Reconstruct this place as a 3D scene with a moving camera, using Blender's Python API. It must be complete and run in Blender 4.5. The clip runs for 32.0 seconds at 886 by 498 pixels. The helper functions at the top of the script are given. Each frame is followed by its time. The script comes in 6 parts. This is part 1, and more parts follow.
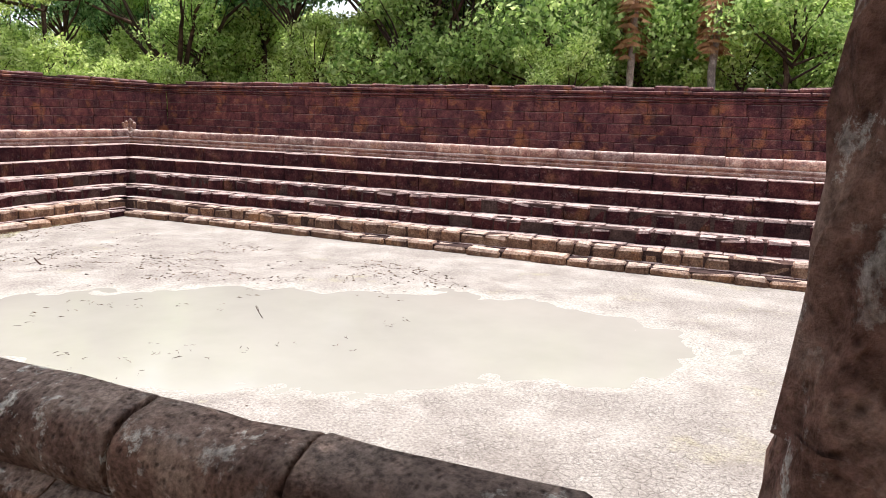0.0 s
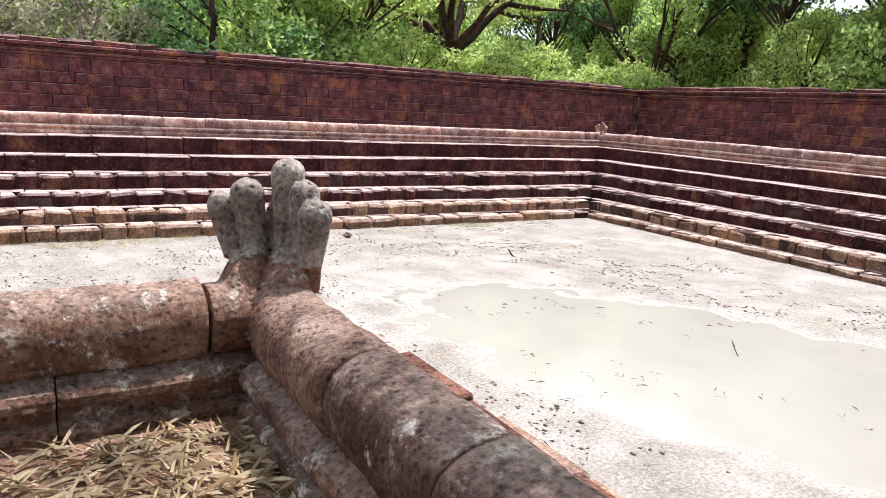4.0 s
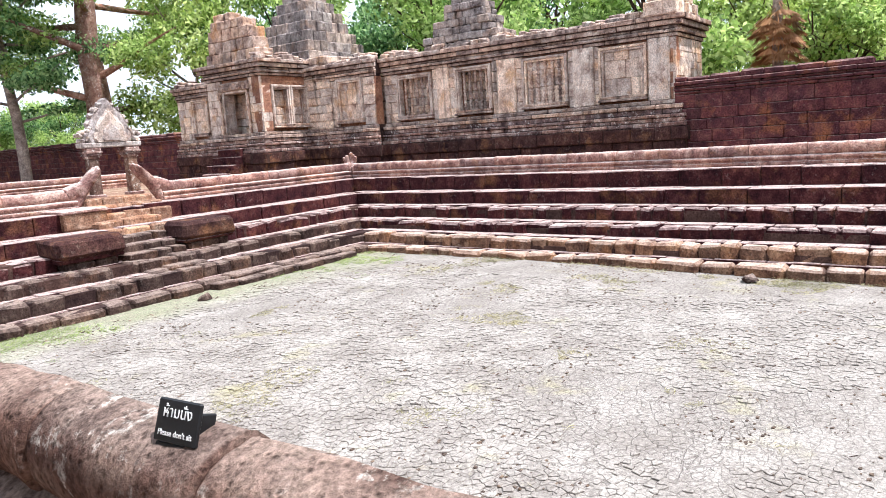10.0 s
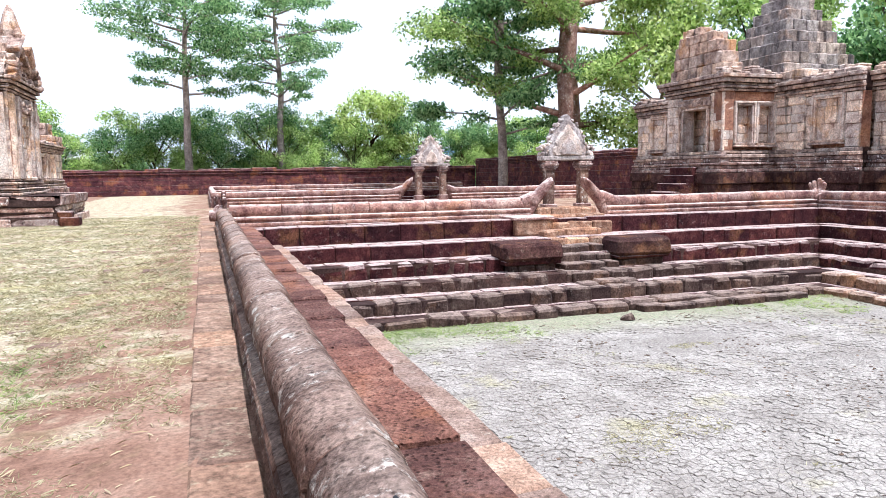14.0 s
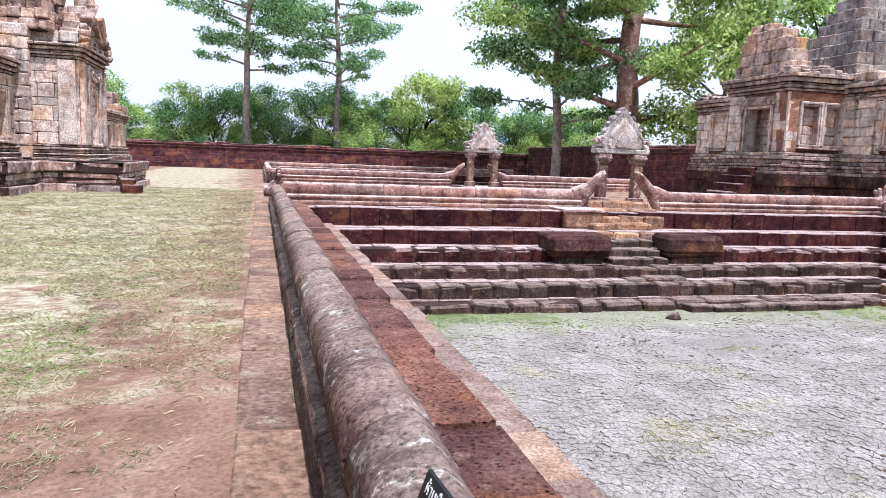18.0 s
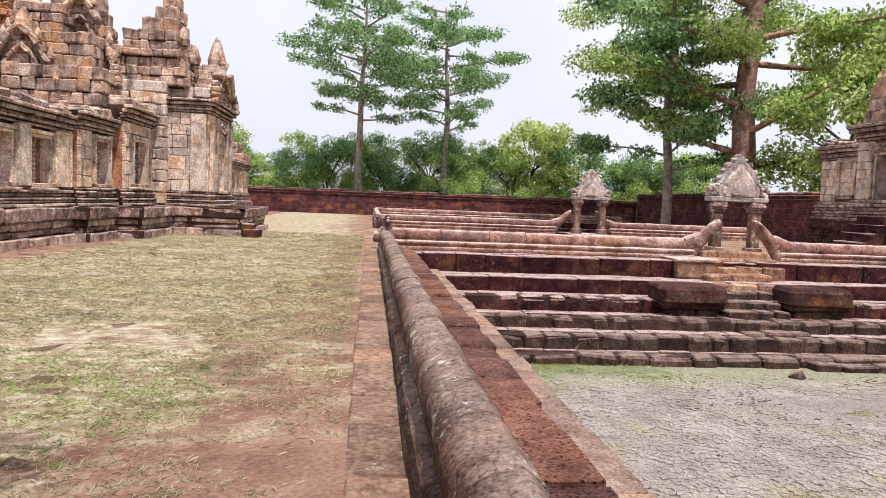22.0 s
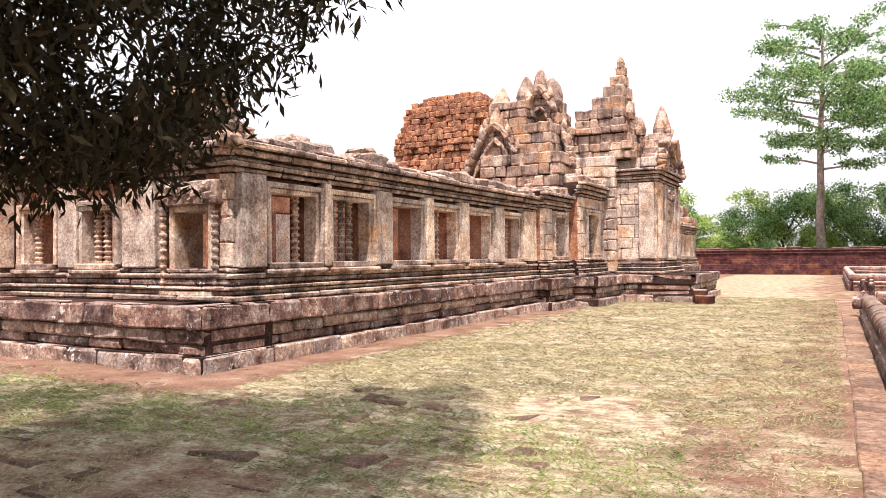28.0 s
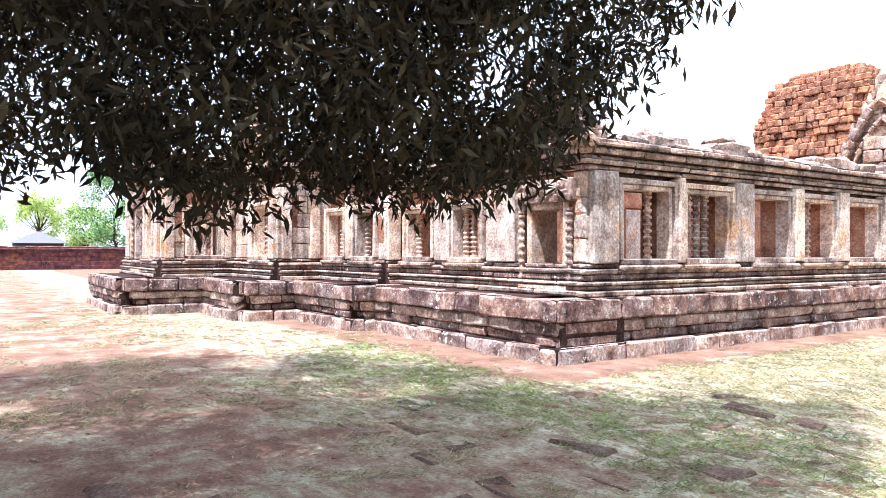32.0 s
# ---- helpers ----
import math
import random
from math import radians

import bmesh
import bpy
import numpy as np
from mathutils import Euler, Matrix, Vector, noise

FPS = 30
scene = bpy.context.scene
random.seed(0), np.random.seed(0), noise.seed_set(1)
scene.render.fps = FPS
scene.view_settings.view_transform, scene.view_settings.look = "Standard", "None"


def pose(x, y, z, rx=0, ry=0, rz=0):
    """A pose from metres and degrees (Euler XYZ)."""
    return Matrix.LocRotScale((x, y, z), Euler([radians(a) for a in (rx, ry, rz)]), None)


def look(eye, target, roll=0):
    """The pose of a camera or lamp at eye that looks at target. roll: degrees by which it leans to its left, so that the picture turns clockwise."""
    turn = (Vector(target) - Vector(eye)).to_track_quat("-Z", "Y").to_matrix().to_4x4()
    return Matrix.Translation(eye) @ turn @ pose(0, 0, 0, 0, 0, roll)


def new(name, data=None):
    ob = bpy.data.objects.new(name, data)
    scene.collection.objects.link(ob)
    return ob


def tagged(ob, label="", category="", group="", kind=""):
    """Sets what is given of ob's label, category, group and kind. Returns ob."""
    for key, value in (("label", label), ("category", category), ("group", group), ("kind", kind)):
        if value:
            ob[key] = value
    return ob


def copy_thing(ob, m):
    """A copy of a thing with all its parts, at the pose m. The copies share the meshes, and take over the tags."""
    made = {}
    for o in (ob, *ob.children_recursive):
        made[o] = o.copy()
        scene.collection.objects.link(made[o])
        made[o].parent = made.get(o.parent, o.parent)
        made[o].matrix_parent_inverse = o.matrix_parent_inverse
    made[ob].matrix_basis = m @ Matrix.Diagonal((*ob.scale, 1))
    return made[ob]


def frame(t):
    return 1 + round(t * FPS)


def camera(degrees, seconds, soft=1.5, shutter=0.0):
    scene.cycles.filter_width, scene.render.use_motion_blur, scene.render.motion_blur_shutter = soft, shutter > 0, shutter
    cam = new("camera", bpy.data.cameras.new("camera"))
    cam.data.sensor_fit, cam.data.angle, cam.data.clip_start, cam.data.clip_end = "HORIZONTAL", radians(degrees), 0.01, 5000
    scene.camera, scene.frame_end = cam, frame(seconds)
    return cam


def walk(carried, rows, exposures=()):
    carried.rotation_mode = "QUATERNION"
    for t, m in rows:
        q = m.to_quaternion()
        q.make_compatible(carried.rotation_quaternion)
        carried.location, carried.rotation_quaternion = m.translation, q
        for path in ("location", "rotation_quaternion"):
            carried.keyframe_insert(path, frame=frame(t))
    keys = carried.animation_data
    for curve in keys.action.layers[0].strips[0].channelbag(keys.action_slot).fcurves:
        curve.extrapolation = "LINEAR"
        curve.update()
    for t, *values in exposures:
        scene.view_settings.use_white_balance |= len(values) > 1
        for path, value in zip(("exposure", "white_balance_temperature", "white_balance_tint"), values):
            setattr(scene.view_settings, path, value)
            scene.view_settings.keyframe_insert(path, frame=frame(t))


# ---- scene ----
cam = camera(64.1, 32.0, soft=0.7, shutter=0.0)
PATH = [
    (0, (-4.532, 1.847, 1.598), (-3.751, 0.044, 1.228), 1.7),
    (0.5, (-4.438, 1.673, 1.592), (-3.496, -0.056, 1.242), -0.1),
    (1, (-4.365, 1.619, 1.621), (-3.256, 0.006, 1.207), -0.3),
    (1.5, (-4.025, 1.437, 1.51), (-2.819, -0.116, 1.144), -0.8),
    (2, (-3.758, 1.363, 1.507), (-2.401, -0.068, 1.178), -3.5),
    (2.5, (-3.649, 1.33, 1.48), (-2.143, 0.066, 1.116), -0.9),
    (4.5, (-2.817, 1.121, 1.407), (-1.084, 0.196, 1.031), 1.9),
    (5, (-2.597, 1.128, 1.409), (-0.763, 0.403, 1.078), -0.4),
    (5.5, (-2.348, 1.13, 1.388), (-0.435, 0.613, 1.119), -1.4),
    (6, (-2.321, 1.188, 1.423), (-0.373, 0.83, 1.145), -1.6),
    (6.5, (-2.191, 1.179, 1.413), (-0.227, 0.931, 1.123), -0.7),
    (7, (-1.983, 1.239, 1.425), (0.001, 1.182, 1.178), -5.0),
    (7.5, (-1.84, 1.308, 1.418), (0.126, 1.473, 1.095), -4.0),
    (8, (-1.653, 1.359, 1.412), (0.282, 1.754, 1.101), -2.7),
    (8.5, (-1.579, 1.416, 1.417), (0.285, 2.027, 1.027), -2.4),
    (9, (-1.45, 1.46, 1.435), (0.387, 2.16, 1.069), -3.4),
    (9.5, (-1.27, 1.62, 1.4), (0.513, 2.454, 1.047), -4.2),
    (10, (-1.085, 1.724, 1.372), (0.51, 2.891, 1.066), -3.8),
    (10.5, (-0.955, 1.767, 1.37), (0.446, 3.139, 0.979), -1.5),
    (11, (-0.829, 1.827, 1.359), (0.542, 3.239, 1.006), -1.1),
    (11.5, (-0.655, 1.913, 1.39), (0.675, 3.387, 1.148), -1.9),
    (12, (-0.645, 1.97, 1.419), (0.538, 3.572, 1.235), -2.0),
    (12.5, (-0.534, 2.049, 1.419), (0.375, 3.821, 1.232), -1.3),
    (13, (-0.455, 2.02, 1.427), (0.249, 3.876, 1.184), -1.5),
    (13.5, (-0.419, 2.005, 1.435), (0.229, 3.885, 1.217), -1.8),
    (15.5, (-0.411, 1.97, 1.46), (0.203, 3.86, 1.24), 3.2),
    (16, (-0.429, 1.895, 1.475), (0.196, 3.778, 1.228), 3.6),
    (16.5, (-0.432, 1.899, 1.473), (0.152, 3.797, 1.231), 3.0),
    (17, (-0.43, 1.912, 1.469), (0.133, 3.816, 1.229), 2.3),
    (17.5, (-0.432, 1.915, 1.462), (0.102, 3.822, 1.181), 1.6),
    (18, (-0.436, 1.927, 1.454), (0.065, 3.846, 1.2), 2.1),
    (18.5, (-0.449, 1.916, 1.459), (0.027, 3.842, 1.209), 2.6),
    (19, (-0.453, 1.962, 1.456), (0.006, 3.894, 1.216), 2.4),
    (19.5, (-0.445, 1.967, 1.463), (-0.022, 3.913, 1.274), 1.4),
    (20, (-0.442, 1.958, 1.469), (-0.052, 3.915, 1.331), 0.7),
    (20.5, (-0.448, 1.957, 1.479), (-0.09, 3.921, 1.356), 1.7),
    (21, (-0.451, 1.948, 1.484), (-0.145, 3.922, 1.389), 1.5),
    (21.5, (-0.45, 1.945, 1.494), (-0.169, 3.923, 1.407), 1.9),
    (22, (-0.47, 1.913, 1.486), (-0.26, 3.898, 1.349), 2.3),
    (22.5, (-0.474, 1.948, 1.486), (-0.344, 3.941, 1.381), 1.0),
    (23, (-0.486, 2.002, 1.49), (-0.328, 3.995, 1.435), 0.6),
    (23.5, (-0.529, 2.079, 1.495), (-0.511, 4.078, 1.467), -0.1),
    (24, (-0.597, 2.099, 1.51), (-0.685, 4.097, 1.518), -1.5),
    (24.5, (-0.636, 2.172, 1.492), (-0.835, 4.161, 1.452), -1.6),
    (25, (-0.649, 2.166, 1.521), (-1.04, 4.127, 1.481), 1.1),
    (25.5, (-0.633, 2.177, 1.531), (-1.124, 4.116, 1.506), 0.1),
    (27.5, (-0.673, 2.193, 1.571), (-1.563, 3.984, 1.562), -0.4),
    (28, (-0.703, 2.187, 1.571), (-1.67, 3.938, 1.594), -0.5),
    (28.5, (-0.769, 2.2, 1.552), (-1.888, 3.858, 1.577), -0.9),
    (29, (-0.752, 2.166, 1.56), (-2.034, 3.702, 1.561), -1.3),
    (29.5, (-0.751, 2.162, 1.576), (-2.114, 3.626, 1.571), -0.3),
    (30, (-0.754, 2.125, 1.589), (-2.185, 3.523, 1.584), -0.1),
    (30.5, (-0.73, 2.095, 1.597), (-2.23, 3.417, 1.589), 0.0),
    (31, (-0.749, 2.082, 1.614), (-2.31, 3.333, 1.602), -0.1),
    (31.5, (-0.755, 2.073, 1.613), (-2.378, 3.242, 1.618), -0.1),
    (32, (-0.776, 2.102, 1.609), (-2.44, 3.212, 1.618), 0.1),
]
EXPOSURES = [(0, 0.62, 6300, 17), (2.5, 0.6, 6200, 17), (5, 0.75, 6050, 16), (8, 0.73, 5950, 15), (11, 0.67, 5800, 14), (17, 0.42, 5500, 17), (20, 0.17, 5700, 19), (21, 0.07, 6110, 19), (22.5, 0.01, 6530, 20), (24.2, -0.07, 7150, 22), (26.5, 0.05, 7100, 23), (28.2, 0.52, 6770, 23), (29.2, 0.77, 6580, 23), (30, 1.12, 5600, 17), (32, 1.16, 5550, 16)]
walk(cam, [(t, look(eye, target, roll)) for t, eye, target, roll in PATH], EXPOSURES)

# ---- sky and sun ----
SUN_ELEV, SUN_AZ = 66.0, 158.0          # azimuth clockwise from +y
world = bpy.data.worlds.new("sky")
scene.world = world
world.use_nodes = True
wn = world.node_tree
sky = wn.nodes.new("ShaderNodeTexSky")
sky.sky_type = "NISHITA"
sky.sun_disc = False
sky.sun_elevation = radians(SUN_ELEV)
sky.sun_rotation = radians(SUN_AZ)
sky.air_density, sky.dust_density, sky.ozone_density = 1.0, 6.0, 0.6
back = wn.nodes["Background"]
back.inputs[1].default_value = 0.105
# thin bright cloud veil over the blue
coord = wn.nodes.new("ShaderNodeTexCoord")
veil = wn.nodes.new("ShaderNodeTexNoise")
veil.inputs["Scale"].default_value, veil.inputs["Detail"].default_value = 2.2, 6.0
wn.links.new(coord.outputs["Generated"], veil.inputs["Vector"])
cover = wn.nodes.new("ShaderNodeMapRange")
cover.inputs[1].default_value, cover.inputs[2].default_value, cover.inputs[3].default_value, cover.inputs[4].default_value = 0.3, 0.62, 0.8, 0.98
wn.links.new(veil.outputs[0], cover.inputs[0])
blend = wn.nodes.new("ShaderNodeMix")
blend.data_type = "RGBA"
blend.inputs[7].default_value = (8.8, 9.5, 10.1, 1)
wn.links.new(cover.outputs[0], blend.inputs[0])
wn.links.new(sky.outputs[0], blend.inputs[6])
wn.links.new(blend.outputs[2], back.inputs[0])
sun = new("sun", bpy.data.lights.new("sun", "SUN"))
sun.data.energy, sun.data.angle, sun.data.color = 5.0, radians(0.6), (1.0, 0.94, 0.86)
_e, _a = radians(SUN_ELEV), radians(SUN_AZ)
sun.matrix_world = look((0, 0, 30), (-math.sin(_a) * math.cos(_e), -math.cos(_a) * math.cos(_e), 30 - math.sin(_e)))

# ---- materials ----
class Nodes:
    """A small wrapper to wire node materials."""
    def __init__(self, name):
        self.m = bpy.data.materials.new(name)
        self.m.use_nodes = True
        self.t = self.m.node_tree
        self.bsdf = self.t.nodes["Principled BSDF"]
        self.pos = self.t.nodes.new("ShaderNodeNewGeometry").outputs["Position"]
        self.info = self.t.nodes.new("ShaderNodeObjectInfo")

    def add(self, kind, ins=(), **props):
        n = self.t.nodes.new(kind)
        if "operation" in props:
            n.operation = props["operation"]
        if "data_type" in props:
            n.data_type = props["data_type"]
        if "blend_type" in props:
            n.blend_type = props["blend_type"]
        if "feature" in props:
            n.feature = props["feature"]
        for k, v in dict(ins).items():
            self.put(n.inputs[k], v)
        return n

    def put(self, sock, v):
        if hasattr(v, "links"):
            self.t.links.new(v, sock)
        else:
            sock.default_value = v

    def noise(self, scale, detail=5.0, rough=0.6, at=None, stretch=None):
        at = at or self.pos
        if stretch:
            at = self.add("ShaderNodeMapping", {0: at, 3: stretch}).outputs[0]
        return self.add("ShaderNodeTexNoise", {"Vector": at, "Scale": scale, "Detail": detail, "Roughness": rough}).outputs[0]

    def ramp(self, fac, stops):
        n = self.add("ShaderNodeValToRGB", {0: fac})
        r = n.color_ramp
        while len(r.elements) < len(stops):
            r.elements.new(0.5)
        for e, (p, c) in zip(r.elements, stops):
            e.position = p
            e.color = (*c, 1) if len(c) == 3 else c
        return n.outputs[0]

    def step(self, fac, lo, hi):
        return self.add("ShaderNodeMapRange", {0: fac, 1: lo, 2: hi, 3: 0.0, 4: 1.0}).outputs[0]

    def mix(self, fac, a, b, how="MIX"):
        n = self.add("ShaderNodeMix", data_type="RGBA", blend_type=how)
        self.put(n.inputs[0], fac), self.put(n.inputs[6], a), self.put(n.inputs[7], b)
        return n.outputs[2]

    def math(self, op, a, b=0.0):
        n = self.add("ShaderNodeMath", operation=op)
        self.put(n.inputs[0], a), self.put(n.inputs[1], b)
        return n.outputs[0]

    def bump(self, height, strength, dist, below=None):
        n = self.add("ShaderNodeBump", {"Strength": strength, "Distance": dist, "Height": height})
        if below is not None:
            self.put(n.inputs["Normal"], below)
        return n.outputs[0]

    def finish(self, colour, rough=0.85, normal=None, spec=0.3):
        self.put(self.bsdf.inputs["Base Color"], colour)
        self.put(self.bsdf.inputs["Roughness"], rough)
        self.put(self.bsdf.inputs["Specular IOR Level"], spec)
        if normal is not None:
            self.put(self.bsdf.inputs["Normal"], normal)
        return self.m


def C(r, g, b):
    return (r, g, b, 1.0)


def stone_mat(name, base, light, dark, stain=0.5, lichen=0.0, lichen_col=(0.55, 0.55, 0.5), rust=0.0, rust_col=(0.42, 0.2, 0.08),
              grain=22.0, bumpy=0.6, pits=0.0, streak=0.0, sunlit_dust=0.0, sunlit_dust_col=(0.55, 0.42, 0.36)):
    n = Nodes(name)
    big = n.noise(0.55, 6, 0.65)
    mid = n.noise(3.1, 7, 0.65)
    fine = n.noise(grain, 6, 0.7)
    col = n.ramp(mid, [(0.3, dark), (0.5, base), (0.72, light)])
    isl = n.t.nodes["Geometry"].outputs["Random Per Island"]
    rnd = n.math("FRACT", n.math("ADD", n.info.outputs["Random"], isl))
    tone = n.ramp(rnd, [(0.0, (0.68, 0.66, 0.68)), (0.45, (1, 1, 1)), (0.8, (1.12, 1.02, 0.94)), (1.0, (1.3, 1.22, 1.1))])
    col = n.mix(1.0, col, tone, "MULTIPLY")
    col = n.mix(n.math("MULTIPLY", n.step(big, 0.5, 0.68), stain), col, C(dark[0] * 0.5, dark[1] * 0.5, dark[2] * 0.52))
    if rust:
        col = n.mix(n.math("MULTIPLY", n.step(n.noise(1.3, 5, 0.6), 0.55, 0.68), rust), col, C(*rust_col))
    if streak:
        s = n.noise(1.0, 5, 0.6, stretch=(3.2, 3.2, 0.35))
        col = n.mix(n.math("MULTIPLY", n.step(s, 0.54, 0.7), streak), col, C(0.03, 0.025, 0.025))
    # paler upward faces: settled dust, with the sun on the treads put into the colour
    if sunlit_dust:
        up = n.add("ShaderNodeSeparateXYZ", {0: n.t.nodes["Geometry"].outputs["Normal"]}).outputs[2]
        col = n.mix(n.math("MULTIPLY", n.math("MULTIPLY", n.step(up, 0.55, 0.92), n.step(mid, 0.28, 0.5)), sunlit_dust), col, C(*sunlit_dust_col))
    if lichen:
        l = n.math("MULTIPLY", n.step(n.noise(9.0, 8, 0.75), 0.55, 0.62), n.step(n.noise(1.7, 4, 0.6), 0.42, 0.6))
        col = n.mix(n.math("MULTIPLY", l, lichen), col, C(*lichen_col))
    col = n.mix(0.7, col, n.ramp(fine, [(0.34, (0.2, 0.2, 0.2)), (0.64, (1.5, 1.5, 1.5))]), "MULTIPLY")
    h = n.math("ADD", n.math("MULTIPLY", mid, 1.6), n.math("MULTIPLY", fine, 0.6))
    if pits:
        v = n.add("ShaderNodeTexVoronoi", {"Vector": n.pos, "Scale": 26.0}).outputs[0]
        h = n.math("ADD", h, n.math("MULTIPLY", n.step(v, 0.0, 0.35), pits))
        col = n.mix(n.math("MULTIPLY", n.math("SUBTRACT", 1.0, n.step(v, 0.05, 0.3)), 0.7), col, C(dark[0] * 0.3, dark[1] * 0.3, dark[2] * 0.3))
    return n.finish(col, 0.9, n.bump(h, bumpy, 0.03), 0.07)


LATERITE = stone_mat("laterite", (0.05, 0.016, 0.018), (0.115, 0.044, 0.04), (0.016, 0.006, 0.009), 0.5, 0.2, (0.4, 0.29, 0.26), 0.2, bumpy=0.9, pits=0.8, sunlit_dust=0.8, sunlit_dust_col=(0.58, 0.45, 0.41))
LATERITE_RED = stone_mat("red ledge laterite", (0.19, 0.095, 0.075), (0.30, 0.18, 0.145), (0.085, 0.04, 0.036), 0.5, 0.45, (0.36, 0.26, 0.2), 0.5, (0.3, 0.12, 0.05), bumpy=1.0, pits=0.9, grain=46)
LEDGE_SAND = stone_mat("sandy lower ledge", (0.3, 0.21, 0.165), (0.43, 0.33, 0.27), (0.17, 0.105, 0.08), 0.3, 0.4, (0.55, 0.5, 0.4), 0.1, bumpy=0.9, grain=40)
STAIR_SAND = stone_mat("ochre stair sandstone", (0.34, 0.195, 0.125), (0.54, 0.4, 0.285), (0.15, 0.07, 0.045), 0.5, 0.4, (0.6, 0.5, 0.4), 0.5, (0.5, 0.24, 0.09), bumpy=0.9, streak=0.4)
LATERITE_WALL = stone_mat("laterite wall", (0.112, 0.04, 0.044), (0.205, 0.09, 0.078), (0.05, 0.021, 0.03), 0.55, 0.25, (0.42, 0.3, 0.25), 0.6, (0.34, 0.13, 0.05), bumpy=0.9, pits=0.5, streak=0.5, sunlit_dust=0.7, sunlit_dust_col=(0.5, 0.38, 0.33))
LATERITE_GREY = stone_mat("weathered laterite", (0.075, 0.048, 0.04), (0.17, 0.125, 0.10), (0.026, 0.017, 0.016), 0.5, 0.35, (0.4, 0.33, 0.27), 0.15, bumpy=1.0, pits=0.9, sunlit_dust=0.55, sunlit_dust_col=(0.40, 0.31, 0.26))
COPING = stone_mat("coping sandstone", (0.27, 0.155, 0.13), (0.5, 0.37, 0.31), (0.11, 0.05, 0.05), 0.55, 0.5, (0.66, 0.58, 0.52), 0.35, bumpy=0.7, streak=0.4, sunlit_dust=0.75, sunlit_dust_col=(0.7, 0.58, 0.52))
RAIL = stone_mat("balustrade sandstone", (0.18, 0.108, 0.082), (0.36, 0.265, 0.205), (0.075, 0.042, 0.034), 0.5, 0.95, (0.62, 0.58, 0.51), 0.0, bumpy=0.9, grain=38, pits=0.35, streak=0.45, sunlit_dust=0.3, sunlit_dust_col=(0.48, 0.39, 0.33))
NAGA = stone_mat("naga sandstone", (0.29, 0.275, 0.265), (0.5, 0.49, 0.47), (0.1, 0.085, 0.08), 0.45, 1.0, (0.66, 0.66, 0.64), 0.0, bumpy=1.0, grain=40, pits=0.5)
SAND = stone_mat("gallery sandstone", (0.66, 0.54, 0.45), (0.86, 0.78, 0.69), (0.27, 0.165, 0.135), 0.55, 0.45, (0.78, 0.76, 0.73), 0.7, (0.58, 0.33, 0.16), bumpy=0.9, streak=0.65)
SAND_DARK = stone_mat("dark plinth stone", (0.26, 0.165, 0.145), (0.6, 0.5, 0.44), (0.05, 0.03, 0.032), 0.65, 1.0, (0.8, 0.76, 0.7), 0.2, bumpy=1.0, streak=0.55, pits=0.4, sunlit_dust=0.5)
SAND_CORNICE = stone_mat("cornice stone", (0.45, 0.33, 0.27), (0.78, 0.68, 0.58), (0.085, 0.05, 0.047), 0.7, 0.5, (0.72, 0.66, 0.61), 0.3, bumpy=1.0, streak=0.75, sunlit_dust=0.5, sunlit_dust_col=(0.56, 0.48, 0.42))
GREYSTONE = stone_mat("grey ruin stone", (0.46, 0.33, 0.26), (0.74, 0.62, 0.52), (0.11, 0.065, 0.06), 0.65, 0.45, (0.66, 0.62, 0.57), 0.85, (0.5, 0.26, 0.12), bumpy=1.0, streak=0.7)
BRICK = stone_mat("old brick", (0.42, 0.2, 0.12), (0.62, 0.4, 0.27), (0.14, 0.06, 0.042), 0.5, 0.3, (0.55, 0.47, 0.38), 0.3, (0.55, 0.3, 0.13), bumpy=0.9, streak=0.4)
PAVER = stone_mat("trodden paver", (0.26, 0.17, 0.122), (0.38, 0.275, 0.205), (0.15, 0.092, 0.067), 0.35, 0.6, (0.42, 0.4, 0.27), 0.0, bumpy=0.8)
COURT_PAVER = stone_mat("sunken court paver", (0.225, 0.15, 0.112), (0.35, 0.262, 0.2), (0.12, 0.075, 0.057), 0.3, 0.5, (0.36, 0.33, 0.21), 0.0, bumpy=0.9, grain=40)
PLINTH_PALE = stone_mat("lichened plinth stone", (0.40, 0.30, 0.26), (0.78, 0.70, 0.63), (0.10, 0.055, 0.05), 0.5, 1.0, (0.86, 0.83, 0.78), 0.25, bumpy=1.0, streak=0.45, pits=0.4, sunlit_dust=0.4)
# dark brown laterite without the paler tops
LATERITE_DARK = stone_mat("bare dark laterite", (0.062, 0.03, 0.028), (0.125, 0.07, 0.055), (0.022, 0.012, 0.014), 0.5, 0.3, (0.36, 0.28, 0.22), 0.3, bumpy=1.0, pits=0.8)
LATERITE_TAN = stone_mat("sunlit tan laterite", (0.2, 0.115, 0.075), (0.36, 0.24, 0.16), (0.07, 0.035, 0.028), 0.4, 0.3, (0.5, 0.42, 0.33), 0.4, bumpy=1.0, pits=0.7, sunlit_dust=0.7, sunlit_dust_col=(0.6, 0.48, 0.4))
PORTAL_STONE = stone_mat("pale portal stone", (0.5, 0.44, 0.4), (0.72, 0.67, 0.62), (0.17, 0.13, 0.12), 0.5, 0.6, (0.74, 0.71, 0.67), 0.25, bumpy=1.0, streak=0.5)
ROOFSTONE = stone_mat("grey roof stone", (0.34, 0.29, 0.265), (0.58, 0.52, 0.48), (0.09, 0.07, 0.068), 0.6, 0.5, (0.62, 0.6, 0.57), 0.35, (0.45, 0.27, 0.17), bumpy=1.0, streak=0.6)
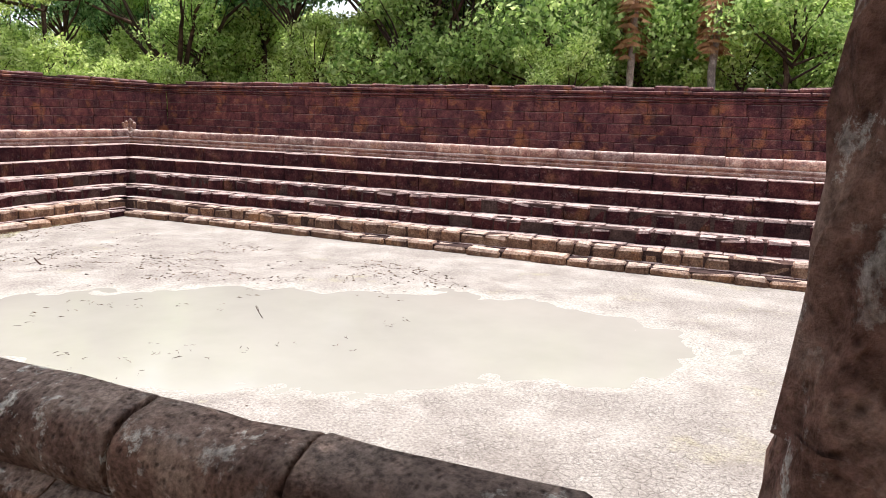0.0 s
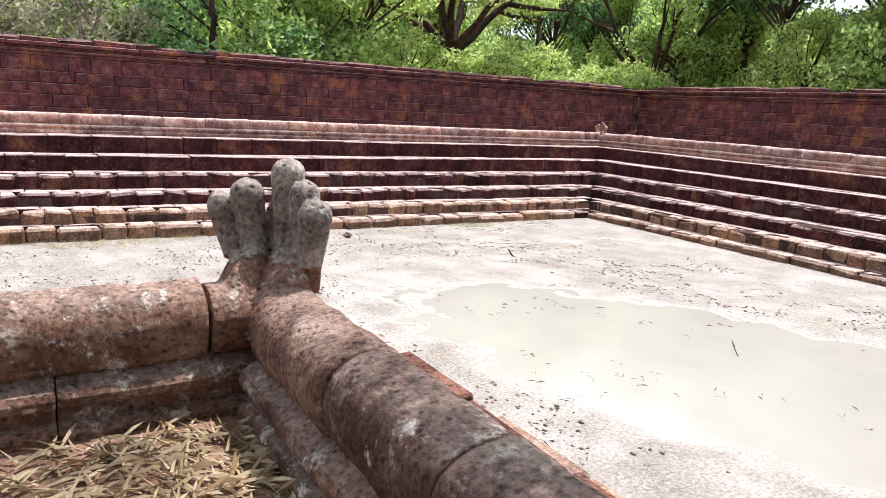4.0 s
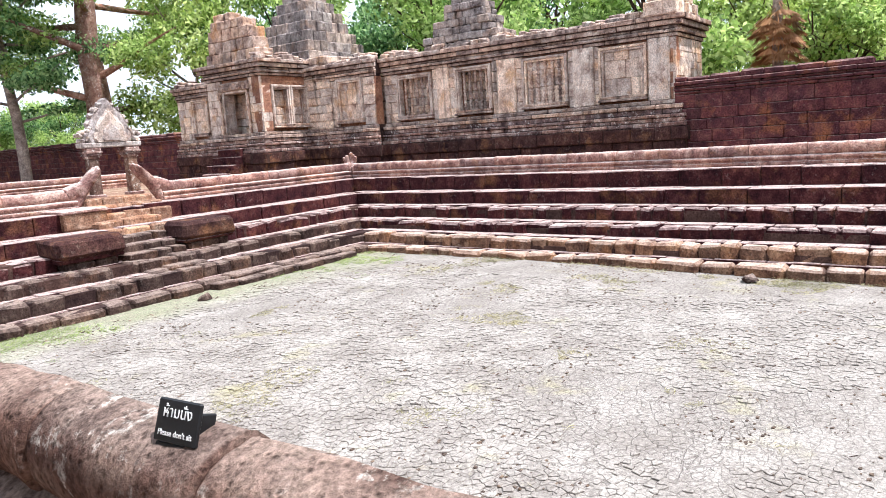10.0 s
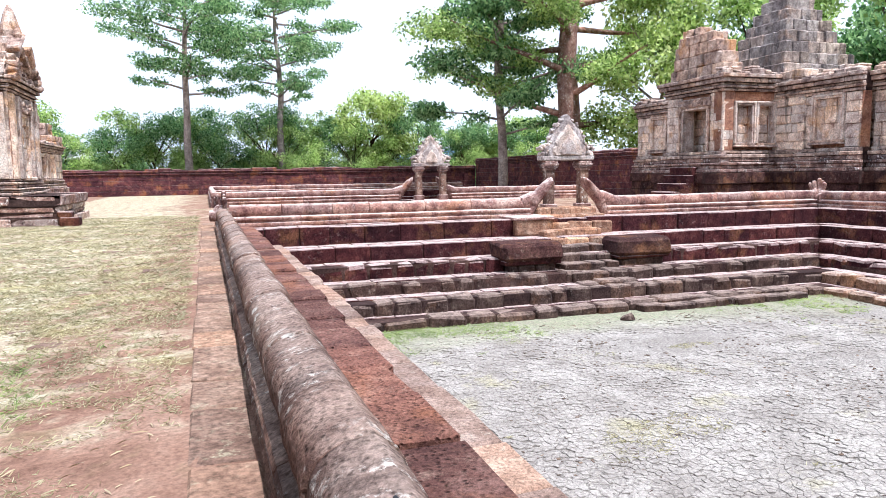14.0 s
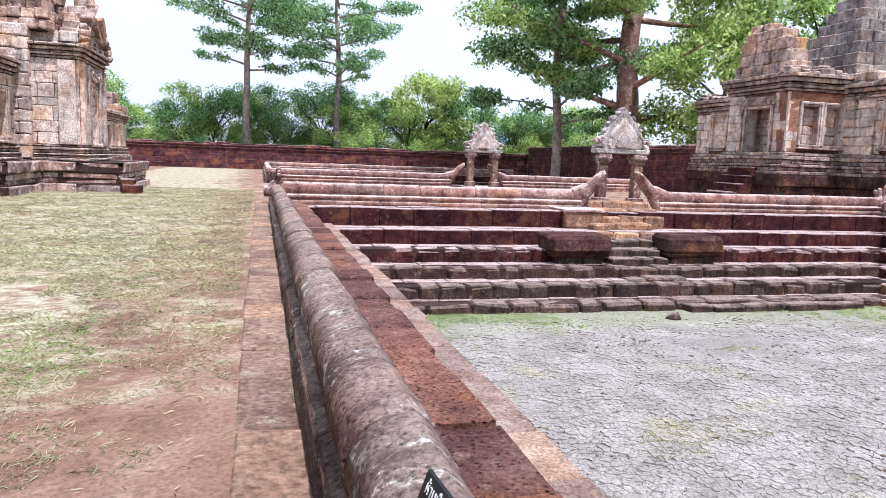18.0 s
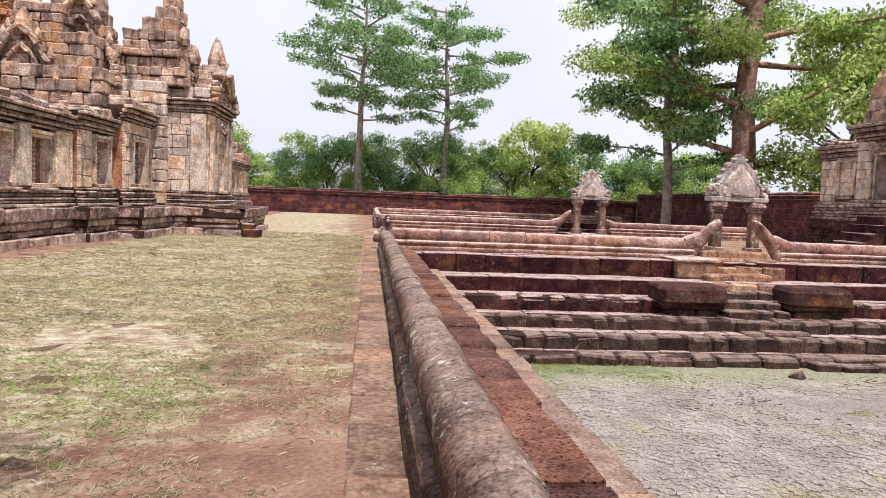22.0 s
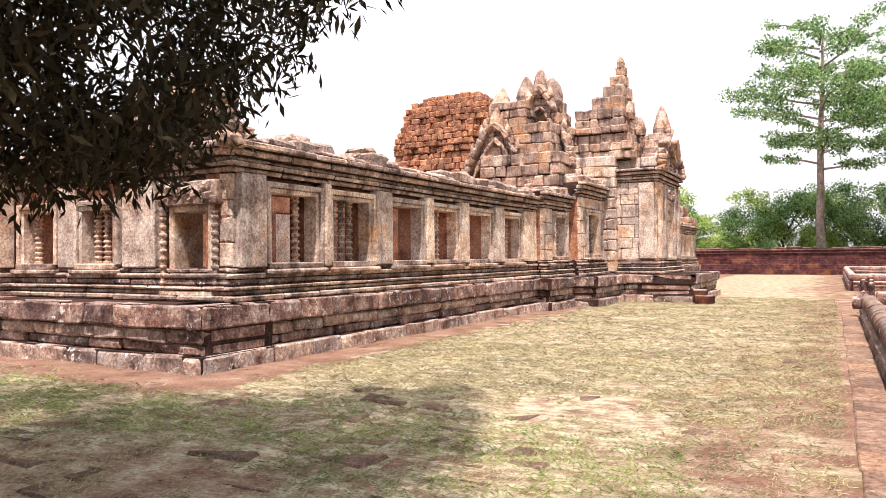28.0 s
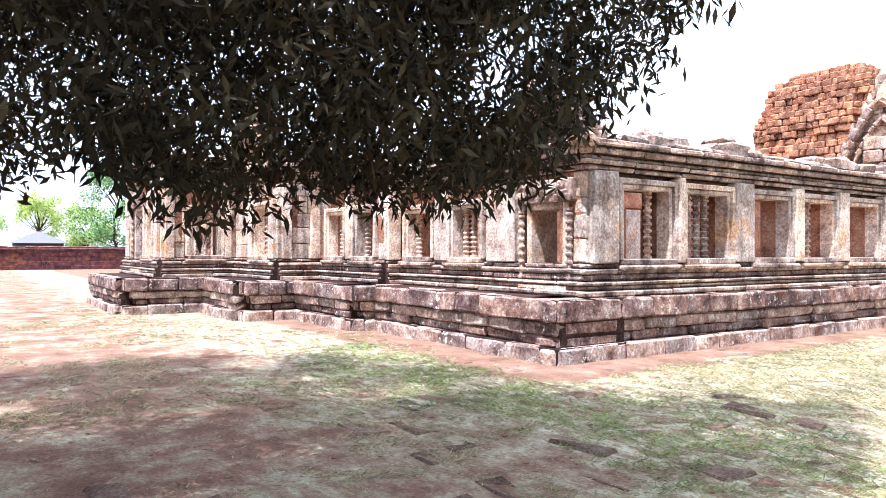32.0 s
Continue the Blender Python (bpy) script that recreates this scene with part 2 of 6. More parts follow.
# darker, redder copy of SAND: the interior's shade is put into its colour
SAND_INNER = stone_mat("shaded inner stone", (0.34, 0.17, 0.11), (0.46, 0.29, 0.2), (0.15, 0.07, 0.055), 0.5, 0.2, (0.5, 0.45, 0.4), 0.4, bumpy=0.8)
# near-black core behind the courses: the shade in the gaps is its colour
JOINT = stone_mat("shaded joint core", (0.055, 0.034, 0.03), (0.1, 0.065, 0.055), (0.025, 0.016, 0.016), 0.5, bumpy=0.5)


def flat_mat(name, c, rough=0.8, metal=0.0):
    n = Nodes(name)
    f = n.noise(18, 5, 0.6)
    col = n.mix(0.35, C(*c), n.ramp(f, [(0.3, (c[0] * 0.6, c[1] * 0.6, c[2] * 0.6)), (0.7, (min(1, c[0] * 1.3), min(1, c[1] * 1.3), min(1, c[2] * 1.3)))]))
    n.bsdf.inputs["Metallic"].default_value = metal
    return n.finish(col, rough, n.bump(f, 0.2, 0.01))


def leaf_mat(name, a, b, c, glow=0.25, shine=0.15):
    n = Nodes(name)
    isl = n.t.nodes.new("ShaderNodeNewGeometry").outputs["Random Per Island"]
    col = n.ramp(isl, [(0.0, a), (0.4, b), (1.0, c)])
    col = n.mix(1.0, col, n.ramp(n.noise(0.9, 4, 0.6), [(0.3, (0.6, 0.64, 0.6)), (0.7, (1.25, 1.22, 1.08))]), "MULTIPLY")
    n.finish(col, 0.6, None, shine)
    tr = n.add("ShaderNodeBsdfTranslucent")
    n.put(tr.inputs[0], col)
    mx = n.add("ShaderNodeMixShader")
    mx.inputs[0].default_value = glow
    n.t.links.new(n.bsdf.outputs[0], mx.inputs[1])
    n.t.links.new(tr.outputs[0], mx.inputs[2])
    n.t.links.new(mx.outputs[0], n.t.nodes["Material Output"].inputs[0])
    return n.m


LEAF_BRIGHT = leaf_mat("bright foliage", (0.14, 0.22, 0.05), (0.5, 0.64, 0.19), (0.8, 0.88, 0.45), 0.55, 0.25)
LEAF_MID = leaf_mat("green foliage", (0.09, 0.17, 0.04), (0.38, 0.55, 0.16), (0.7, 0.82, 0.38), 0.55, 0.25)
LEAF_DEEP = leaf_mat("deep green foliage", (0.03, 0.08, 0.035), (0.17, 0.34, 0.14), (0.46, 0.64, 0.32), 0.5, 0.25)
LEAF_DRY = leaf_mat("dry grey foliage", (0.3, 0.31, 0.2), (0.42, 0.42, 0.3), (0.52, 0.48, 0.38), 0.35)
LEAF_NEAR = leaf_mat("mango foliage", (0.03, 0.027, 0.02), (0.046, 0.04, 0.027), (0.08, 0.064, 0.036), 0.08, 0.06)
FROND_DEAD = leaf_mat("dead palm skirt", (0.24, 0.1, 0.045), (0.33, 0.15, 0.07), (0.4, 0.22, 0.11), 0.25)
GRASS_BLADE = leaf_mat("grass blades", (0.16, 0.14, 0.065), (0.36, 0.32, 0.19), (0.56, 0.52, 0.36), 0.35)
STRAW = leaf_mat("fallen leaf litter", (0.2, 0.13, 0.07), (0.36, 0.27, 0.17), (0.5, 0.42, 0.3), 0.1)
BARK = stone_mat("bark", (0.33, 0.19, 0.145), (0.5, 0.37, 0.3), (0.14, 0.07, 0.056), 0.35, 1.0, (0.75, 0.75, 0.7), 0.0, bumpy=1.0, grain=30, pits=0.3)
BARK_DARK = stone_mat("dark bark", (0.07, 0.042, 0.035), (0.13, 0.09, 0.07), (0.03, 0.02, 0.018), 0.4, bumpy=1.0, grain=20)
BARK_PALE = stone_mat("pale bark", (0.3, 0.25, 0.22), (0.45, 0.4, 0.36), (0.14, 0.11, 0.1), 0.5, 0.4, (0.5, 0.5, 0.47), bumpy=0.8, grain=14, streak=0.3)


def ground_mat():
    n = Nodes("dry lawn and soil")
    big, mid, fine = n.noise(0.22, 5, 0.6), n.noise(1.6, 6, 0.65), n.noise(34, 5, 0.7)
    streaks = n.noise(7.0, 7, 0.72, stretch=(0.55, 1.0, 1.0))
    soil = n.ramp(mid, [(0.3, (0.15, 0.08, 0.056)), (0.5, (0.255, 0.152, 0.108)), (0.72, (0.36, 0.245, 0.182))])
    grass = n.ramp(streaks, [(0.3, (0.18, 0.135, 0.085)), (0.46, (0.35, 0.3, 0.2)), (0.6, (0.5, 0.46, 0.33)), (0.74, (0.62, 0.58, 0.45))])
    sep = n.add("ShaderNodeSeparateXYZ", {0: n.pos})
    # worn soil along the path edge and under the tree
    bare = n.math("MULTIPLY", n.math("SUBTRACT", 1.0, n.step(n.math("ADD", sep.outputs[0], n.math("MULTIPLY", mid, 0.8)), -7.4, -6.6)), n.step(n.math("ADD", sep.outputs[1], n.math("MULTIPLY", mid, 0.8)), 7.9, 8.6))
    near = n.math("ADD", n.step(sep.outputs[0], -2.6, -0.8), n.math("SUBTRACT", 1.0, n.step(sep.outputs[1], 4.0, 7.0)))
    near = n.math("ADD", near, n.math("MULTIPLY", bare, 2.0))
    cover = n.math("SUBTRACT", n.math("ADD", n.math("MULTIPLY", big, 0.5), n.math("MULTIPLY", mid, 0.9)), n.math("MULTIPLY", near, 0.27))
    cover = n.math("MULTIPLY", n.step(cover, 0.42, 0.64), n.step(streaks, 0.36, 0.52))
    col = n.mix(cover, soil, grass)
    col = n.mix(n.step(n.noise(0.9, 5, 0.6), 0.56, 0.72), col, n.mix(0.25, col, C(0.18, 0.29, 0.08)))
    col = n.mix(0.6, col, n.ramp(fine, [(0.3, (0.3, 0.3, 0.3)), (0.66, (1.45, 1.45, 1.45))]), "MULTIPLY")
    h = n.math("ADD", n.math("MULTIPLY", fine, 0.5), n.math("MULTIPLY", streaks, 1.0))
    return n.finish(col, 0.95, n.bump(h, 0.7, 0.04), 0.06)


def mud_mat(name="dried pond mud", open_cracks=0.45):
    n = Nodes(name)
    mid, fine = n.noise(1.1, 6, 0.65), n.noise(24, 7, 0.78)
    warp = n.add("ShaderNodeVectorMath", {0: n.pos, 1: n.add("ShaderNodeVectorMath", {0: n.add("ShaderNodeTexNoise", {"Vector": n.pos, "Scale": 3.0}).outputs[1], "Scale": 0.22}, operation="SCALE").outputs[0]}, operation="ADD").outputs[0]
    flat = n.add("ShaderNodeMapping", {0: warp, 3: (1, 1, 0)}).outputs[0]
    v = n.add("ShaderNodeTexVoronoi", {"Vector": flat, "Scale": 6.6, "Randomness": 1.0}, feature="DISTANCE_TO_EDGE").outputs[0]
    v2 = n.add("ShaderNodeTexVoronoi", {"Vector": flat, "Scale": 16.0}, feature="DISTANCE_TO_EDGE").outputs[0]
    sep = n.add("ShaderNodeSeparateXYZ", {0: n.pos})
    wet = n.math("SUBTRACT", 1.0, n.step(sep.outputs[2], -2.075, -2.04))
    # cracks open away from the puddle, widest in the middle of the basin
    dry = n.step(n.math("ADD", sep.outputs[1], n.math("MULTIPLY", n.noise(0.5, 4, 0.6), 5.0)), 2.6, 6.0)
    some = n.step(n.noise(0.9, 5, 0.6), 0.42, 0.56)
    dry = n.math("MAXIMUM", dry, n.math("MULTIPLY", some, 0.7))
    dry = n.math("MULTIPLY", dry, n.math("SUBTRACT", 1.0, wet))
    crack = n.math("SUBTRACT", 1.0, n.step(v, 0.004, 0.042))
    crack2 = n.math("MULTIPLY", n.math("SUBTRACT", 1.0, n.step(v2, 0.002, 0.035)), n.step(mid, 0.36, 0.56))
    cr = n.math("MULTIPLY", n.math("MAXIMUM", crack, crack2), dry)
    speck = n.math("MULTIPLY", n.step(n.noise(20, 4, 0.65), 0.6, 0.68), n.step(n.noise(0.8, 3, 0.5), 0.4, 0.6))
    col = n.ramp(mid, [(0.3, (0.205, 0.182, 0.16)), (0.5, (0.282, 0.257, 0.228)), (0.72, (0.38, 0.352, 0.315))])
    col = n.mix(n.math("MULTIPLY", wet, 0.7), col, C(0.33, 0.31, 0.27))
    green = n.math("MULTIPLY", n.step(n.noise(0.75, 6, 0.7), 0.58, 0.7), dry)
    edge = n.math("MULTIPLY", n.step(n.math("ADD", sep.outputs[1], n.math("MULTIPLY", n.noise(0.8, 5, 0.6), 3.0)), 15.4, 17.0), 0.45)
    col = n.mix(n.math("MULTIPLY", green, 0.5), col, C(0.34, 0.31, 0.15))
    col = n.mix(edge, col, n.ramp(n.noise(9, 5, 0.6), [(0.35, (0.36, 0.33, 0.2)), (0.65, (0.24, 0.32, 0.12))]))
    col = n.mix(n.math("MULTIPLY", cr, open_cracks), col, C(0.06, 0.045, 0.04))
    col = n.mix(n.math("MULTIPLY", speck, 0.8), col, C(0.1, 0.075, 0.06))
    col = n.mix(0.75, col, n.ramp(fine, [(0.34, (0.3, 0.29, 0.28)), (0.64, (1.5, 1.5, 1.5))]), "MULTIPLY")
    h = n.math("SUBTRACT", n.math("MULTIPLY", fine, 0.25), n.math("MULTIPLY", cr, open_cracks))
    rough = n.math("SUBTRACT", 0.92, n.math("MULTIPLY", wet, 0.25))
    return n.finish(col, rough, n.bump(h, 0.8, 0.03), 0.2)


def water_mat():
    n = Nodes("muddy shallow water")
    w = n.noise(0.5, 4, 0.6)
    col = n.ramp(w, [(0.3, (0.29, 0.275, 0.24)), (0.7, (0.33, 0.315, 0.275))])
    return n.finish(col, 0.12, n.bump(n.noise(5, 3, 0.5), 0.04, 0.02), 0.5)


GROUND, MUD, WATER = ground_mat(), mud_mat(), water_mat()
MUD_PLATE = mud_mat("curled mud plate", 0.0)

# ---- mesh helpers ----
rng = random.Random(7)


def _chamfer_faces():
    def vid(ix, iy, iz, a):
        return (ix * 4 + iy * 2 + iz) * 3 + a
    co = {}
    for ix, iy, iz in [(i, j, k) for i in (0, 1) for j in (0, 1) for k in (0, 1)]:
        for a in range(3):
            s = [2 * ix - 1, 2 * iy - 1, 2 * iz - 1]
            co[vid(ix, iy, iz, a)] = Vector([s[i] * (1.0 if i == a else 0.8) for i in range(3)])
    faces = []
    for a in range(3):
        b, c = [i for i in range(3) if i != a]
        for s in (0, 1):
            ring = []
            for p, q in ((0, 0), (1, 0), (1, 1), (0, 1)):
                k = [0, 0, 0]
                k[a], k[b], k[c] = s, p, q
                ring.append(vid(*k, a))
            faces.append(ring)
        for p in (0, 1):
            for q in (0, 1):
                k0, k1 = [0, 0, 0], [0, 0, 0]
                k0[b] = k1[b] = p
                k0[c] = k1[c] = q
                k1[a] = 1
                faces.append([vid(*k0, b), vid(*k1, b), vid(*k1, c), vid(*k0, c)])
    for ix, iy, iz in [(i, j, k) for i in (0, 1) for j in (0, 1) for k in (0, 1)]:
        faces.append([vid(ix, iy, iz, a) for a in range(3)])
    out = []
    for f in faces:
        n = (co[f[1]] - co[f[0]]).cross(co[f[2]] - co[f[0]])
        m = sum((co[i] for i in f), Vector()) / len(f)
        out.append(tuple(f if n.dot(m) > 0 else f[::-1]))
    return out


CH_FACES = _chamfer_faces()


def block_verts(dx, dy, dz, ch, jit, r=rng):
    """A worn stone block round the origin."""
    ch = min(ch, 0.3 * min(dx, dy, dz))
    h = (dx / 2, dy / 2, dz / 2)
    vs = []
    for ix in (-1, 1):
        for iy in (-1, 1):
            for iz in (-1, 1):
                s = (ix, iy, iz)
                j = [r.uniform(-jit, jit) for _ in range(3)]
                c = ch * r.uniform(0.5, 1.6)
                for a in range(3):
                    vs.append(tuple(s[i] * (h[i] if i == a else h[i] - c) + j[i] for i in range(3)))
    return vs


def mesh_of(name, vs, fs, mat, smooth=False):
    me = bpy.data.meshes.new(name)
    me.from_pydata(vs, [], fs)
    if mat:
        me.materials.append(mat)
    if smooth:
        me.shade_smooth()
    return me


def place(name, me, parent=None, at=(0, 0, 0), rz=0.0):
    ob = new(name, me)
    ob.location = at
    if rz:
        ob.rotation_euler = (0, 0, rz)
    if parent is not None:
        ob.parent = parent
    return ob


def part(name, bm, mat, parent, label="", smooth=False):
    """One bmesh as one mesh object under a thing or under a part."""
    me = bpy.data.meshes.new(name)
    bm.to_mesh(me)
    bm.free()
    me.materials.append(mat)
    if smooth:
        me.shade_smooth()
    ob = place(name, me, parent)
    if label:
        ob["label"] = label
    return ob


def thing(name, label, category, group="", kind="", at=(0, 0, 0)):
    ob = new(name)
    ob.empty_display_size = 0.2
    ob.location = at
    return tagged(ob, label, category, group, kind)


class Pile:
    """Many blocks joined into one mesh."""
    def __init__(self):
        self.v, self.f = [], []

    def raw(self, vs, fs):
        k = len(self.v)
        self.v += vs
        self.f += [tuple(i + k for i in f) for f in fs]

    def block(self, c, d, ch=0.02, jit=0.01, m=None):
        vs = block_verts(*d, ch, jit)
        if m is not None:
            vs = [tuple(m @ Vector(v)) for v in vs]
        self.raw([(x + c[0], y + c[1], z + c[2]) for x, y, z in vs], CH_FACES)

    def box(self, x0, x1, y0, y1, z0, z1):
        self.raw([(x, y, z) for x in (x0, x1) for y in (y0, y1) for z in (z0, z1)],
                 [(0, 1, 3, 2), (4, 6, 7, 5), (0, 4, 5, 1), (2, 3, 7, 6), (0, 2, 6, 4), (1, 5, 7, 3)])

    def out(self, name, mat, parent=None, label="", smooth=False):
        ob = place(name, mesh_of(name, self.v, self.f, mat, smooth), parent)
        if label:
            ob["label"] = label
        return ob


class Face:
    """An axis-aligned side of a building: u runs along it, v out of it."""
    def __init__(self, ox, oy, u, v):
        self.o, self.u, self.v = (ox, oy), u, v

    def rect(self, u0, u1, v0, v1):
        xs = [self.o[0] + a * self.u[0] + b * self.v[0] for a in (u0, u1) for b in (v0, v1)]
        ys = [self.o[1] + a * self.u[1] + b * self.v[1] for a in (u0, u1) for b in (v0, v1)]
        return min(xs), max(xs), min(ys), max(ys)

    def point(self, u, v, z):
        return (self.o[0] + u * self.u[0] + v * self.v[0], self.o[1] + u * self.u[1] + v * self.v[1], z)

    def stone(self, parent, name, mat, u0, u1, v0, v1, z0, z1, ch=0.02, jit=0.008, pile=None):
        x0, x1, y0, y1 = self.rect(u0, u1, v0, v1)
        c, d = ((x0 + x1) / 2, (y0 + y1) / 2, (z0 + z1) / 2), (x1 - x0, y1 - y0, z1 - z0)
        if pile is not None:
            pile.block(c, d, ch, jit)
            return None
        return place(name, mesh_of(name, block_verts(*d, ch, jit), CH_FACES, mat), parent, c)

    def box(self, pile, u0, u1, v0, v1, z0, z1):
        x0, x1, y0, y1 = self.rect(u0, u1, v0, v1)
        pile.box(x0, x1, y0, y1, z0, z1)

    def courses(self, parent, name, mat, u0, u1, vf, deep, zs, length, holes=(), gap=0.008, ch=0.018, jit=0.008, proud=0.012, pile=None):
        """Courses of blocks between the heights zs, with their face at vf; holes are (u0, u1, z0, z1)."""
        for z0, z1 in zip(zs, zs[1:]):
            runs = [(u0, u1)]
            for a, b, c, d in holes:
                if c < z1 - 0.02 and d > z0 + 0.02:
                    runs = [r for p, q in runs for r in ((p, min(q, a)), (max(p, b), q)) if r[1] - r[0] > 0.04]
            for p, q in runs:
                cuts, x = [p], p + length * rng.uniform(0.35, 1.0)
                while x < q - 0.3 * length:
                    cuts.append(x)
                    x += length * rng.uniform(0.7, 1.3)
                cuts.append(q)
                for a, b in zip(cuts, cuts[1:]):
                    self.stone(parent, name, mat, a + gap / 2, b - gap / 2, vf - deep, vf + rng.uniform(-proud, proud), z0 + gap / 2, z1 - gap / 2, ch, jit, pile)


def profile_mesh(name, prof, length, mat, rings=5, jit=0.006, seam=0.0, smooth=True):
    """A bar of the closed profile (across, up) along local x, from 0 to length, slightly uneven, with caps."""
    k, vs, fs = len(prof), [], []
    xs = [0.0, 0.015] + [length * i / rings for i in range(1, rings)] + [length - 0.015, length]
    for i, x in enumerate(xs):
        s = 0.965 if i in (0, len(xs) - 1) else 1.0
        ou, oz = rng.uniform(-jit, jit), rng.uniform(-jit, jit)
        cu = sum(p[0] for p in prof) / k
        cz = sum(p[1] for p in prof) / k
        for u, z in prof:
            vs.append((x, cu + (u - cu) * s + ou + rng.uniform(-jit, jit) * 0.4, cz + (z - cz) * s + oz + rng.uniform(-jit, jit) * 0.4))
    n = len(xs)
    for i in range(n - 1):
        for j in range(k):
            a, b = i * k + j, i * k + (j + 1) % k
            fs.append((a, b, b + k, a + k))
    fs.append(tuple(range(k))[::-1])
    fs.append(tuple((n - 1) * k + j for j in range(k)))
    return mesh_of(name, vs, fs, mat, smooth)


# ---- the plan ----
PX, PY0, PY1 = 19.87, -20.7, 21.32        # outer coping lines of the pond
PW = -16.0                                 # western end of its southern leg
Y2A, Y2B = 36.6, 57.5                      # the second pond
WX, WY = 23.0, -26.0                       # enclosure wall
LEVELS = [(0.10, 0.11), (1.0, -0.35), (1.95, -0.72), (2.85, -1.06), (3.75, -1.32), (4.6, -1.62)]          # northern end
LEVELS_S = [(0.10, 0.10), (1.0, -0.37), (1.95, -0.80), (2.85, -1.20), (3.75, -1.54), (4.6, -1.84)]        # southern end
BED = -1.84


def bed_z(y):
    """The mud floor falls gently towards the south."""
    k = max(0.0, min(1.0, (13.0 - y) / 14.0))
    return BED - 0.2 * k * k * (3 - 2 * k)



def noise2(x, y, s, seed=0.0):
    return noise.noise(Vector((x * s, y * s, seed)))


def ground_z(x, y):
    """Height of the trodden court, a little raised beside the rail."""
    k = max(0.0, min(1.0, (x + 2.2) / 1.5), min(1.0, (1.6 - y) / 1.2)) * max(0.0, min(1.0, (y + 0.3) / 0.8)) * (y < PY1 + 1)
    return (0.03 * noise2(x, y, 0.7) + 0.022 * noise2(x, y, 2.3, 4)) * (1 - 0.7 * k) + 0.09 * k


def build_ground():
    xs, ys = [-420, -60, PW, -0.02, PX, 60, 420], [-420, PY0, -0.02, PY1, Y2A, Y2B, 420]
    holes = {(PW, PY0), (-0.02, PY0), (-0.02, -0.02), (-0.02, Y2A)}
    vs, fs = [], []
    for x0, x1 in zip(xs, xs[1:]):
        for y0, y1 in zip(ys, ys[1:]):
            if (x0, y0) in holes:
                continue
            near = x0 == PW and y0 in (-0.02, PY1)
            nx = 64 if near else 1
            ny = (84 if y0 == -0.02 else 48) if near else 1
            k = len(vs)
            for i in range(nx + 1):
                for j in range(ny + 1):
                    x, y = x0 + (x1 - x0) * i / nx, y0 + (y1 - y0) * j / ny
                    edge = i in (0, nx) or j in (0, ny)
                    z = 0.0 if edge and x < -0.1 else ground_z(x, y)
                    vs.append((x, y, z))
            for i in range(nx):
                for j in range(ny):
                    a = k + i * (ny + 1) + j
                    fs.append((a, a + ny + 1, a + ny + 2, a + 1))
    ob = place("ground", mesh_of("ground", vs, fs, GROUND, True))
    tagged(ob, "dry trodden lawn with bare reddish soil patches", "ground", kind="structure")


def water_low(x, y):
    """How far the bed dips towards the puddle."""
    c, s = math.cos(0.4), math.sin(0.4)
    u, v = (x - 2.3) * c + (y + 8.0) * s, -(x - 2.3) * s + (y + 8.0) * c
    d = math.hypot(u / 7.6, v / 3.2)
    d2 = math.hypot((x - 8.0) / 2.6, (y + 0.1) / 2.3) + 0.44 + 0.34 * noise2(x, y, 2.1, 21) + 0.2 * noise2(x, y, 5.0, 22)
    return min(d, d2)


def build_bed():
    step = 0.16
    nx, ny = int((15.6 - PW) / step), int((17.2 - PY0) / step)
    vs, fs = [], []
    for i in range(nx + 1):
        for j in range(ny + 1):
            x, y = PW + i * step, PY0 + j * step
            d = water_low(x, y) + 0.2 * noise2(x, y, 0.5, 2) + 0.17 * noise2(x, y, 1.3, 5) + 0.14 * noise2(x, y, 2.7, 8)
            z = bed_z(y) + 0.012 * noise2(x, y, 1.3, 3) - 0.07 * max(0.0, min(1.0, (1.06 - d) / 0.3))
            vs.append((x, y, z))
    for i in range(nx):
        for j in range(ny):
            a = i * (ny + 1) + j
            fs.append((a, a + ny + 1, a + ny + 2, a + 1))
    tagged(place("pond_bed", mesh_of("pond_bed", vs, fs, MUD, True)), "pale cracked dry mud on the pond floor", "pond bed", kind="structure")
    p = Pile()
    wz = bed_z(-5) - 0.045
    p.raw([(PW, PY0 + 1, wz), (15, PY0 + 1, wz), (15, 4, wz), (PW, 4, wz)], [(0, 1, 2, 3)])
    tagged(p.out("water", WATER), "shallow milky puddle left on the mud", "water", kind="structure")


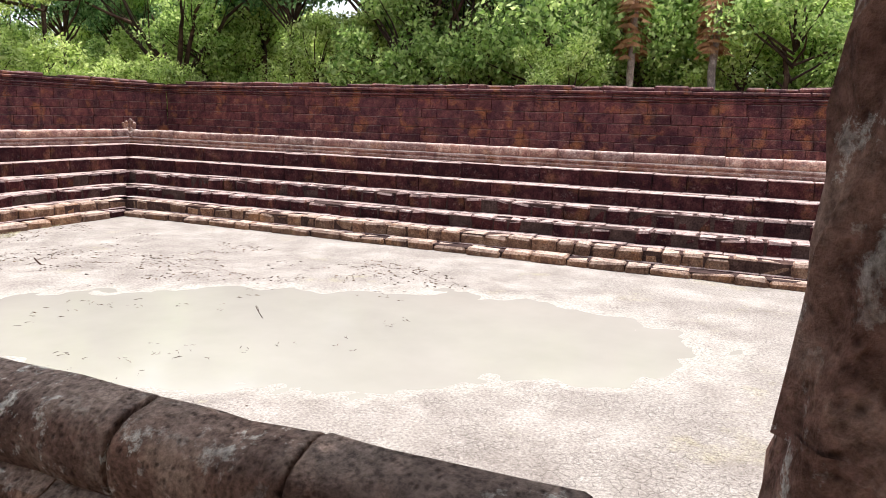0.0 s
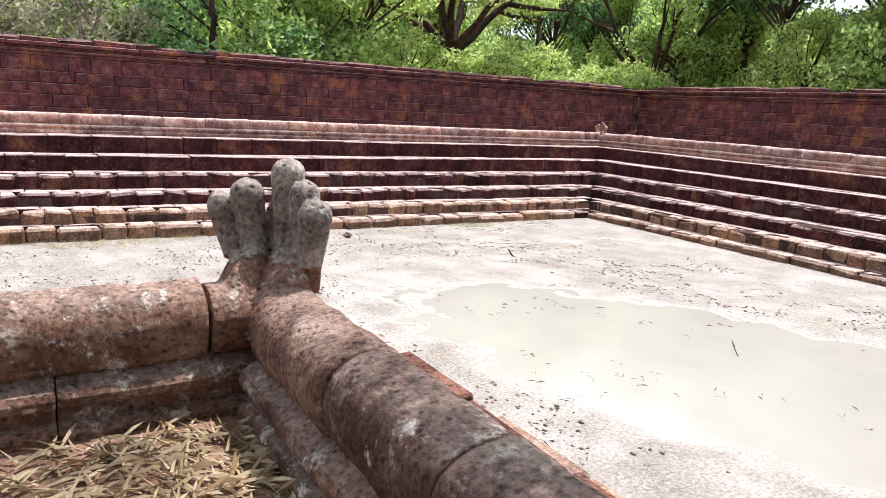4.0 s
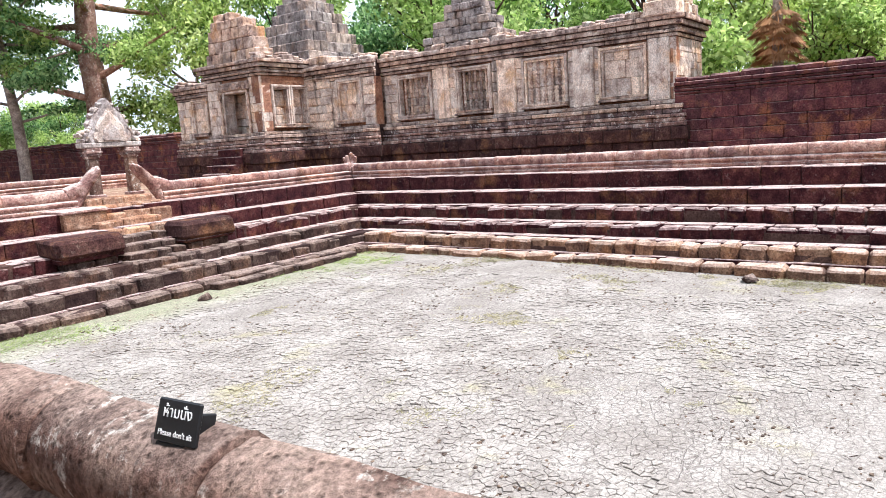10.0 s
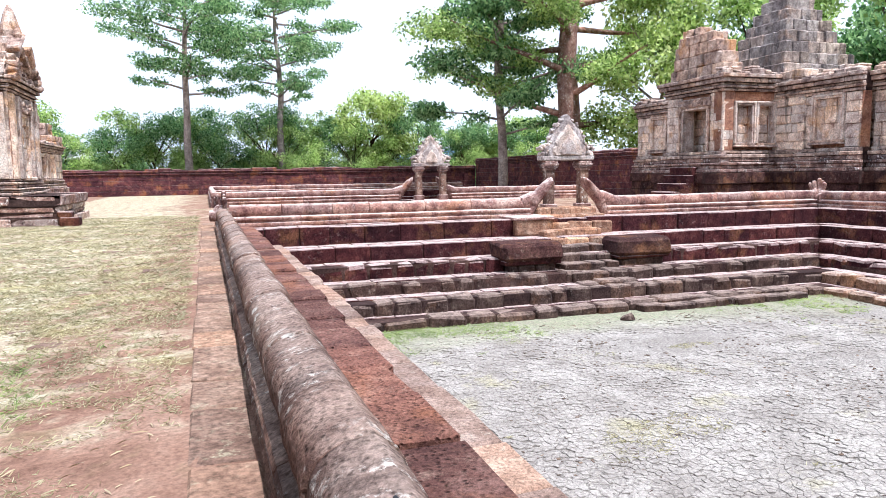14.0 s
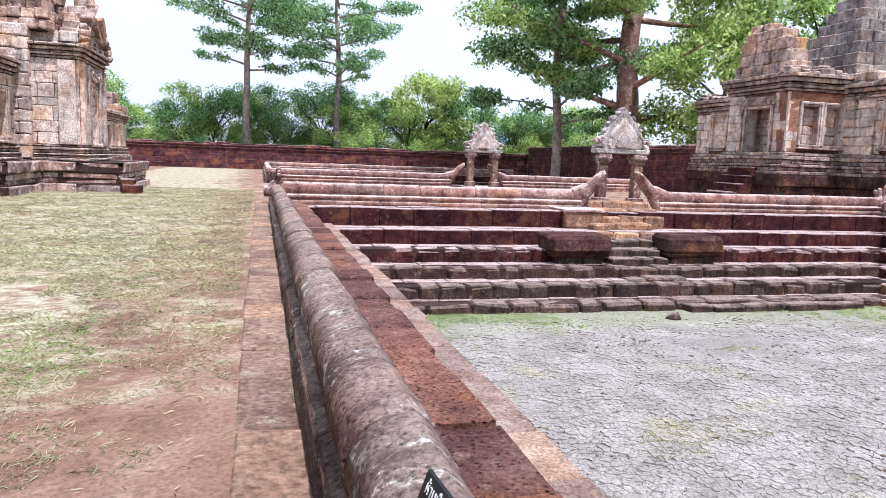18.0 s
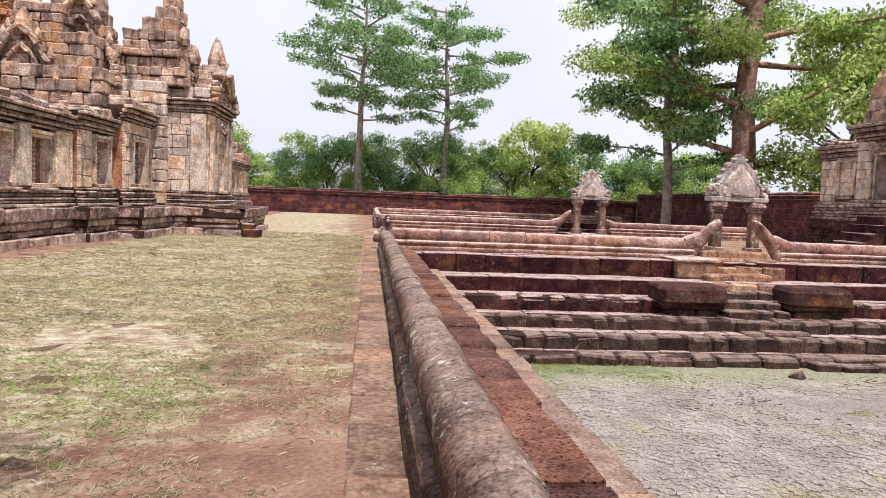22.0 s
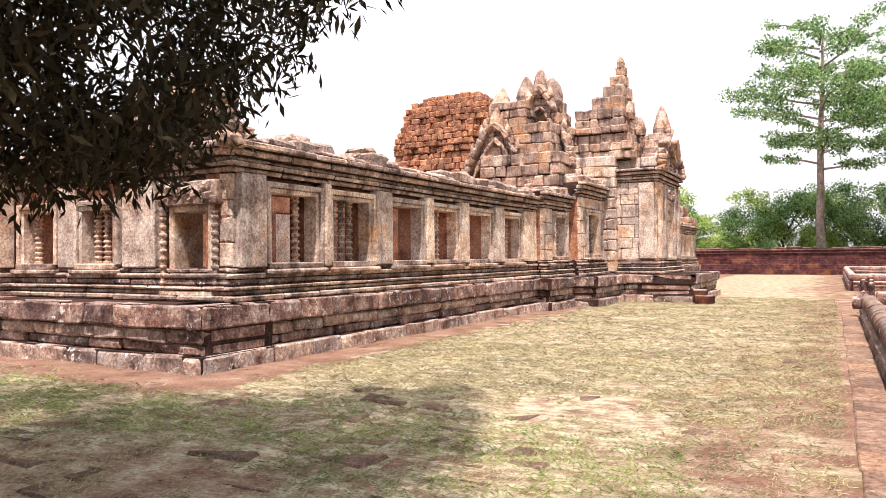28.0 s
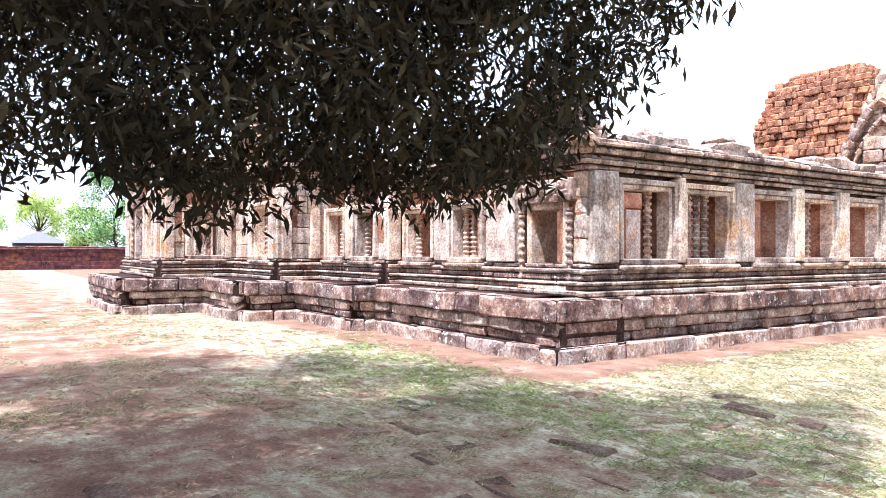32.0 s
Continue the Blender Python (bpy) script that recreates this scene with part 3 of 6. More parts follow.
# ---- pond steps ----
def step_side(name, face, length, levels, mat, mat_low, label, singles=300, mitre0=True, mitre1=True, from_u=0.0, back=-0.4, levels_b=None):
    """A flight of laterite steps; u along, v into the pond; the levels may change towards levels_b."""
    def sink(k, u):
        return (levels_b[k][1] - levels[k][1]) * u / length if levels_b and k < len(levels) else 0.0
    core = Pile()
    prev = -0.25
    zl = 0.28
    for k, (off, z) in enumerate(levels):
        nxt = levels[k + 1][0] if k + 1 < len(levels) else off + 0.55
        a = off if mitre0 else 0.0
        b = length - (off if mitre1 else 0.0)
        face.box(core, a - 0.6 if mitre0 else 0.0, b + 0.6 if mitre1 else b, back, nxt - 0.05, BED - 0.5, z - 0.035 + min(0.0, sink(k, length)))
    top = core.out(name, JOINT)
    tagged(top, label, "pond steps", kind="structure")
    pile, count = Pile(), 0
    for k, (off, z) in enumerate(levels):
        nxt = levels[k + 1][0] if k + 1 < len(levels) else off + 0.6
        znx = levels[k + 1][1] if k + 1 < len(levels) else BED - 0.3
        a, b = (nxt - 0.14 if mitre0 else 0.0), length - (nxt - 0.14 if mitre1 else 0.0)
        m = mat if k < 3 else mat_low if k < 4 or mat_low is not LATERITE else LATERITE_TAN
        if back == 0.0 and k == 1:
            m = LEDGE_SAND
        ln = 0.6 if back == 0.0 else 1.05 if k < 2 else (0.54 if k < 5 else 0.8)
        x = a
        while x < b - 0.05:
            w = min(ln * rng.uniform(0.7, 1.35), b - x)
            if b - x - w < 0.25:
                w = b - x
            calm = k < 2 or back == 0.0
            dip = rng.uniform(-0.02, 0.012) if calm else rng.uniform(-0.045, 0.02)
            outv = nxt + (rng.uniform(-0.02, 0.02) if calm else rng.uniform(-0.07, 0.05))
            near = from_u <= x and count < singles
            face.stone(top, "stone_block", m, x + 0.008, x + w - 0.008, nxt - 0.5 if nxt - off > 0.5 else off, outv, znx - 0.12 + sink(k + 1, x), z + dip + sink(k, x),
                       0.02 if calm else 0.055, 0.008 if calm else 0.024, None if near else pile)
            count += near
            x += w
        # tread slabs behind the front row
        if nxt - off > 0.55:
            x = a - 0.4 if mitre0 else 0.0
            while x < b + (0.4 if mitre1 else 0):
                w = min(1.1 * rng.uniform(0.7, 1.3), b + 0.4 - x) + 0.001
                face.stone(top, "slab", m, x, x + w - 0.01, max(off - 0.1, back), nxt - 0.5, z - 0.25, z - 0.008 + rng.uniform(-0.012, 0.008) + sink(k, x), 0.015, 0.004, pile)
                x += max(w, 0.2)
    if pile.v:
        ob = pile.out("masonry", mat, top)
        ob["kind"] = "stuff"
    return top


# ---- balustrades ----
def rail_profile(s=1.0, lift=0.0, pond=-1):
    """The naga's body: round on the court side, with a low crest towards the pond."""
    half = [(-0.10, 0.30), (-0.145, 0.34), (-0.166, 0.395), (-0.172, 0.455), (-0.163, 0.51), (-0.14, 0.553), (-0.10, 0.586), (-0.05, 0.607), (0.01, 0.617),
            (0.055, 0.622), (0.078, 0.611), (0.12, 0.572), (0.153, 0.52), (0.17, 0.455), (0.165, 0.395), (0.145, 0.34), (0.10, 0.30)]
    pts = [(pond * u * s, z + lift) for u, z in half]
    return pts if pond < 0 else pts[::-1]


BASE_PROF = [(-0.19, -0.12), (-0.19, 0.055), (-0.212, 0.075), (-0.216, 0.115), (-0.2, 0.145), (-0.165, 0.155), (-0.158, 0.2), (-0.185, 0.212), (-0.21, 0.232), (-0.215, 0.262), (-0.2, 0.288), (-0.165, 0.302), (-0.12, 0.325),
             (0.12, 0.325), (0.165, 0.302), (0.2, 0.288), (0.215, 0.262), (0.21, 0.232), (0.185, 0.212), (0.158, 0.2), (0.165, 0.155), (0.2, 0.145), (0.216, 0.115), (0.212, 0.075), (0.19, 0.055), (0.19, -0.12)]


def balustrade(name, a, b, mat, label, seg=1.0, lift=0.0, base_drop=0.0, group="naga balustrades", base_mat=None, pond=-1, base_from=0.0):
    """A naga-body rail of separate stones from a to b (axis aligned)."""
    dx, dy = b[0] - a[0], b[1] - a[1]
    length, rz = math.hypot(dx, dy), math.atan2(dy, dx)
    top = thing(name, label, "balustrade", group, at=(a[0], a[1], 0))
    x = 0.0
    while x < length - 0.02:
        w = seg * rng.uniform(0.75, 1.3)
        if length - x - w < 0.5:
            w = length - x
        if x == 0.0:
            first = w
        prof = rail_profile(rng.uniform(0.97, 1.03), lift + rng.uniform(-0.008, 0.008), pond)
        me = profile_mesh("body_segment", prof, w - 0.013, mat, 5, 0.008)
        ob = place("body_segment", me, top, (x * math.cos(rz), x * math.sin(rz), 0), rz)
        x += w
    x = base_from
    while x < length - 0.02:
        w = seg * 1.35 * rng.uniform(0.75, 1.3)
        if length - x - w < 0.6:
            w = length - x
        prof = [(u, z + lift if z > 0 else z - base_drop) for u, z in BASE_PROF]
        me = profile_mesh("base_moulding", prof, w - 0.006, base_mat or mat, 3, 0.005, smooth=False)
        place("base_moulding", me, top, (x * math.cos(rz), x * math.sin(rz), 0), rz)
        x += w
    return top


def lobe(bm, base, tip, r0, r1, flat=0.7, seg=12, rings=9):
    """A rounded, tapering limb between two points."""
    base, tip = Vector(base), Vector(tip)
    axis = tip - base
    q = axis.to_track_quat("Z", "Y").to_matrix()
    n = axis.length
    grid = []
    for i in range(rings + 1):
        t = i / rings
        if t < 0.75:
            r, z = r0 + (r1 - r0) * (t / 0.75), n * t
        else:
            s = (t - 0.75) / 0.25
            r, z = r1 * math.sqrt(max(0.0, 1 - s * s * 0.97)), n * t
        row = []
        for j in range(seg):
            a = 2 * math.pi * j / seg
            p = q @ Vector((r * math.cos(a), r * flat * math.sin(a), z)) + base
            row.append(bm.verts.new(p))
        grid.append(row)
    for i in range(rings):
        for j in range(seg):
            bm.faces.new((grid[i][j], grid[i][(j + 1) % seg], grid[i + 1][(j + 1) % seg], grid[i + 1][j]))
    bm.faces.new(grid[-1])
    bm.faces.new(grid[0][::-1])


def naga_mesh(voxel=0.008):
    """Five-headed naga at a corner where two rails meet; its hood faces local +y."""
    bm = bmesh.new()
    turn = Matrix.Rotation(radians(125), 3, "Z")

    def at(wx, wy, z):
        return turn @ Vector((wx - 0.06, wy - 0.13, z))
    # the ends of the two rails and the bodies that climb out of them
    lobe(bm, at(0.0, 0.478, 0.456), at(0.0, 0.12, 0.456), 0.166, 0.166, 0.95, 22, 12)
    lobe(bm, at(-0.273, 0.17, 0.456), at(0.05, 0.17, 0.456), 0.166, 0.166, 0.95, 22, 12)
    lobe(bm, at(0.03, 0.14, 0.0), at(0.04, 0.14, 0.62), 0.2, 0.17, 0.95, 20, 10)
    lobe(bm, at(0.0, 0.36, 0.47), at(0.06, 0.22, 0.76), 0.15, 0.08, 0.9, 20, 12)
    lobe(bm, at(-0.15, 0.17, 0.47), at(0.0, 0.11, 0.76), 0.15, 0.08, 0.9, 20, 12)
    lobe(bm, at(0.02, 0.30, 0.52), at(0.09, 0.25, 0.74), 0.15, 0.09, 0.9, 20, 12)
    lobe(bm, (0.0, 0.02, 0.55), (0.0, 0.035, 0.98), 0.12, 0.075, 0.35, 18, 12)
    lobe(bm, (-0.03, 0.0, 0.55), (-0.11, 0.02, 0.92), 0.1, 0.07, 0.4, 18, 12)
    # heads: foot x, tip x, tip z, radius, lean forward
    for fx, tx, z, r, b in ((-0.13, -0.285, 0.985, 0.06, 0.0), (-0.065, -0.15, 1.055, 0.07, -0.03), (0.01, 0.035, 1.15, 0.072, 0.03), (0.07, 0.14, 1.065, 0.066, -0.065), (0.13, 0.205, 0.99, 0.075, -0.14)):
        lobe(bm, (fx, b * 0.2, 0.56), (fx * 0.35 + tx * 0.65, b * 0.7, z - 0.16), 0.07, r * 0.74, 0.9, 16, 10)
        lobe(bm, (fx * 0.5 + tx * 0.5, b * 0.6, z - 0.30), (tx, b, z), r * 0.7, r, 1.1, 20, 16)
    me = weld("naga_finial", bm, NAGA, voxel)
    # the heads are grey with lichen, the bodies keep the rail's brown stone
    me.materials.append(RAIL)
    for p in me.polygons:
        c = p.center
        p.material_index = 0 if c.z > 0.70 + 0.05 * noise.noise(c * 9.0) + 0.03 * noise.noise(c * 30.0) else 1
    return me


def weld(name, bm, mat, voxel):
    """Fuse overlapping limbs into one smooth carved body."""
    me = bpy.data.meshes.new(name)
    bm.to_mesh(me)
    bm.free()
    tmp = new(name, me)
    rm = tmp.modifiers.new("fuse", "REMESH")
    rm.mode, rm.voxel_size = "VOXEL", voxel
    sm = tmp.modifiers.new("worn", "SMOOTH")
    sm.factor, sm.iterations = 0.5, 2
    dg = bpy.context.evaluated_depsgraph_get()
    out = bpy.data.meshes.new_from_object(tmp.evaluated_get(dg))
    bpy.data.objects.remove(tmp)
    out.materials.clear()
    out.materials.append(mat)
    out.shade_smooth()
    return out


def rearing_mesh():
    """A naga body climbing from its rail (along local x) to a raised hood."""
    bm = bmesh.new()
    lobe(bm, (-0.25, 0, 0.42), (0.3, 0, 0.62), 0.2, 0.2, 1.0)
    lobe(bm, (0.1, 0, 0.4), (0.72, 0, 1.05), 0.2, 0.17, 1.0)
    for k in range(5):
        a = (k - 2) * 0.36
        lobe(bm, (0.5, 0.2 * math.sin(a), 0.75), (0.78 - 0.03 * abs(k - 2), 0.36 * math.sin(a), 0.82 + 0.36 * math.cos(a)), 0.1, 0.075, 0.9)
    lobe(bm, (-0.1, 0, 0.0), (0.25, 0, 0.5), 0.16, 0.16, 1.0)
    return weld("naga_rearing", bm, COPING, 0.03)


def rearing_naga(at, sg):
    ob = new("naga_finial", REARING)
    ob.location, ob.rotation_euler = at, (0, 0, 0 if sg > 0 else math.pi)
    return tagged(ob, "worn naga rearing at the rail's end beside the water stairs", "statue", "naga finials")


REARING = rearing_mesh()
NAGA_MESH = naga_mesh()
NAGA_PALE = NAGA_MESH.copy()
NAGA_PALE.materials[0] = NAGA_PALE.materials[1] = COPING


def naga(at, rz, s=1.0, label="carved five-headed stone naga with grey lichen", pale=False):
    ob = new("naga_finial", NAGA_PALE if pale else NAGA_MESH)
    ob.location, ob.rotation_euler, ob.scale = at, (0, 0, rz), (s, s, s)
    return tagged(ob, label, "statue", "naga finials")


# ---- enclosure walls ----
def enclosure(name, face, length, height, label, singles=300, cut=0.9, gaps=True):
    core = Pile()
    face.box(core, 0, length, -0.75, -0.06, -0.05, height - 0.14)
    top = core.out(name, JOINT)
    tagged(top, label, "wall", kind="structure")
    zs, z = [0.0], 0.0
    while z < height - 0.75:
        z += rng.uniform(0.33, 0.42)
        zs.append(z)
    zs[-1] = height - 0.62
    pile = Pile()
    before = len(bpy.data.objects)
    for k, (z0, z1) in enumerate(zip(zs, zs[1:])):
        keep = singles > 0 and k >= 1
        face.courses(top, "stone_block", LATERITE_WALL, 0, length, 0.0, 0.25, [z0, z1], cut, gap=0.011, ch=0.016, jit=0.008, proud=0.016, pile=None if keep and len(bpy.data.objects) - before < singles else pile)
    # stepped cornice and coping stones
    h = height - 0.62
    for dz, out, ln in ((0.1, 0.03, 1.1), (0.1, 0.09, 1.0), (0.09, 0.05, 1.2), (0.13, 0.14, 1.3)):
        face.courses(top, "cornice_stone", LATERITE_WALL, 0, length, out, 0.4, [h, h + dz], ln, gap=0.008, ch=0.02, jit=0.008, proud=0.02, pile=pile)
        h += dz
    x = 0.0
    while x < length:
        w = rng.uniform(0.6, 1.3)
        if rng.random() < (0.86 if gaps else 1.0):
            face.stone(top, "coping_stone", LATERITE_WALL, x, min(length, x + w - 0.02), -0.6, 0.02 + rng.uniform(-0.03, 0.03), h - 0.02, h + rng.uniform(0.12, 0.2), 0.05, 0.015, pile)
        x += w
    ob = pile.out("masonry", LATERITE_WALL, top)
    ob["kind"] = "stuff"
    return top

# ---- masonry buildings ----
def lathe(name, prof, seg, mat):
    vs = [(r * math.cos(2 * math.pi * j / seg), r * math.sin(2 * math.pi * j / seg), z) for r, z in prof for j in range(seg)]
    fs = [(i * seg + j, i * seg + (j + 1) % seg, (i + 1) * seg + (j + 1) % seg, (i + 1) * seg + j) for i in range(len(prof) - 1) for j in range(seg)]
    fs += [tuple(range(seg))[::-1], tuple((len(prof) - 1) * seg + j for j in range(seg))]
    return mesh_of(name, vs, fs, mat, False)


def baluster_mesh(h, r=0.075):
    prof, n = [(r, 0.0), (r, 0.04)], 9
    for i in range(n):
        z0 = 0.05 + (h - 0.1) * i / n
        d = (h - 0.1) / n
        prof += [(r * 0.66, z0), (r * 0.62, z0 + d * 0.3), (r * 0.95, z0 + d * 0.45), (r * 1.02, z0 + d * 0.6), (r * 0.95, z0 + d * 0.75), (r * 0.66, z0 + d * 0.9)]
    return lathe("baluster", prof + [(r, h - 0.04), (r, h)], 10, SAND_CORNICE)


BALUSTERS = {}


def ring(face, name, u0, u1, z0, z1, t, v0, v1, parent):
    """A three-sided stone frame (two jambs and a head) as one mitred piece."""
    path = [((u0, z0), (u0 + t, z0)), ((u0, z1), (u0 + t, z1 - t)), ((u1, z1), (u1 - t, z1 - t)), ((u1, z0), (u1 - t, z0))]
    vs, fs = [], []
    for o, i in path:
        j = rng.uniform(-0.008, 0.008)
        for (u, z), vv in ((o, v0), (o, v1 - 0.02 + j), (((o[0] * 3 + i[0]) / 4, (o[1] * 3 + i[1]) / 4), v1 + j), (i, v1 - 0.012 + j), (i, v0)):
            vs.append(face.point(u, vv, z))
    for k in range(3):
        for m in range(5):
            a, b = k * 5 + m, k * 5 + (m + 1) % 5
            fs.append((a, b, b + 5, a + 5))
    fs += [(0, 1, 2, 3, 4), (19, 18, 17, 16, 15)]
    return place(name, mesh_of(name, vs, fs, SAND), parent)



def window(g, face, u0, u1, z0, z1, v, bars, blind=False, deep=0.5):
    """An opening with a stepped stone frame, a sill and turned bars at the shares of its width given."""
    w = u1 - u0
    win = ring(face, "window", u0 - 0.165, u1 + 0.165, z0, z1 + 0.165, 0.085, v - 0.2, v + 0.10, g)
    ring(face, "inner_frame", u0 - 0.08, u1 + 0.08, z0, z1 + 0.08, 0.08, v - 0.22, v + 0.05, win)
    q = Pile()
    face.stone(None, "", None, u0 - 0.12, u1 + 0.12, v - deep + 0.05, v + 0.13, z0 - 0.09, z0 + 0.012, 0.015, 0.004, q)
    face.stone(None, "", None, u0 - 0.19, u1 + 0.19, v - 0.1, v + 0.19, z0 - 0.17, z0 - 0.092, 0.02, 0.004, q)
    q.out("sill", SAND_CORNICE, win)
    if blind:
        face.courses(win, "infill_block", SAND, u0, u1, v - 0.07, 0.3, [z0, z0 + (z1 - z0) * 0.4, z1 - 0.3, z1], w * 0.45)
    key = round(z1 - z0, 2)
    if key not in BALUSTERS:
        BALUSTERS[key] = baluster_mesh(z1 - z0 - 0.01)
    for s in bars:
        place("baluster", BALUSTERS[key], win, face.point(u0 + s * w, v - (0.05 if blind else 0.16), z0 + 0.01))
    return win


def doorway(g, face, u0, u1, z0, z1, v, deep=0.6):
    p = Pile()
    for a, b, vv in ((u0 - 0.12, u0, 0.04), (u1, u1 + 0.12, 0.04)):
        face.stone(None, "", None, a, b, v - deep, v + vv, z0, z1 + 0.1, 0.012, 0.004, p)
    face.stone(None, "", None, u0, u1, v - deep, v + 0.038, z1 - 0.002, z1 + 0.1, 0.012, 0.003, p)
    face.stone(None, "", None, u0 - 0.2, u1 + 0.2, v - deep, v + 0.16, z0 - 0.1, z0 + 0.01, 0.015, 0.004, p)
    d = p.out("door_frame", SAND, g)
    # ringed side shafts
    h = z1 - z0
    key = ("shaft", round(h, 2))
    if key not in BALUSTERS:
        BALUSTERS[key] = baluster_mesh(h, 0.06)
    for u in (u0 - 0.2, u1 + 0.2):
        place("side_shaft", BALUSTERS[key], d, face.point(u, v + 0.08, z0))
    # carved lintel: a slab thick with relief
    q = Pile()
    face.stone(None, "", None, u0 - 0.28, u1 + 0.28, v - 0.15, v + 0.12, z1 + 0.1, z1 + 0.46, 0.02, 0.006, q)
    for i in range(26):
        u, z = rng.uniform(u0 - 0.22, u1 + 0.22), z1 + rng.uniform(0.14, 0.42)
        s = rng.uniform(0.04, 0.09)
        face.stone(None, "", None, u - s, u + s, v + 0.1, v + 0.12 + rng.uniform(0.02, 0.06), z - s * 0.7, z + s * 0.7, 0.03, 0.015, q)
    q.out("lintel", SAND_CORNICE, d, "deeply carved stone lintel")
    return d


INNER = dict(plinth=[(-0.15, 0.24, 0.33), (0.24, 0.40, 0.2), (0.40, 0.60, 0.24), (0.60, 0.93, 0.32)],
             mould=[(0.93, 1.03, 0.20), (1.03, 1.10, 0.13), (1.10, 1.17, 0.17), (1.17, 1.27, 0.09), (1.27, 1.36, 0.12), (1.36, 1.44, 0.05)],
             wall=(1.44, 2.86), cornice=[(2.86, 2.95, 0.05), (2.95, 3.03, 0.12), (3.03, 3.10, 0.08), (3.10, 3.22, 0.18), (3.22, 3.33, 0.26)], roof=3.33, floor=1.0)
OUTER = dict(dark=True, plinth=[(-0.1, 0.45, 0.5), (0.45, 0.85, 0.4), (0.85, 1.3, 0.5)],
             mould=[(1.3, 1.45, 0.42), (1.45, 1.6, 0.34), (1.6, 1.72, 0.4), (1.72, 1.9, 0.24), (1.9, 2.05, 0.3), (2.05, 2.2, 0.12)],
             wall=(2.2, 4.25), cornice=[(4.25, 4.38, 0.07), (4.38, 4.5, 0.17), (4.5, 4.6, 0.12), (4.6, 4.78, 0.26), (4.78, 4.95, 0.36)], roof=4.95, floor=1.5)


def section(g, face, u0, u1, v, spec, windows=(), doors=(), plinth_out=0.0, ends=(0.0, 0.0), block=0.62, singles=True, roof=True, thick=0.55,
            z_wall=None, plinth_ends=None):
    """A stretch of building side: plinth, mouldings, wall with openings, cornice and broken roof edge."""
    wz0, wz1 = spec["wall"]
    dz = 0.0
    if z_wall:
        dz = z_wall - wz1
        wz1 = z_wall
    holes = [(a - 0.012, b + 0.012, c - 0.01, d + 0.012) for a, b, c, d, *_ in windows] + [(a - 0.012, b + 0.012, c, d + 0.012) for a, b, c, d in doors]
    pe = plinth_ends or ends
    core = Pile()
    for z0, z1, o in spec["plinth"]:
        face.box(core, u0 - pe[0] * (o + plinth_out), u1 + pe[1] * (o + plinth_out), v - thick, v + o + plinth_out - 0.05, z0, z1 - 0.004)
    for z0, z1, o in spec["mould"]:
        face.box(core, u0, u1, v - thick, v + o - 0.03, z0, z1)
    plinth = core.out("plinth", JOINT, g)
    for z0, z1, o in spec["plinth"]:
        o += plinth_out
        face.courses(plinth, "plinth_stone", LATERITE_DARK if spec.get("dark") else PLINTH_PALE if z0 < 0.0 or 0.3 < z0 < 0.5 else SAND_DARK, u0 - pe[0] * o, u1 + pe[1] * o, v + o, 0.28, [z0, z1], 0.8, gap=0.012, ch=0.03, jit=0.018, proud=0.025)
        for e, ue, sg in ((pe[0], u0, -1), (pe[1], u1, 1)):
            if e * o > 0.1:
                a, b = ue + sg * (e * o + 0.006), ue + sg * (e * o - 0.3)
                face.stone(plinth, "plinth_stone", LATERITE_DARK if spec.get("dark") else PLINTH_PALE if z0 < 0.0 else SAND_DARK, min(a, b), max(a, b), v - 0.4, v + o - 0.15, z0 + 0.006, z1 - 0.006, 0.03, 0.012)
        if plinth_out > 0.2 and z1 == spec["plinth"][-1][1]:
            pt = Pile()
            face.box(pt, u0 - pe[0] * o, u1 + pe[1] * o, v, v + o - 0.06, z1 - 0.1, z1 - 0.012)
            pt.out("plinth_top", SAND_DARK, plinth)
    for z0, z1, o in spec["mould"]:
        face.courses(plinth, "moulding_stone", SAND_DARK if o < 0.1 or (spec.get("dark") and z0 < 1.9) else SAND_CORNICE, u0 - ends[0] * o, u1 + ends[1] * o, v + o, 0.22, [z0, z1], 1.25, gap=0.014, ch=0.02, jit=0.006, proud=0.008)
    # wall core around the openings
    cw = Pile()
    cuts = sorted({u0, u1, *[x for h in holes for x in h[:2] if u0 < x < u1]})
    for a, b in zip(cuts, cuts[1:]):
        m = (a + b) / 2
        hs = [h for h in holes if h[0] < m < h[1]]
        if not hs:
            face.box(cw, a, b, v - thick, v - 0.1, wz0, wz1)
        for h in hs:
            if h[2] > wz0:
                face.box(cw, a, b, v - thick, v - 0.1, wz0, h[2])
            face.box(cw, a, b, v - thick, v - 0.1, h[3], wz1)
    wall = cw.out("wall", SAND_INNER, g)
    n = max(3, round((wz1 - wz0) / 0.4))
    zs = [wz0 + (wz1 - wz0) * (i + (rng.uniform(-0.18, 0.18) if 0 < i < n else 0)) / n for i in range(n + 1)]
    hp = [(a - 0.17, b + 0.17, c, d + 0.17) for a, b, c, d, *_ in windows] + [(a - 0.2, b + 0.2, c, d + 0.45) for a, b, c, d in doors]
    pile = None if singles else Pile()
    face.courses(wall, "wall_block", SAND, u0, u1, v, 0.16, zs, block, hp, gap=0.016, ch=0.014, jit=0.006, proud=0.014, pile=pile)
    if pile is not None and pile.v:
        pile.out("masonry", SAND, wall)["kind"] = "stuff"
    for a, b, c, d, bars, *rest in windows:
        window(g, face, a, b, c, d, v, bars, bool(rest and rest[0]), thick)
    for a, b, c, d in doors:
        doorway(g, face, a, b, c, d, v, thick)
    cc = Pile()
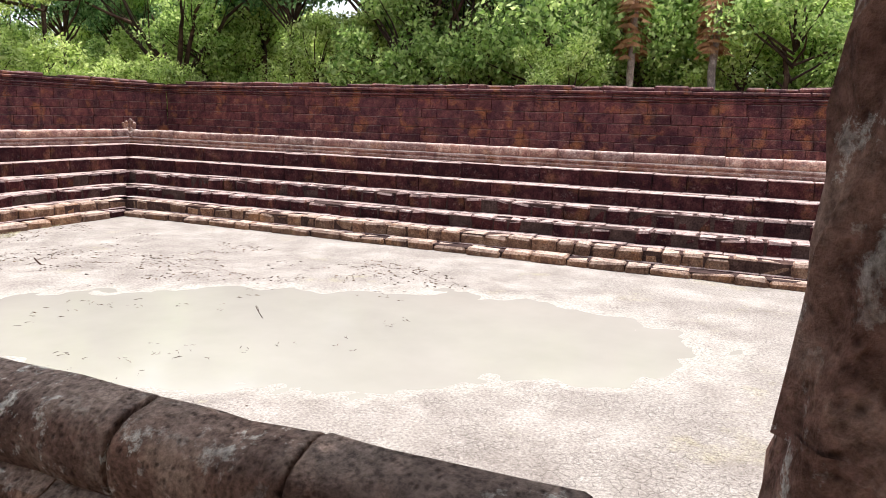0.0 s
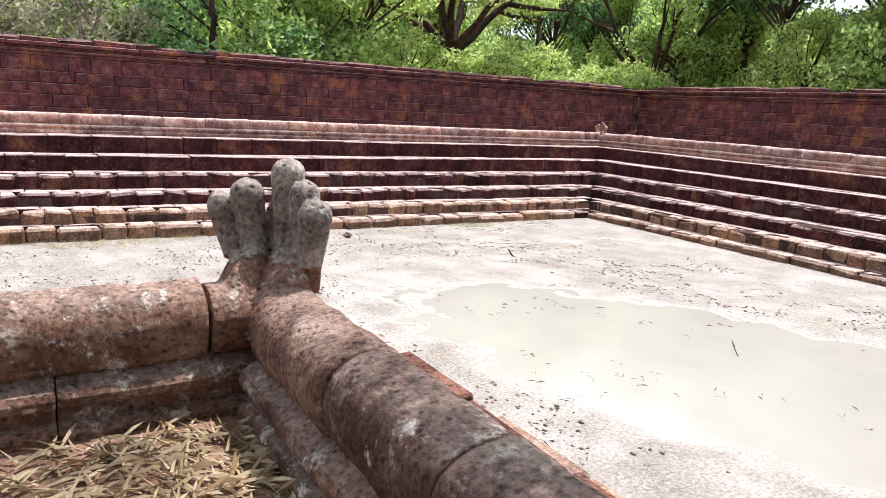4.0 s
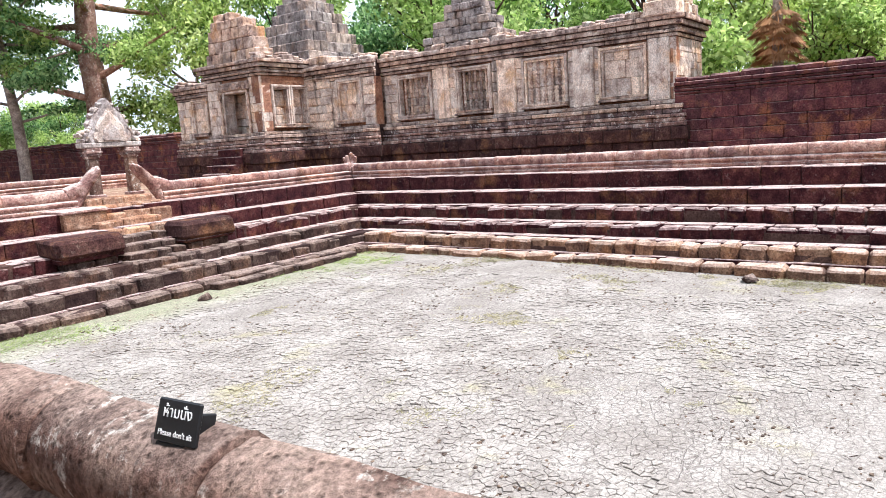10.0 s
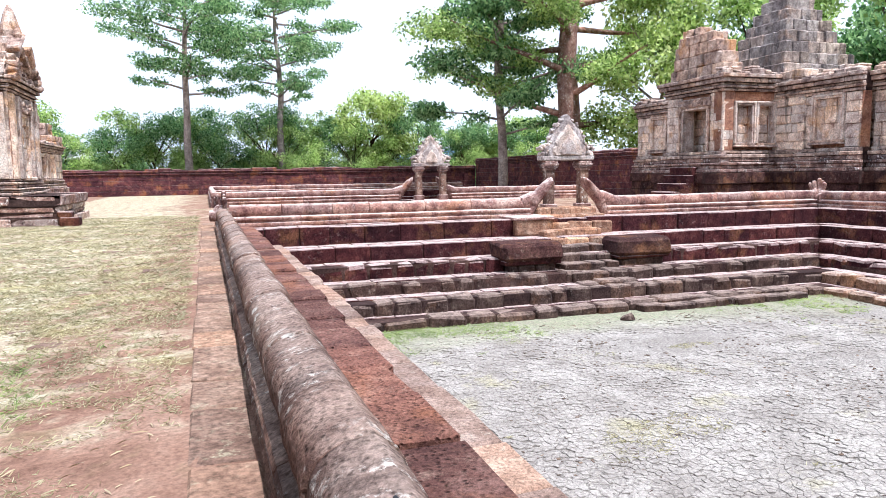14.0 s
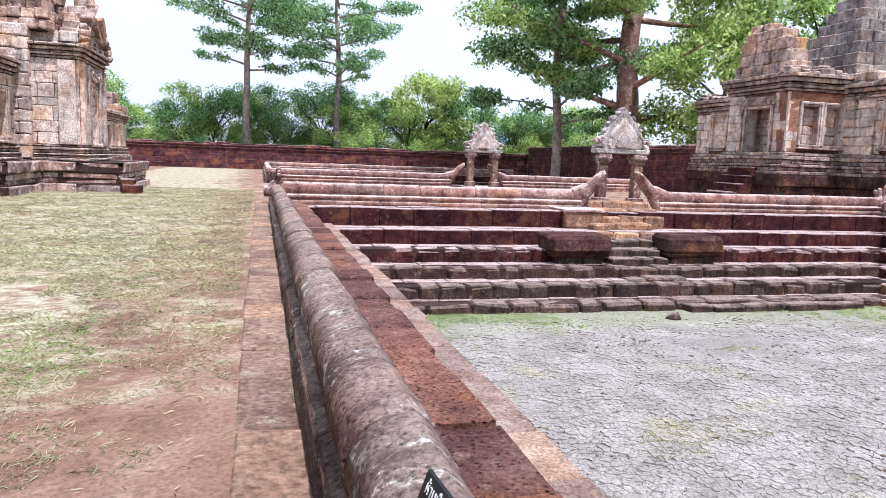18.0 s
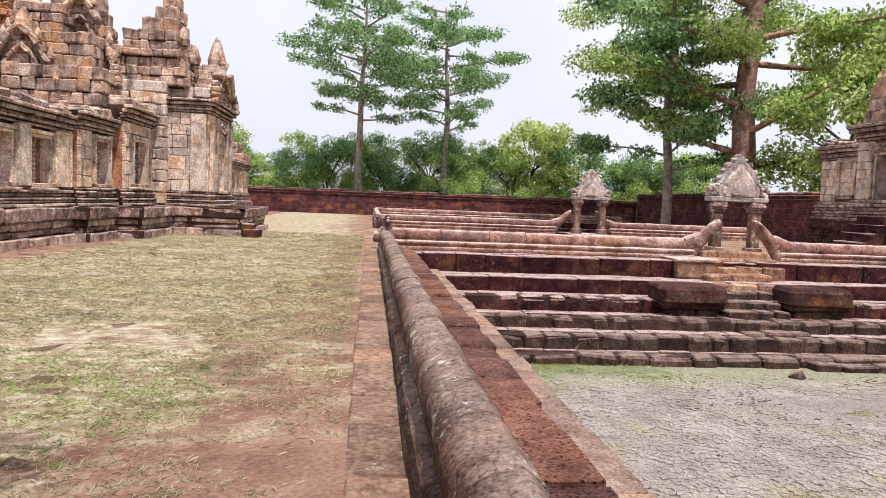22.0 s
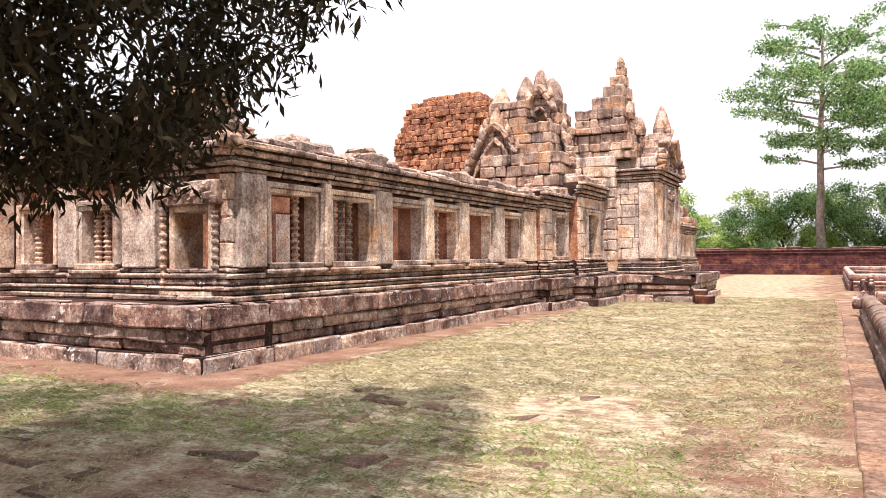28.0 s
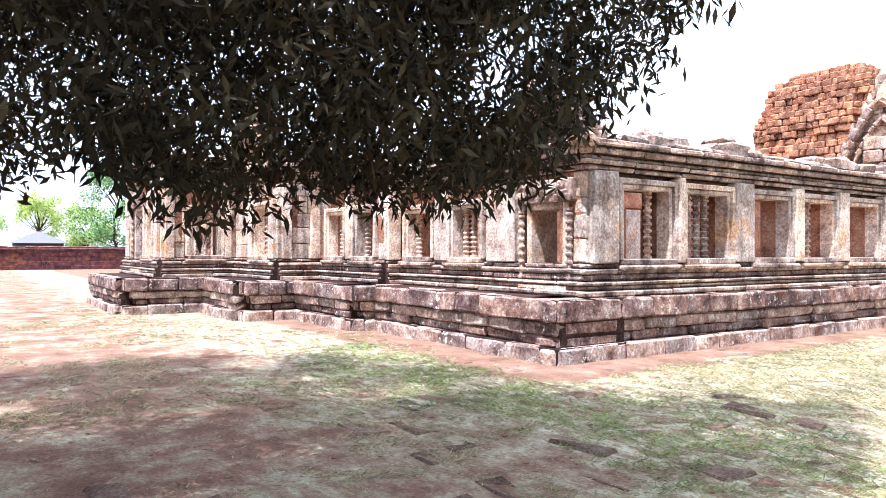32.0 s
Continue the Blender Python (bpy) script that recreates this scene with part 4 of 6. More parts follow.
    for z0, z1, o in spec["cornice"]:
        face.box(cc, u0, u1, v - thick, v + o - 0.03, z0 + dz, z1 + dz - 0.002)
    cor = cc.out("cornice", JOINT, g)
    for z0, z1, o in spec["cornice"]:
        face.courses(cor, "cornice_stone", SAND_CORNICE, u0 - ends[0] * o, u1 + ends[1] * o, v + o, 0.25, [z0 + dz, z1 + dz], 1.15, gap=0.014, ch=0.022, jit=0.008, proud=0.012)
    if roof:
        rp = Pile()
        u = u0
        while u < u1:
            w = rng.uniform(0.35, 0.8)
            hgt = rng.choice((0.1, 0.16, 0.2, 0.26)) if rng.random() < 0.9 else 0.02
            face.stone(None, "", None, u, min(u1, u + w - 0.02), v - 0.5, v + rng.uniform(0.02, 0.16), spec["roof"] + dz - 0.03, spec["roof"] + dz + hgt, 0.05, 0.02, rp)
            if rng.random() < 0.45:
                face.stone(None, "", None, u + 0.05, min(u1, u + w * 0.8), v - 0.55, v - 0.05, spec["roof"] + dz + hgt - 0.03, spec["roof"] + dz + hgt + rng.uniform(0.05, 0.16), 0.05, 0.02, rp)
            u += w
        rp.out("roof_edge", SAND_CORNICE, g)


def ruin_mass(g, name, layers, mat, block=0.55, jit=0.05, label="", single=False):
    """A tapering pile of courses: layers are (cx, cy, half x, half y, z0, z1)."""
    p, core = Pile(), Pile()
    todo = []
    for cx, cy, hx, hy, z0, z1 in layers:
        core.box(cx - hx + 0.15, cx + hx - 0.15, cy - hy + 0.15, cy + hy - 0.15, z0 - 0.05, z1 - 0.03)
        n = max(1, round((z1 - z0) / 0.36))
        for k in range(n):
            a, b = z0 + (z1 - z0) * k / n, z0 + (z1 - z0) * (k + 1) / n
            for ox, oy, lx, ly in ((0, -hy, 1, 0), (0, hy, 1, 0), (-hx, 0, 0, 1), (hx, 0, 0, 1)):
                half = hx if lx else hy
                t = -half
                while t < half - 0.02:
                    w = min(block * rng.uniform(0.6, 1.4), half - t)
                    d = 0.34
                    off = rng.uniform(-jit, jit)
                    c = (cx + ox + lx * (t + w / 2) - (math.copysign(d / 2 - off, ox) if ox else 0), cy + oy + ly * (t + w / 2) - (math.copysign(d / 2 - off, oy) if oy else 0), (a + b) / 2 + rng.uniform(-0.012, 0.012))
                    todo.append((c, ((w if lx else d) - 0.012, (w if ly else d) - 0.012, b - a - 0.01)))
                    t += w
    ob = core.out(name, JOINT, g, label)
    for c, d in todo:
        if single:
            place("stone_block", mesh_of("stone_block", block_verts(*d, 0.035, 0.02), CH_FACES, mat), ob, c)
        else:
            p.block(c, d, 0.035, 0.02)
    if p.v:
        p.out("masonry", mat, ob)["kind"] = "stuff"
    return ob


def ogive(parent, name, mat, face, u, v, z, w, h, deep):
    """A pointed leaf-shaped finial stone, bulging below and tapering to a tip."""
    prof = [(0.42, 0.0), (0.5, 0.12), (0.52, 0.3), (0.46, 0.5), (0.34, 0.7), (0.2, 0.86), (0.07, 0.97)]
    vs, seg = [], 9
    for r, t in prof:
        j = rng.uniform(0.9, 1.08)
        for k in range(seg):
            a = 2 * math.pi * k / seg
            vs.append(face.point(u + r * w * j * math.cos(a), v + r * deep * 2 * j * math.sin(a), z + t * h))
    fs = [(i * seg + j, i * seg + (j + 1) % seg, (i + 1) * seg + (j + 1) % seg, (i + 1) * seg + j) for i in range(len(prof) - 1) for j in range(seg)]
    if face.u[0] * face.v[1] - face.u[1] * face.v[0] < 0:
        fs = [f[::-1] for f in fs]
    fs += [tuple((len(prof) - 1) * seg + j for j in range(seg))]
    return place(name, mesh_of(name, vs, fs, mat), parent)


def tilted(face, u, v, z, du, dv, dz, ang, ch=0.03, jit=0.012):
    """A stone turned in the plane of its wall."""
    c, s = math.cos(ang), math.sin(ang)
    vs = [face.point(u + a * c - b * s, v + d, z + a * s + b * c) for a, d, b in block_verts(du, dv, dz, ch, jit)]
    fs = CH_FACES if face.u[0] * face.v[1] - face.u[1] * face.v[0] > 0 else [f[::-1] for f in CH_FACES]
    return vs, fs


def pediment(g, face, uc, v, z0, w, h, mat=GREYSTONE, peak=0.35, thick=0.5):
    """A carved gable: a recessed field under a thick curving rim with leaf tips and scrolled ends."""
    def edge(t, k=1.0):
        return k * w / 2 * (1 - t ** 1.3) ** 0.75
    p = Pile()
    n = max(4, round(h / 0.3))
    for k in range(n):
        half = max(0.1, edge((k + 0.5) / n, 0.8))
        face.box(p, uc - half, uc + half, v - thick, v - 0.22, z0 + h * k / n - 0.02, z0 + h * (k + 1) / n)
    ob = p.out("pediment", JOINT, g, "carved gable with a worn flame-shaped rim")
    for k in range(n):
        half = edge((k + 0.3) / n) + 0.04
        a, b = z0 + h * k / n, z0 + h * (k + 1) / n
        u = -half
        while u < half - 0.02:
            s = min(rng.uniform(0.3, 0.6), half - u)
            face.stone(ob, "gable_stone", mat, uc + u, uc + u + s - 0.012, v - thick, v - 0.16 + rng.uniform(-0.03, 0.03), a, b - 0.008, 0.03, 0.015)
            u += s
    # two bands of rim stones set along the curve, and leaf tips outside them
    m = max(5, round(h / 0.28))
    for k, out, deep in ((1.0, 0.17, 0.2), (0.74, 0.06, 0.13)):
        for sg in (-1, 1):
            for i in range(m):
                t0, t1 = i / m, (i + 1) / m
                a, b = (edge(t0, k), z0 + 0.05 + h * t0 * (k + 0.02)), (edge(t1, k), z0 + 0.05 + h * t1 * (k + 0.02))
                ln, ang = math.hypot(b[0] - a[0], b[1] - a[1]), math.atan2(b[1] - a[1], b[0] - a[0])
                if rng.random() < 0.15:
                    continue
                vs, fs = tilted(face, uc + sg * (a[0] + b[0]) / 2, v + out - 0.2, (a[1] + b[1]) / 2, ln + 0.03, 0.4, deep, (ang if sg > 0 else math.pi - ang) + rng.uniform(-0.12, 0.12), 0.05, 0.035)
                place("rim_stone", mesh_of("rim_stone", vs, fs, mat), ob)
                if k == 1.0 and i % 2 == 0:
                    ogive(ob, "leaf_tip", mat, face, uc + sg * ((a[0] + b[0]) / 2 + 0.08), v, (a[1] + b[1]) / 2, 0.22, 0.4, 0.12)
    for sg in (-1, 1):
        for j in range(4):
            face.stone(ob, "scroll_stone", mat, uc + sg * (w * 0.5 + 0.05 - 0.03 * j) - 0.15, uc + sg * (w * 0.5 + 0.05 - 0.03 * j) + 0.15, v - 0.12, v + 0.26 - 0.03 * j, z0 - 0.1 + 0.2 * j, z0 + 0.2 * j + 0.12, 0.06, 0.02)
    # relief on the field
    for i in range(30):
        a, r = rng.uniform(0, math.pi), rng.uniform(0.05, 0.7)
        uu, zz, s = uc + math.cos(a) * r * w * 0.4, z0 + 0.1 + math.sin(a) * r * h * 0.62, rng.uniform(0.05, 0.11)
        face.stone(ob, "relief_stone", mat, uu - s, uu + s, v - 0.25, v - 0.1 + rng.uniform(0.0, 0.06), zz - s, zz + s, 0.05, 0.03)
    # standing leaf at the crown
    ogive(ob, "crown_leaf", mat, face, uc, v - thick * 0.4, z0 + h - 0.2, peak * 1.5, peak * 2.6, 0.3)
    return ob

# ---- trees ----
def limb(p, a, b, r0, r1, seg=7, rings=3, bend=0.12, r=rng):
    """A tapering, slightly crooked limb added to a pile."""
    a, b = Vector(a), Vector(b)
    ax = (b - a).normalized()
    s = ax.orthogonal().normalized()
    t = ax.cross(s)
    vs, off = [], Vector((0, 0, 0))
    ln = (b - a).length
    for i in range(rings + 1):
        f = i / rings
        if 0 < i < rings:
            off = Vector((r.uniform(-1, 1), r.uniform(-1, 1), r.uniform(-0.5, 0.5))) * bend * ln * 0.35
        else:
            off = Vector((0, 0, 0))
        c = a.lerp(b, f) + off
        rad = r0 + (r1 - r0) * f
        for j in range(seg):
            an = 2 * math.pi * j / seg
            vs.append(tuple(c + (s * math.cos(an) + t * math.sin(an)) * rad * r.uniform(0.9, 1.1)))
    fs = [(i * seg + j, i * seg + (j + 1) % seg, (i + 1) * seg + (j + 1) % seg, (i + 1) * seg + j) for i in range(rings) for j in range(seg)]
    p.raw(vs, fs)


def leaves(centres, count, spread, size, seed, slim=0.45, droop=0.0, flat=1.0):
    """Leaf blades (kite quads) scattered round the centres (x, y, z, radius). Returns arrays of vertices and faces."""
    g = np.random.default_rng(seed)
    c = np.array(centres, float)
    w = c[:, 3] ** 2
    pick = g.choice(len(c), count, p=w / w.sum())
    d = g.normal(size=(count, 3))
    d /= np.linalg.norm(d, axis=1)[:, None]
    rad = g.random(count) ** 0.45
    pos = c[pick, :3] + d * (c[pick, 3] * rad * spread)[:, None] * np.array([1, 1, flat])
    ax = g.normal(size=(count, 3)) + np.array([0, 0, -droop])
    ax /= np.linalg.norm(ax, axis=1)[:, None]
    sd = np.cross(ax, g.normal(size=(count, 3)))
    sd /= np.linalg.norm(sd, axis=1)[:, None] + 1e-9
    s = (size * g.uniform(0.6, 1.4, count))[:, None]
    v = np.stack([pos, pos + ax * s * 0.45 + sd * s * slim * 0.5, pos + ax * s, pos + ax * s * 0.45 - sd * s * slim * 0.5], 1).reshape(-1, 3)
    return v


def leaf_object(name, v, mat, parent, label=""):
    n = len(v) // 4
    me = bpy.data.meshes.new(name)
    me.vertices.add(4 * n)
    me.vertices.foreach_set("co", v.astype(np.float32).ravel())
    me.loops.add(4 * n)
    me.loops.foreach_set("vertex_index", np.arange(4 * n, dtype=np.int32))
    me.polygons.add(n)
    me.polygons.foreach_set("loop_start", np.arange(0, 4 * n, 4, dtype=np.int32))
    me.update(calc_edges=True)
    me.materials.append(mat)
    ob = place(name, me, parent)
    if label:
        ob["label"] = label
    return ob


def tree(at, h, spread, kind, leaf, bark, label, seed, count=9000, size=0.3, trunk=0.25, clear=0.35, group="background trees", fork=0.28):
    """A tree with a tapered trunk, limbs and a crown of leaf clumps."""
    r = random.Random(seed)
    t = thing("tree", label, "tree", group, at=(at[0], at[1], 0))
    p = Pile()
    cl = []
    if kind == "tiered":
        limb(p, (0, 0, -0.3), (r.uniform(-0.3, 0.3), r.uniform(-0.3, 0.3), h * 0.55), trunk, trunk * 0.6, 9, 5, 0.03, r)
        limb(p, (0, 0, h * 0.52), (r.uniform(-0.6, 0.6), r.uniform(-0.6, 0.6), h * 0.96), trunk * 0.62, 0.05, 7, 5, 0.04, r)
        n = 26
        for i in range(n):
            f = clear + (1 - clear) * (i + r.random()) / n
            a = i * 2.4 + r.uniform(-0.4, 0.4)
            reach = spread * (0.55 + 0.6 * math.sin(math.pi * min(1, (f - clear) / (1 - clear) * 0.85 + 0.1))) * r.uniform(0.6, 1.1)
            z0 = h * f * 0.95
            e = (math.cos(a) * reach, math.sin(a) * reach, z0 + reach * r.uniform(0.05, 0.4))
            limb(p, (0, 0, z0), e, trunk * 0.28, 0.02, 5, 3, 0.12, r)
            for k in range(9):
                q = 0.35 + 0.68 * r.random()
                o = reach * 0.18
                cl.append((e[0] * q + r.uniform(-o, o), e[1] * q + r.uniform(-o, o), z0 + (e[2] - z0) * q + r.uniform(-0.35, 0.3), reach * r.uniform(0.1, 0.22)))
        flat = 0.5
    elif kind == "umbrella":
        limb(p, (0, 0, -0.3), (0.2, 0.1, h * fork), trunk * 1.25, trunk, 10, 4, 0.05, r)
        for i in range(9):
            a = i * 2 * math.pi / 9 + r.uniform(-0.3, 0.3)
            reach = spread * r.uniform(0.5, 0.85)
            m = (math.cos(a) * reach * 0.45, math.sin(a) * reach * 0.45, h * (fork + r.uniform(0.17, 0.3)))
            e = (math.cos(a) * reach, math.sin(a) * reach, h * r.uniform(0.66, 0.8))
            limb(p, (0.2, 0.1, h * (fork - 0.02)), m, trunk * 0.62, trunk * 0.36, 7, 3, 0.12, r)
            limb(p, m, e, trunk * 0.36, trunk * 0.12, 6, 3, 0.15, r)
            for k in range(4):
                b = a + r.uniform(-0.6, 0.6)
                rr = reach * r.uniform(0.8, 1.25)
                x = (math.cos(b) * rr, math.sin(b) * rr, h * r.uniform(0.72, 0.92))
                limb(p, e if k % 2 else m, x, trunk * 0.12, 0.02, 5, 2, 0.15, r)
                for j in range(3):
                    cl.append((x[0] * r.uniform(0.6, 1.05), x[1] * r.uniform(0.6, 1.05), x[2] + r.uniform(-0.05, 0.08) * h, spread * r.uniform(0.1, 0.2)))
        flat = 0.45
    else:
        limb(p, (0, 0, -0.3), (r.uniform(-0.4, 0.4), r.uniform(-0.4, 0.4), h * 0.5), trunk, trunk * 0.6, 8, 4, 0.07, r)
        for i in range(19):
            a, f = i * 2.4, clear + (0.95 - clear) * r.random()
            reach = spread * math.sqrt(max(0.1, 1 - ((f - 0.6) / 0.55) ** 2)) * r.uniform(0.55, 1.0)
            e = (math.cos(a) * reach, math.sin(a) * reach, h * f)
            limb(p, (0, 0, h * min(0.48, f * 0.7)), e, trunk * 0.4, 0.02, 5, 3, 0.14, r)
            for k in range(4):
                q = r.uniform(0.55, 1.05)
                cl.append((e[0] * q + r.uniform(-0.3, 0.3), e[1] * q + r.uniform(-0.3, 0.3), e[2] + r.uniform(-0.08, 0.1) * h, spread * r.uniform(0.16, 0.34)))
        cl.append((0, 0, h * 0.9, spread * 0.3))
        flat = 0.75
    p.out("trunk", bark, t, smooth=True)
    leaf_object("crown", leaves(cl, count, 1.0, size, seed, 0.5, 0.2, flat), leaf, t)
    return t


def palm(at, h, label, seed, skirt=1.6, crown=LEAF_DEEP):
    r = random.Random(seed)
    t = thing("palm", label, "palm tree", "skirted palms", at=(at[0], at[1], 0))
    p = Pile()
    limb(p, (0, 0, -0.2), (0.15, 0.05, h), 0.2, 0.16, 9, 6, 0.02, r)
    p.out("trunk", BARK_PALE, t, smooth=True)

    def fans(n, z0, z1, down, ln, name, mat, lab):
        vs = []
        for i in range(n):
            a, z = r.uniform(0, 2 * math.pi), r.uniform(z0, z1)
            d = Vector((math.cos(a), math.sin(a), down + r.uniform(-0.25, 0.25))).normalized()
            base = Vector((0.15, 0.05, z))
            side = Vector((-math.sin(a), math.cos(a), 0))
            tip = base + d * ln * r.uniform(0.7, 1.1)
            for k in range(9):
                w = (k - 4) / 4
                e = tip + (d * (1 - abs(w) * 0.4) + side * w * 0.9 + Vector((0, 0, -0.25 * abs(w)))) * ln * 0.55
                m = tip.lerp(e, 0.5)
                vs += [tuple(tip), tuple(m + side * 0.05), tuple(e), tuple(m - side * 0.05)]
            vs += [tuple(base + side * 0.02), tuple(tip + side * 0.015), tuple(tip - side * 0.015), tuple(base - side * 0.02)]
        leaf_object(name, np.array(vs), mat, t, lab)
    fans(34, h - 0.1, h + 0.5, 0.4, 1.25, "fronds", crown, "green fan fronds")
    fans(90, h - skirt, h - 0.1, -0.95, 0.85, "dead_skirt", FROND_DEAD, "hanging skirt of dead brown fronds")
    return t

# ---- large structure ----
build_ground()
build_bed()
END = Face(0, PY1, (1, 0), (0, -1))
EAST = Face(PX, PY1, (0, -1), (-1, 0))
SOUTH = Face(PX, PY0, (-1, 0), (0, 1))
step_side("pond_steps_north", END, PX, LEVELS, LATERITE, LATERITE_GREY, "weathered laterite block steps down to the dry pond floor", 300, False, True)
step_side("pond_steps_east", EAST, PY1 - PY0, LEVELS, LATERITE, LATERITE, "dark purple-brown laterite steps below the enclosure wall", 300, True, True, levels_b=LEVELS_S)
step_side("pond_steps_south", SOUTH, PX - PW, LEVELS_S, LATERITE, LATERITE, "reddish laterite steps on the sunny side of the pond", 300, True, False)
INNER_LEVELS = [(0.1, 0.16), (0.74, -0.3), (1.37, -0.65), (1.5, -1.0), (1.7, -1.35), (1.92, -1.6)]
RY = 0.17                                  # line of the southern rail
INLEFT = Face(0, 0, (0, 1), (1, 0))
INSIDE = Face(0, RY, (-1, 0), (0, -1))
step_side("pond_steps_west", INLEFT, PY1, INNER_LEVELS, LATERITE_RED, LATERITE_GREY, "red laterite ledge and steps beneath the balustrade", 120, False, False, back=0.0)
step_side("pond_steps_inner", INSIDE, -PW, INNER_LEVELS, LATERITE_RED, LATERITE_GREY, "red laterite ledge and steps beneath the balustrade", 60, False, False, back=0.0)
corner = Pile()
corner.box(0, 0.74, RY - 0.74, RY, BED - 0.3, 0.15)
for k in range(1, 6):
    corner.box(0, INNER_LEVELS[k][0] + 0.25, RY - INNER_LEVELS[k][0] - 0.25, RY, BED - 0.3, INNER_LEVELS[k][1])
tagged(corner.out("pond_steps_corner", LATERITE), "laterite corner of the pond edge", "pond steps", kind="structure")
closing = Pile()
closing.box(PW - 0.4, PW, PY0, 0, BED - 0.2, 0.0)
tagged(closing.out("pond_wall_west", LATERITE), "laterite closing side of the pond", "wall", kind="structure")
# second pond: plain stepped basin
basin = Pile()
for k, (o, z) in enumerate(LEVELS):
    o2 = LEVELS[k + 1][0] if k + 1 < len(LEVELS) else o + 0.6
    basin.box(o, PX - o, Y2A, Y2A + o2, BED - 0.2, z)
    basin.box(o, PX - o, Y2B - o2, Y2B, BED - 0.2, z)
    basin.box(-0.02, o2, Y2A, Y2B, BED - 0.2, z - 0.004)
    basin.box(PX - o2, PX, Y2A, Y2B, BED - 0.2, z - 0.004)
basin.box(0, PX, Y2A, Y2B, BED - 0.3, BED)
tagged(basin.out("second_pond_basin", LATERITE), "stepped laterite basin of the neighbouring pond", "pond", kind="structure")

# balustrades
balustrade("balustrade", (0, 0.485), (0, PY1 - 0.15), RAIL, "round naga-body sandstone rail along the pond edge", 0.8, base_from=-0.5)
balustrade("balustrade", (-0.28, RY), (PW, RY), RAIL, "brown sandstone naga-body rail with spots of lichen", 0.85, pond=1, base_from=-0.06)
GAP0, GAP1 = 8.75, 11.35
balustrade("balustrade", (0.15, PY1), (GAP0, PY1), COPING, "pinkish worn naga-body rail above the steps", 1.3, 0.06)
balustrade("balustrade", (GAP1, PY1), (PX - 0.15, PY1), COPING, "pinkish worn naga-body rail above the steps", 1.3, 0.06)
balustrade("balustrade", (PX, PY1 - 0.15), (PX, PY0 + 0.15), COPING, "sun-bleached pink coping rail with broken stones", 1.35, 0.04)
balustrade("balustrade", (PX - 0.15, PY0), (PW, PY0), COPING, "sun-bleached pink coping rail with broken stones", 1.35, 0.04)
balustrade("balustrade", (0.0, Y2A), (8.8, Y2A), COPING, "pinkish rail of the neighbouring pond", 1.4, 0.1)
balustrade("balustrade", (11.6, Y2A), (PX, Y2A), COPING, "pinkish rail of the neighbouring pond", 1.4, 0.1)
balustrade("balustrade", (0.0, Y2B), (PX, Y2B), COPING, "pinkish rail of the neighbouring pond", 1.6, 0.1)
balustrade("balustrade", (0.0, Y2A + 0.2), (0.0, Y2B - 0.2), COPING, "pinkish rail of the neighbouring pond", 1.6, 0.1)

naga((0.045, 0.12, 0.0), radians(-125), 1.0)
naga((0, PY1 + 0.05, 0.0), radians(-45), 0.92, "worn five-headed naga at the end of the rail", True)
naga((PX, PY1, 0.0), radians(-45), 0.95, "small pale eroded naga head on the coping corner", True)
naga((PX, PY0, 0.0), radians(-135), 0.95, "small pale eroded naga head on the coping corner", True)
for x, y, sg in ((GAP0, PY1, 1), (GAP1, PY1, -1), (8.8, Y2A, 1), (11.6, Y2A, -1)):
    rearing_naga((x, y, 0.1), sg)

# enclosure walls
enclosure("wall_east", Face(WX, WY, (0, 1), (-1, 0)), 9.4 - WY, 2.92, "purple-red laterite enclosure wall with a stepped cornice")
enclosure("wall_south", Face(WX, WY, (-1, 0), (0, 1)), 50, 2.92, "red laterite enclosure wall streaked with dark damp")
enclosure("wall_north", Face(WX, 62.5, (-1, 0), (0, -1)), 95, 2.15, "long low laterite wall closing the court", 0, 1.2)
enclosure("wall_east_far", Face(WX, 36.4, (0, 1), (-1, 0)), 26.0, 2.75, "laterite enclosure wall beyond the gate", 0, 1.2)
enclosure("wall_west", Face(-72, 62, (0, -1), (1, 0)), 110, 2.1, "distant laterite wall at the edge of the court", 0, 1.4)

# ---- inner gallery ----
AX = 29.1
gal = thing("gallery", "sandstone temple gallery with baluster windows and stained stone", "temple building", at=(0, 0, 0))
F1 = Face(-8.5, 9.85, (0, 1), (1, 0))


def U(y):
    return y - 9.85


WZ0, WZ1 = 1.5, 2.62
section(gal, F1, 0, U(21.93), 0.0, INNER,
        [(U(10.65), U(11.74), WZ0, WZ1, (0.72,)), (U(12.23), U(13.34), WZ0, WZ1, (0.2, 0.42, 0.64)), (U(14.16), U(15.26), WZ0, WZ1, (0.1,)),
         (U(15.85), U(16.89), WZ0, WZ1, (0.22, 0.4)), (U(17.57), U(18.76), WZ0, WZ1, (0.2,)), (U(19.67), U(20.69), WZ0, WZ1, (0.3, 0.5))],
        ends=(1.0, 0.0), plinth_ends=(2.0, 0.0))
for a, b in ((0.06, 0.62), (U(11.9), U(12.08)), (U(13.48), U(14.02)), (U(15.4), U(15.7)), (U(17.05), U(17.42)), (U(18.9), U(19.5)), (U(20.85), U(21.8))):
    F1.stone(gal, "pilaster", SAND, a, b, -0.1, 0.13, 1.44, 2.86, 0.015, 0.006)
section(gal, F1, U(21.93), U(24.3), 0.28, INNER, [(U(22.9), U(23.8), 1.55, 2.78, (0.25, 0.5, 0.75))], ends=(1.0, 0.0), z_wall=3.02, plinth_out=0.15)
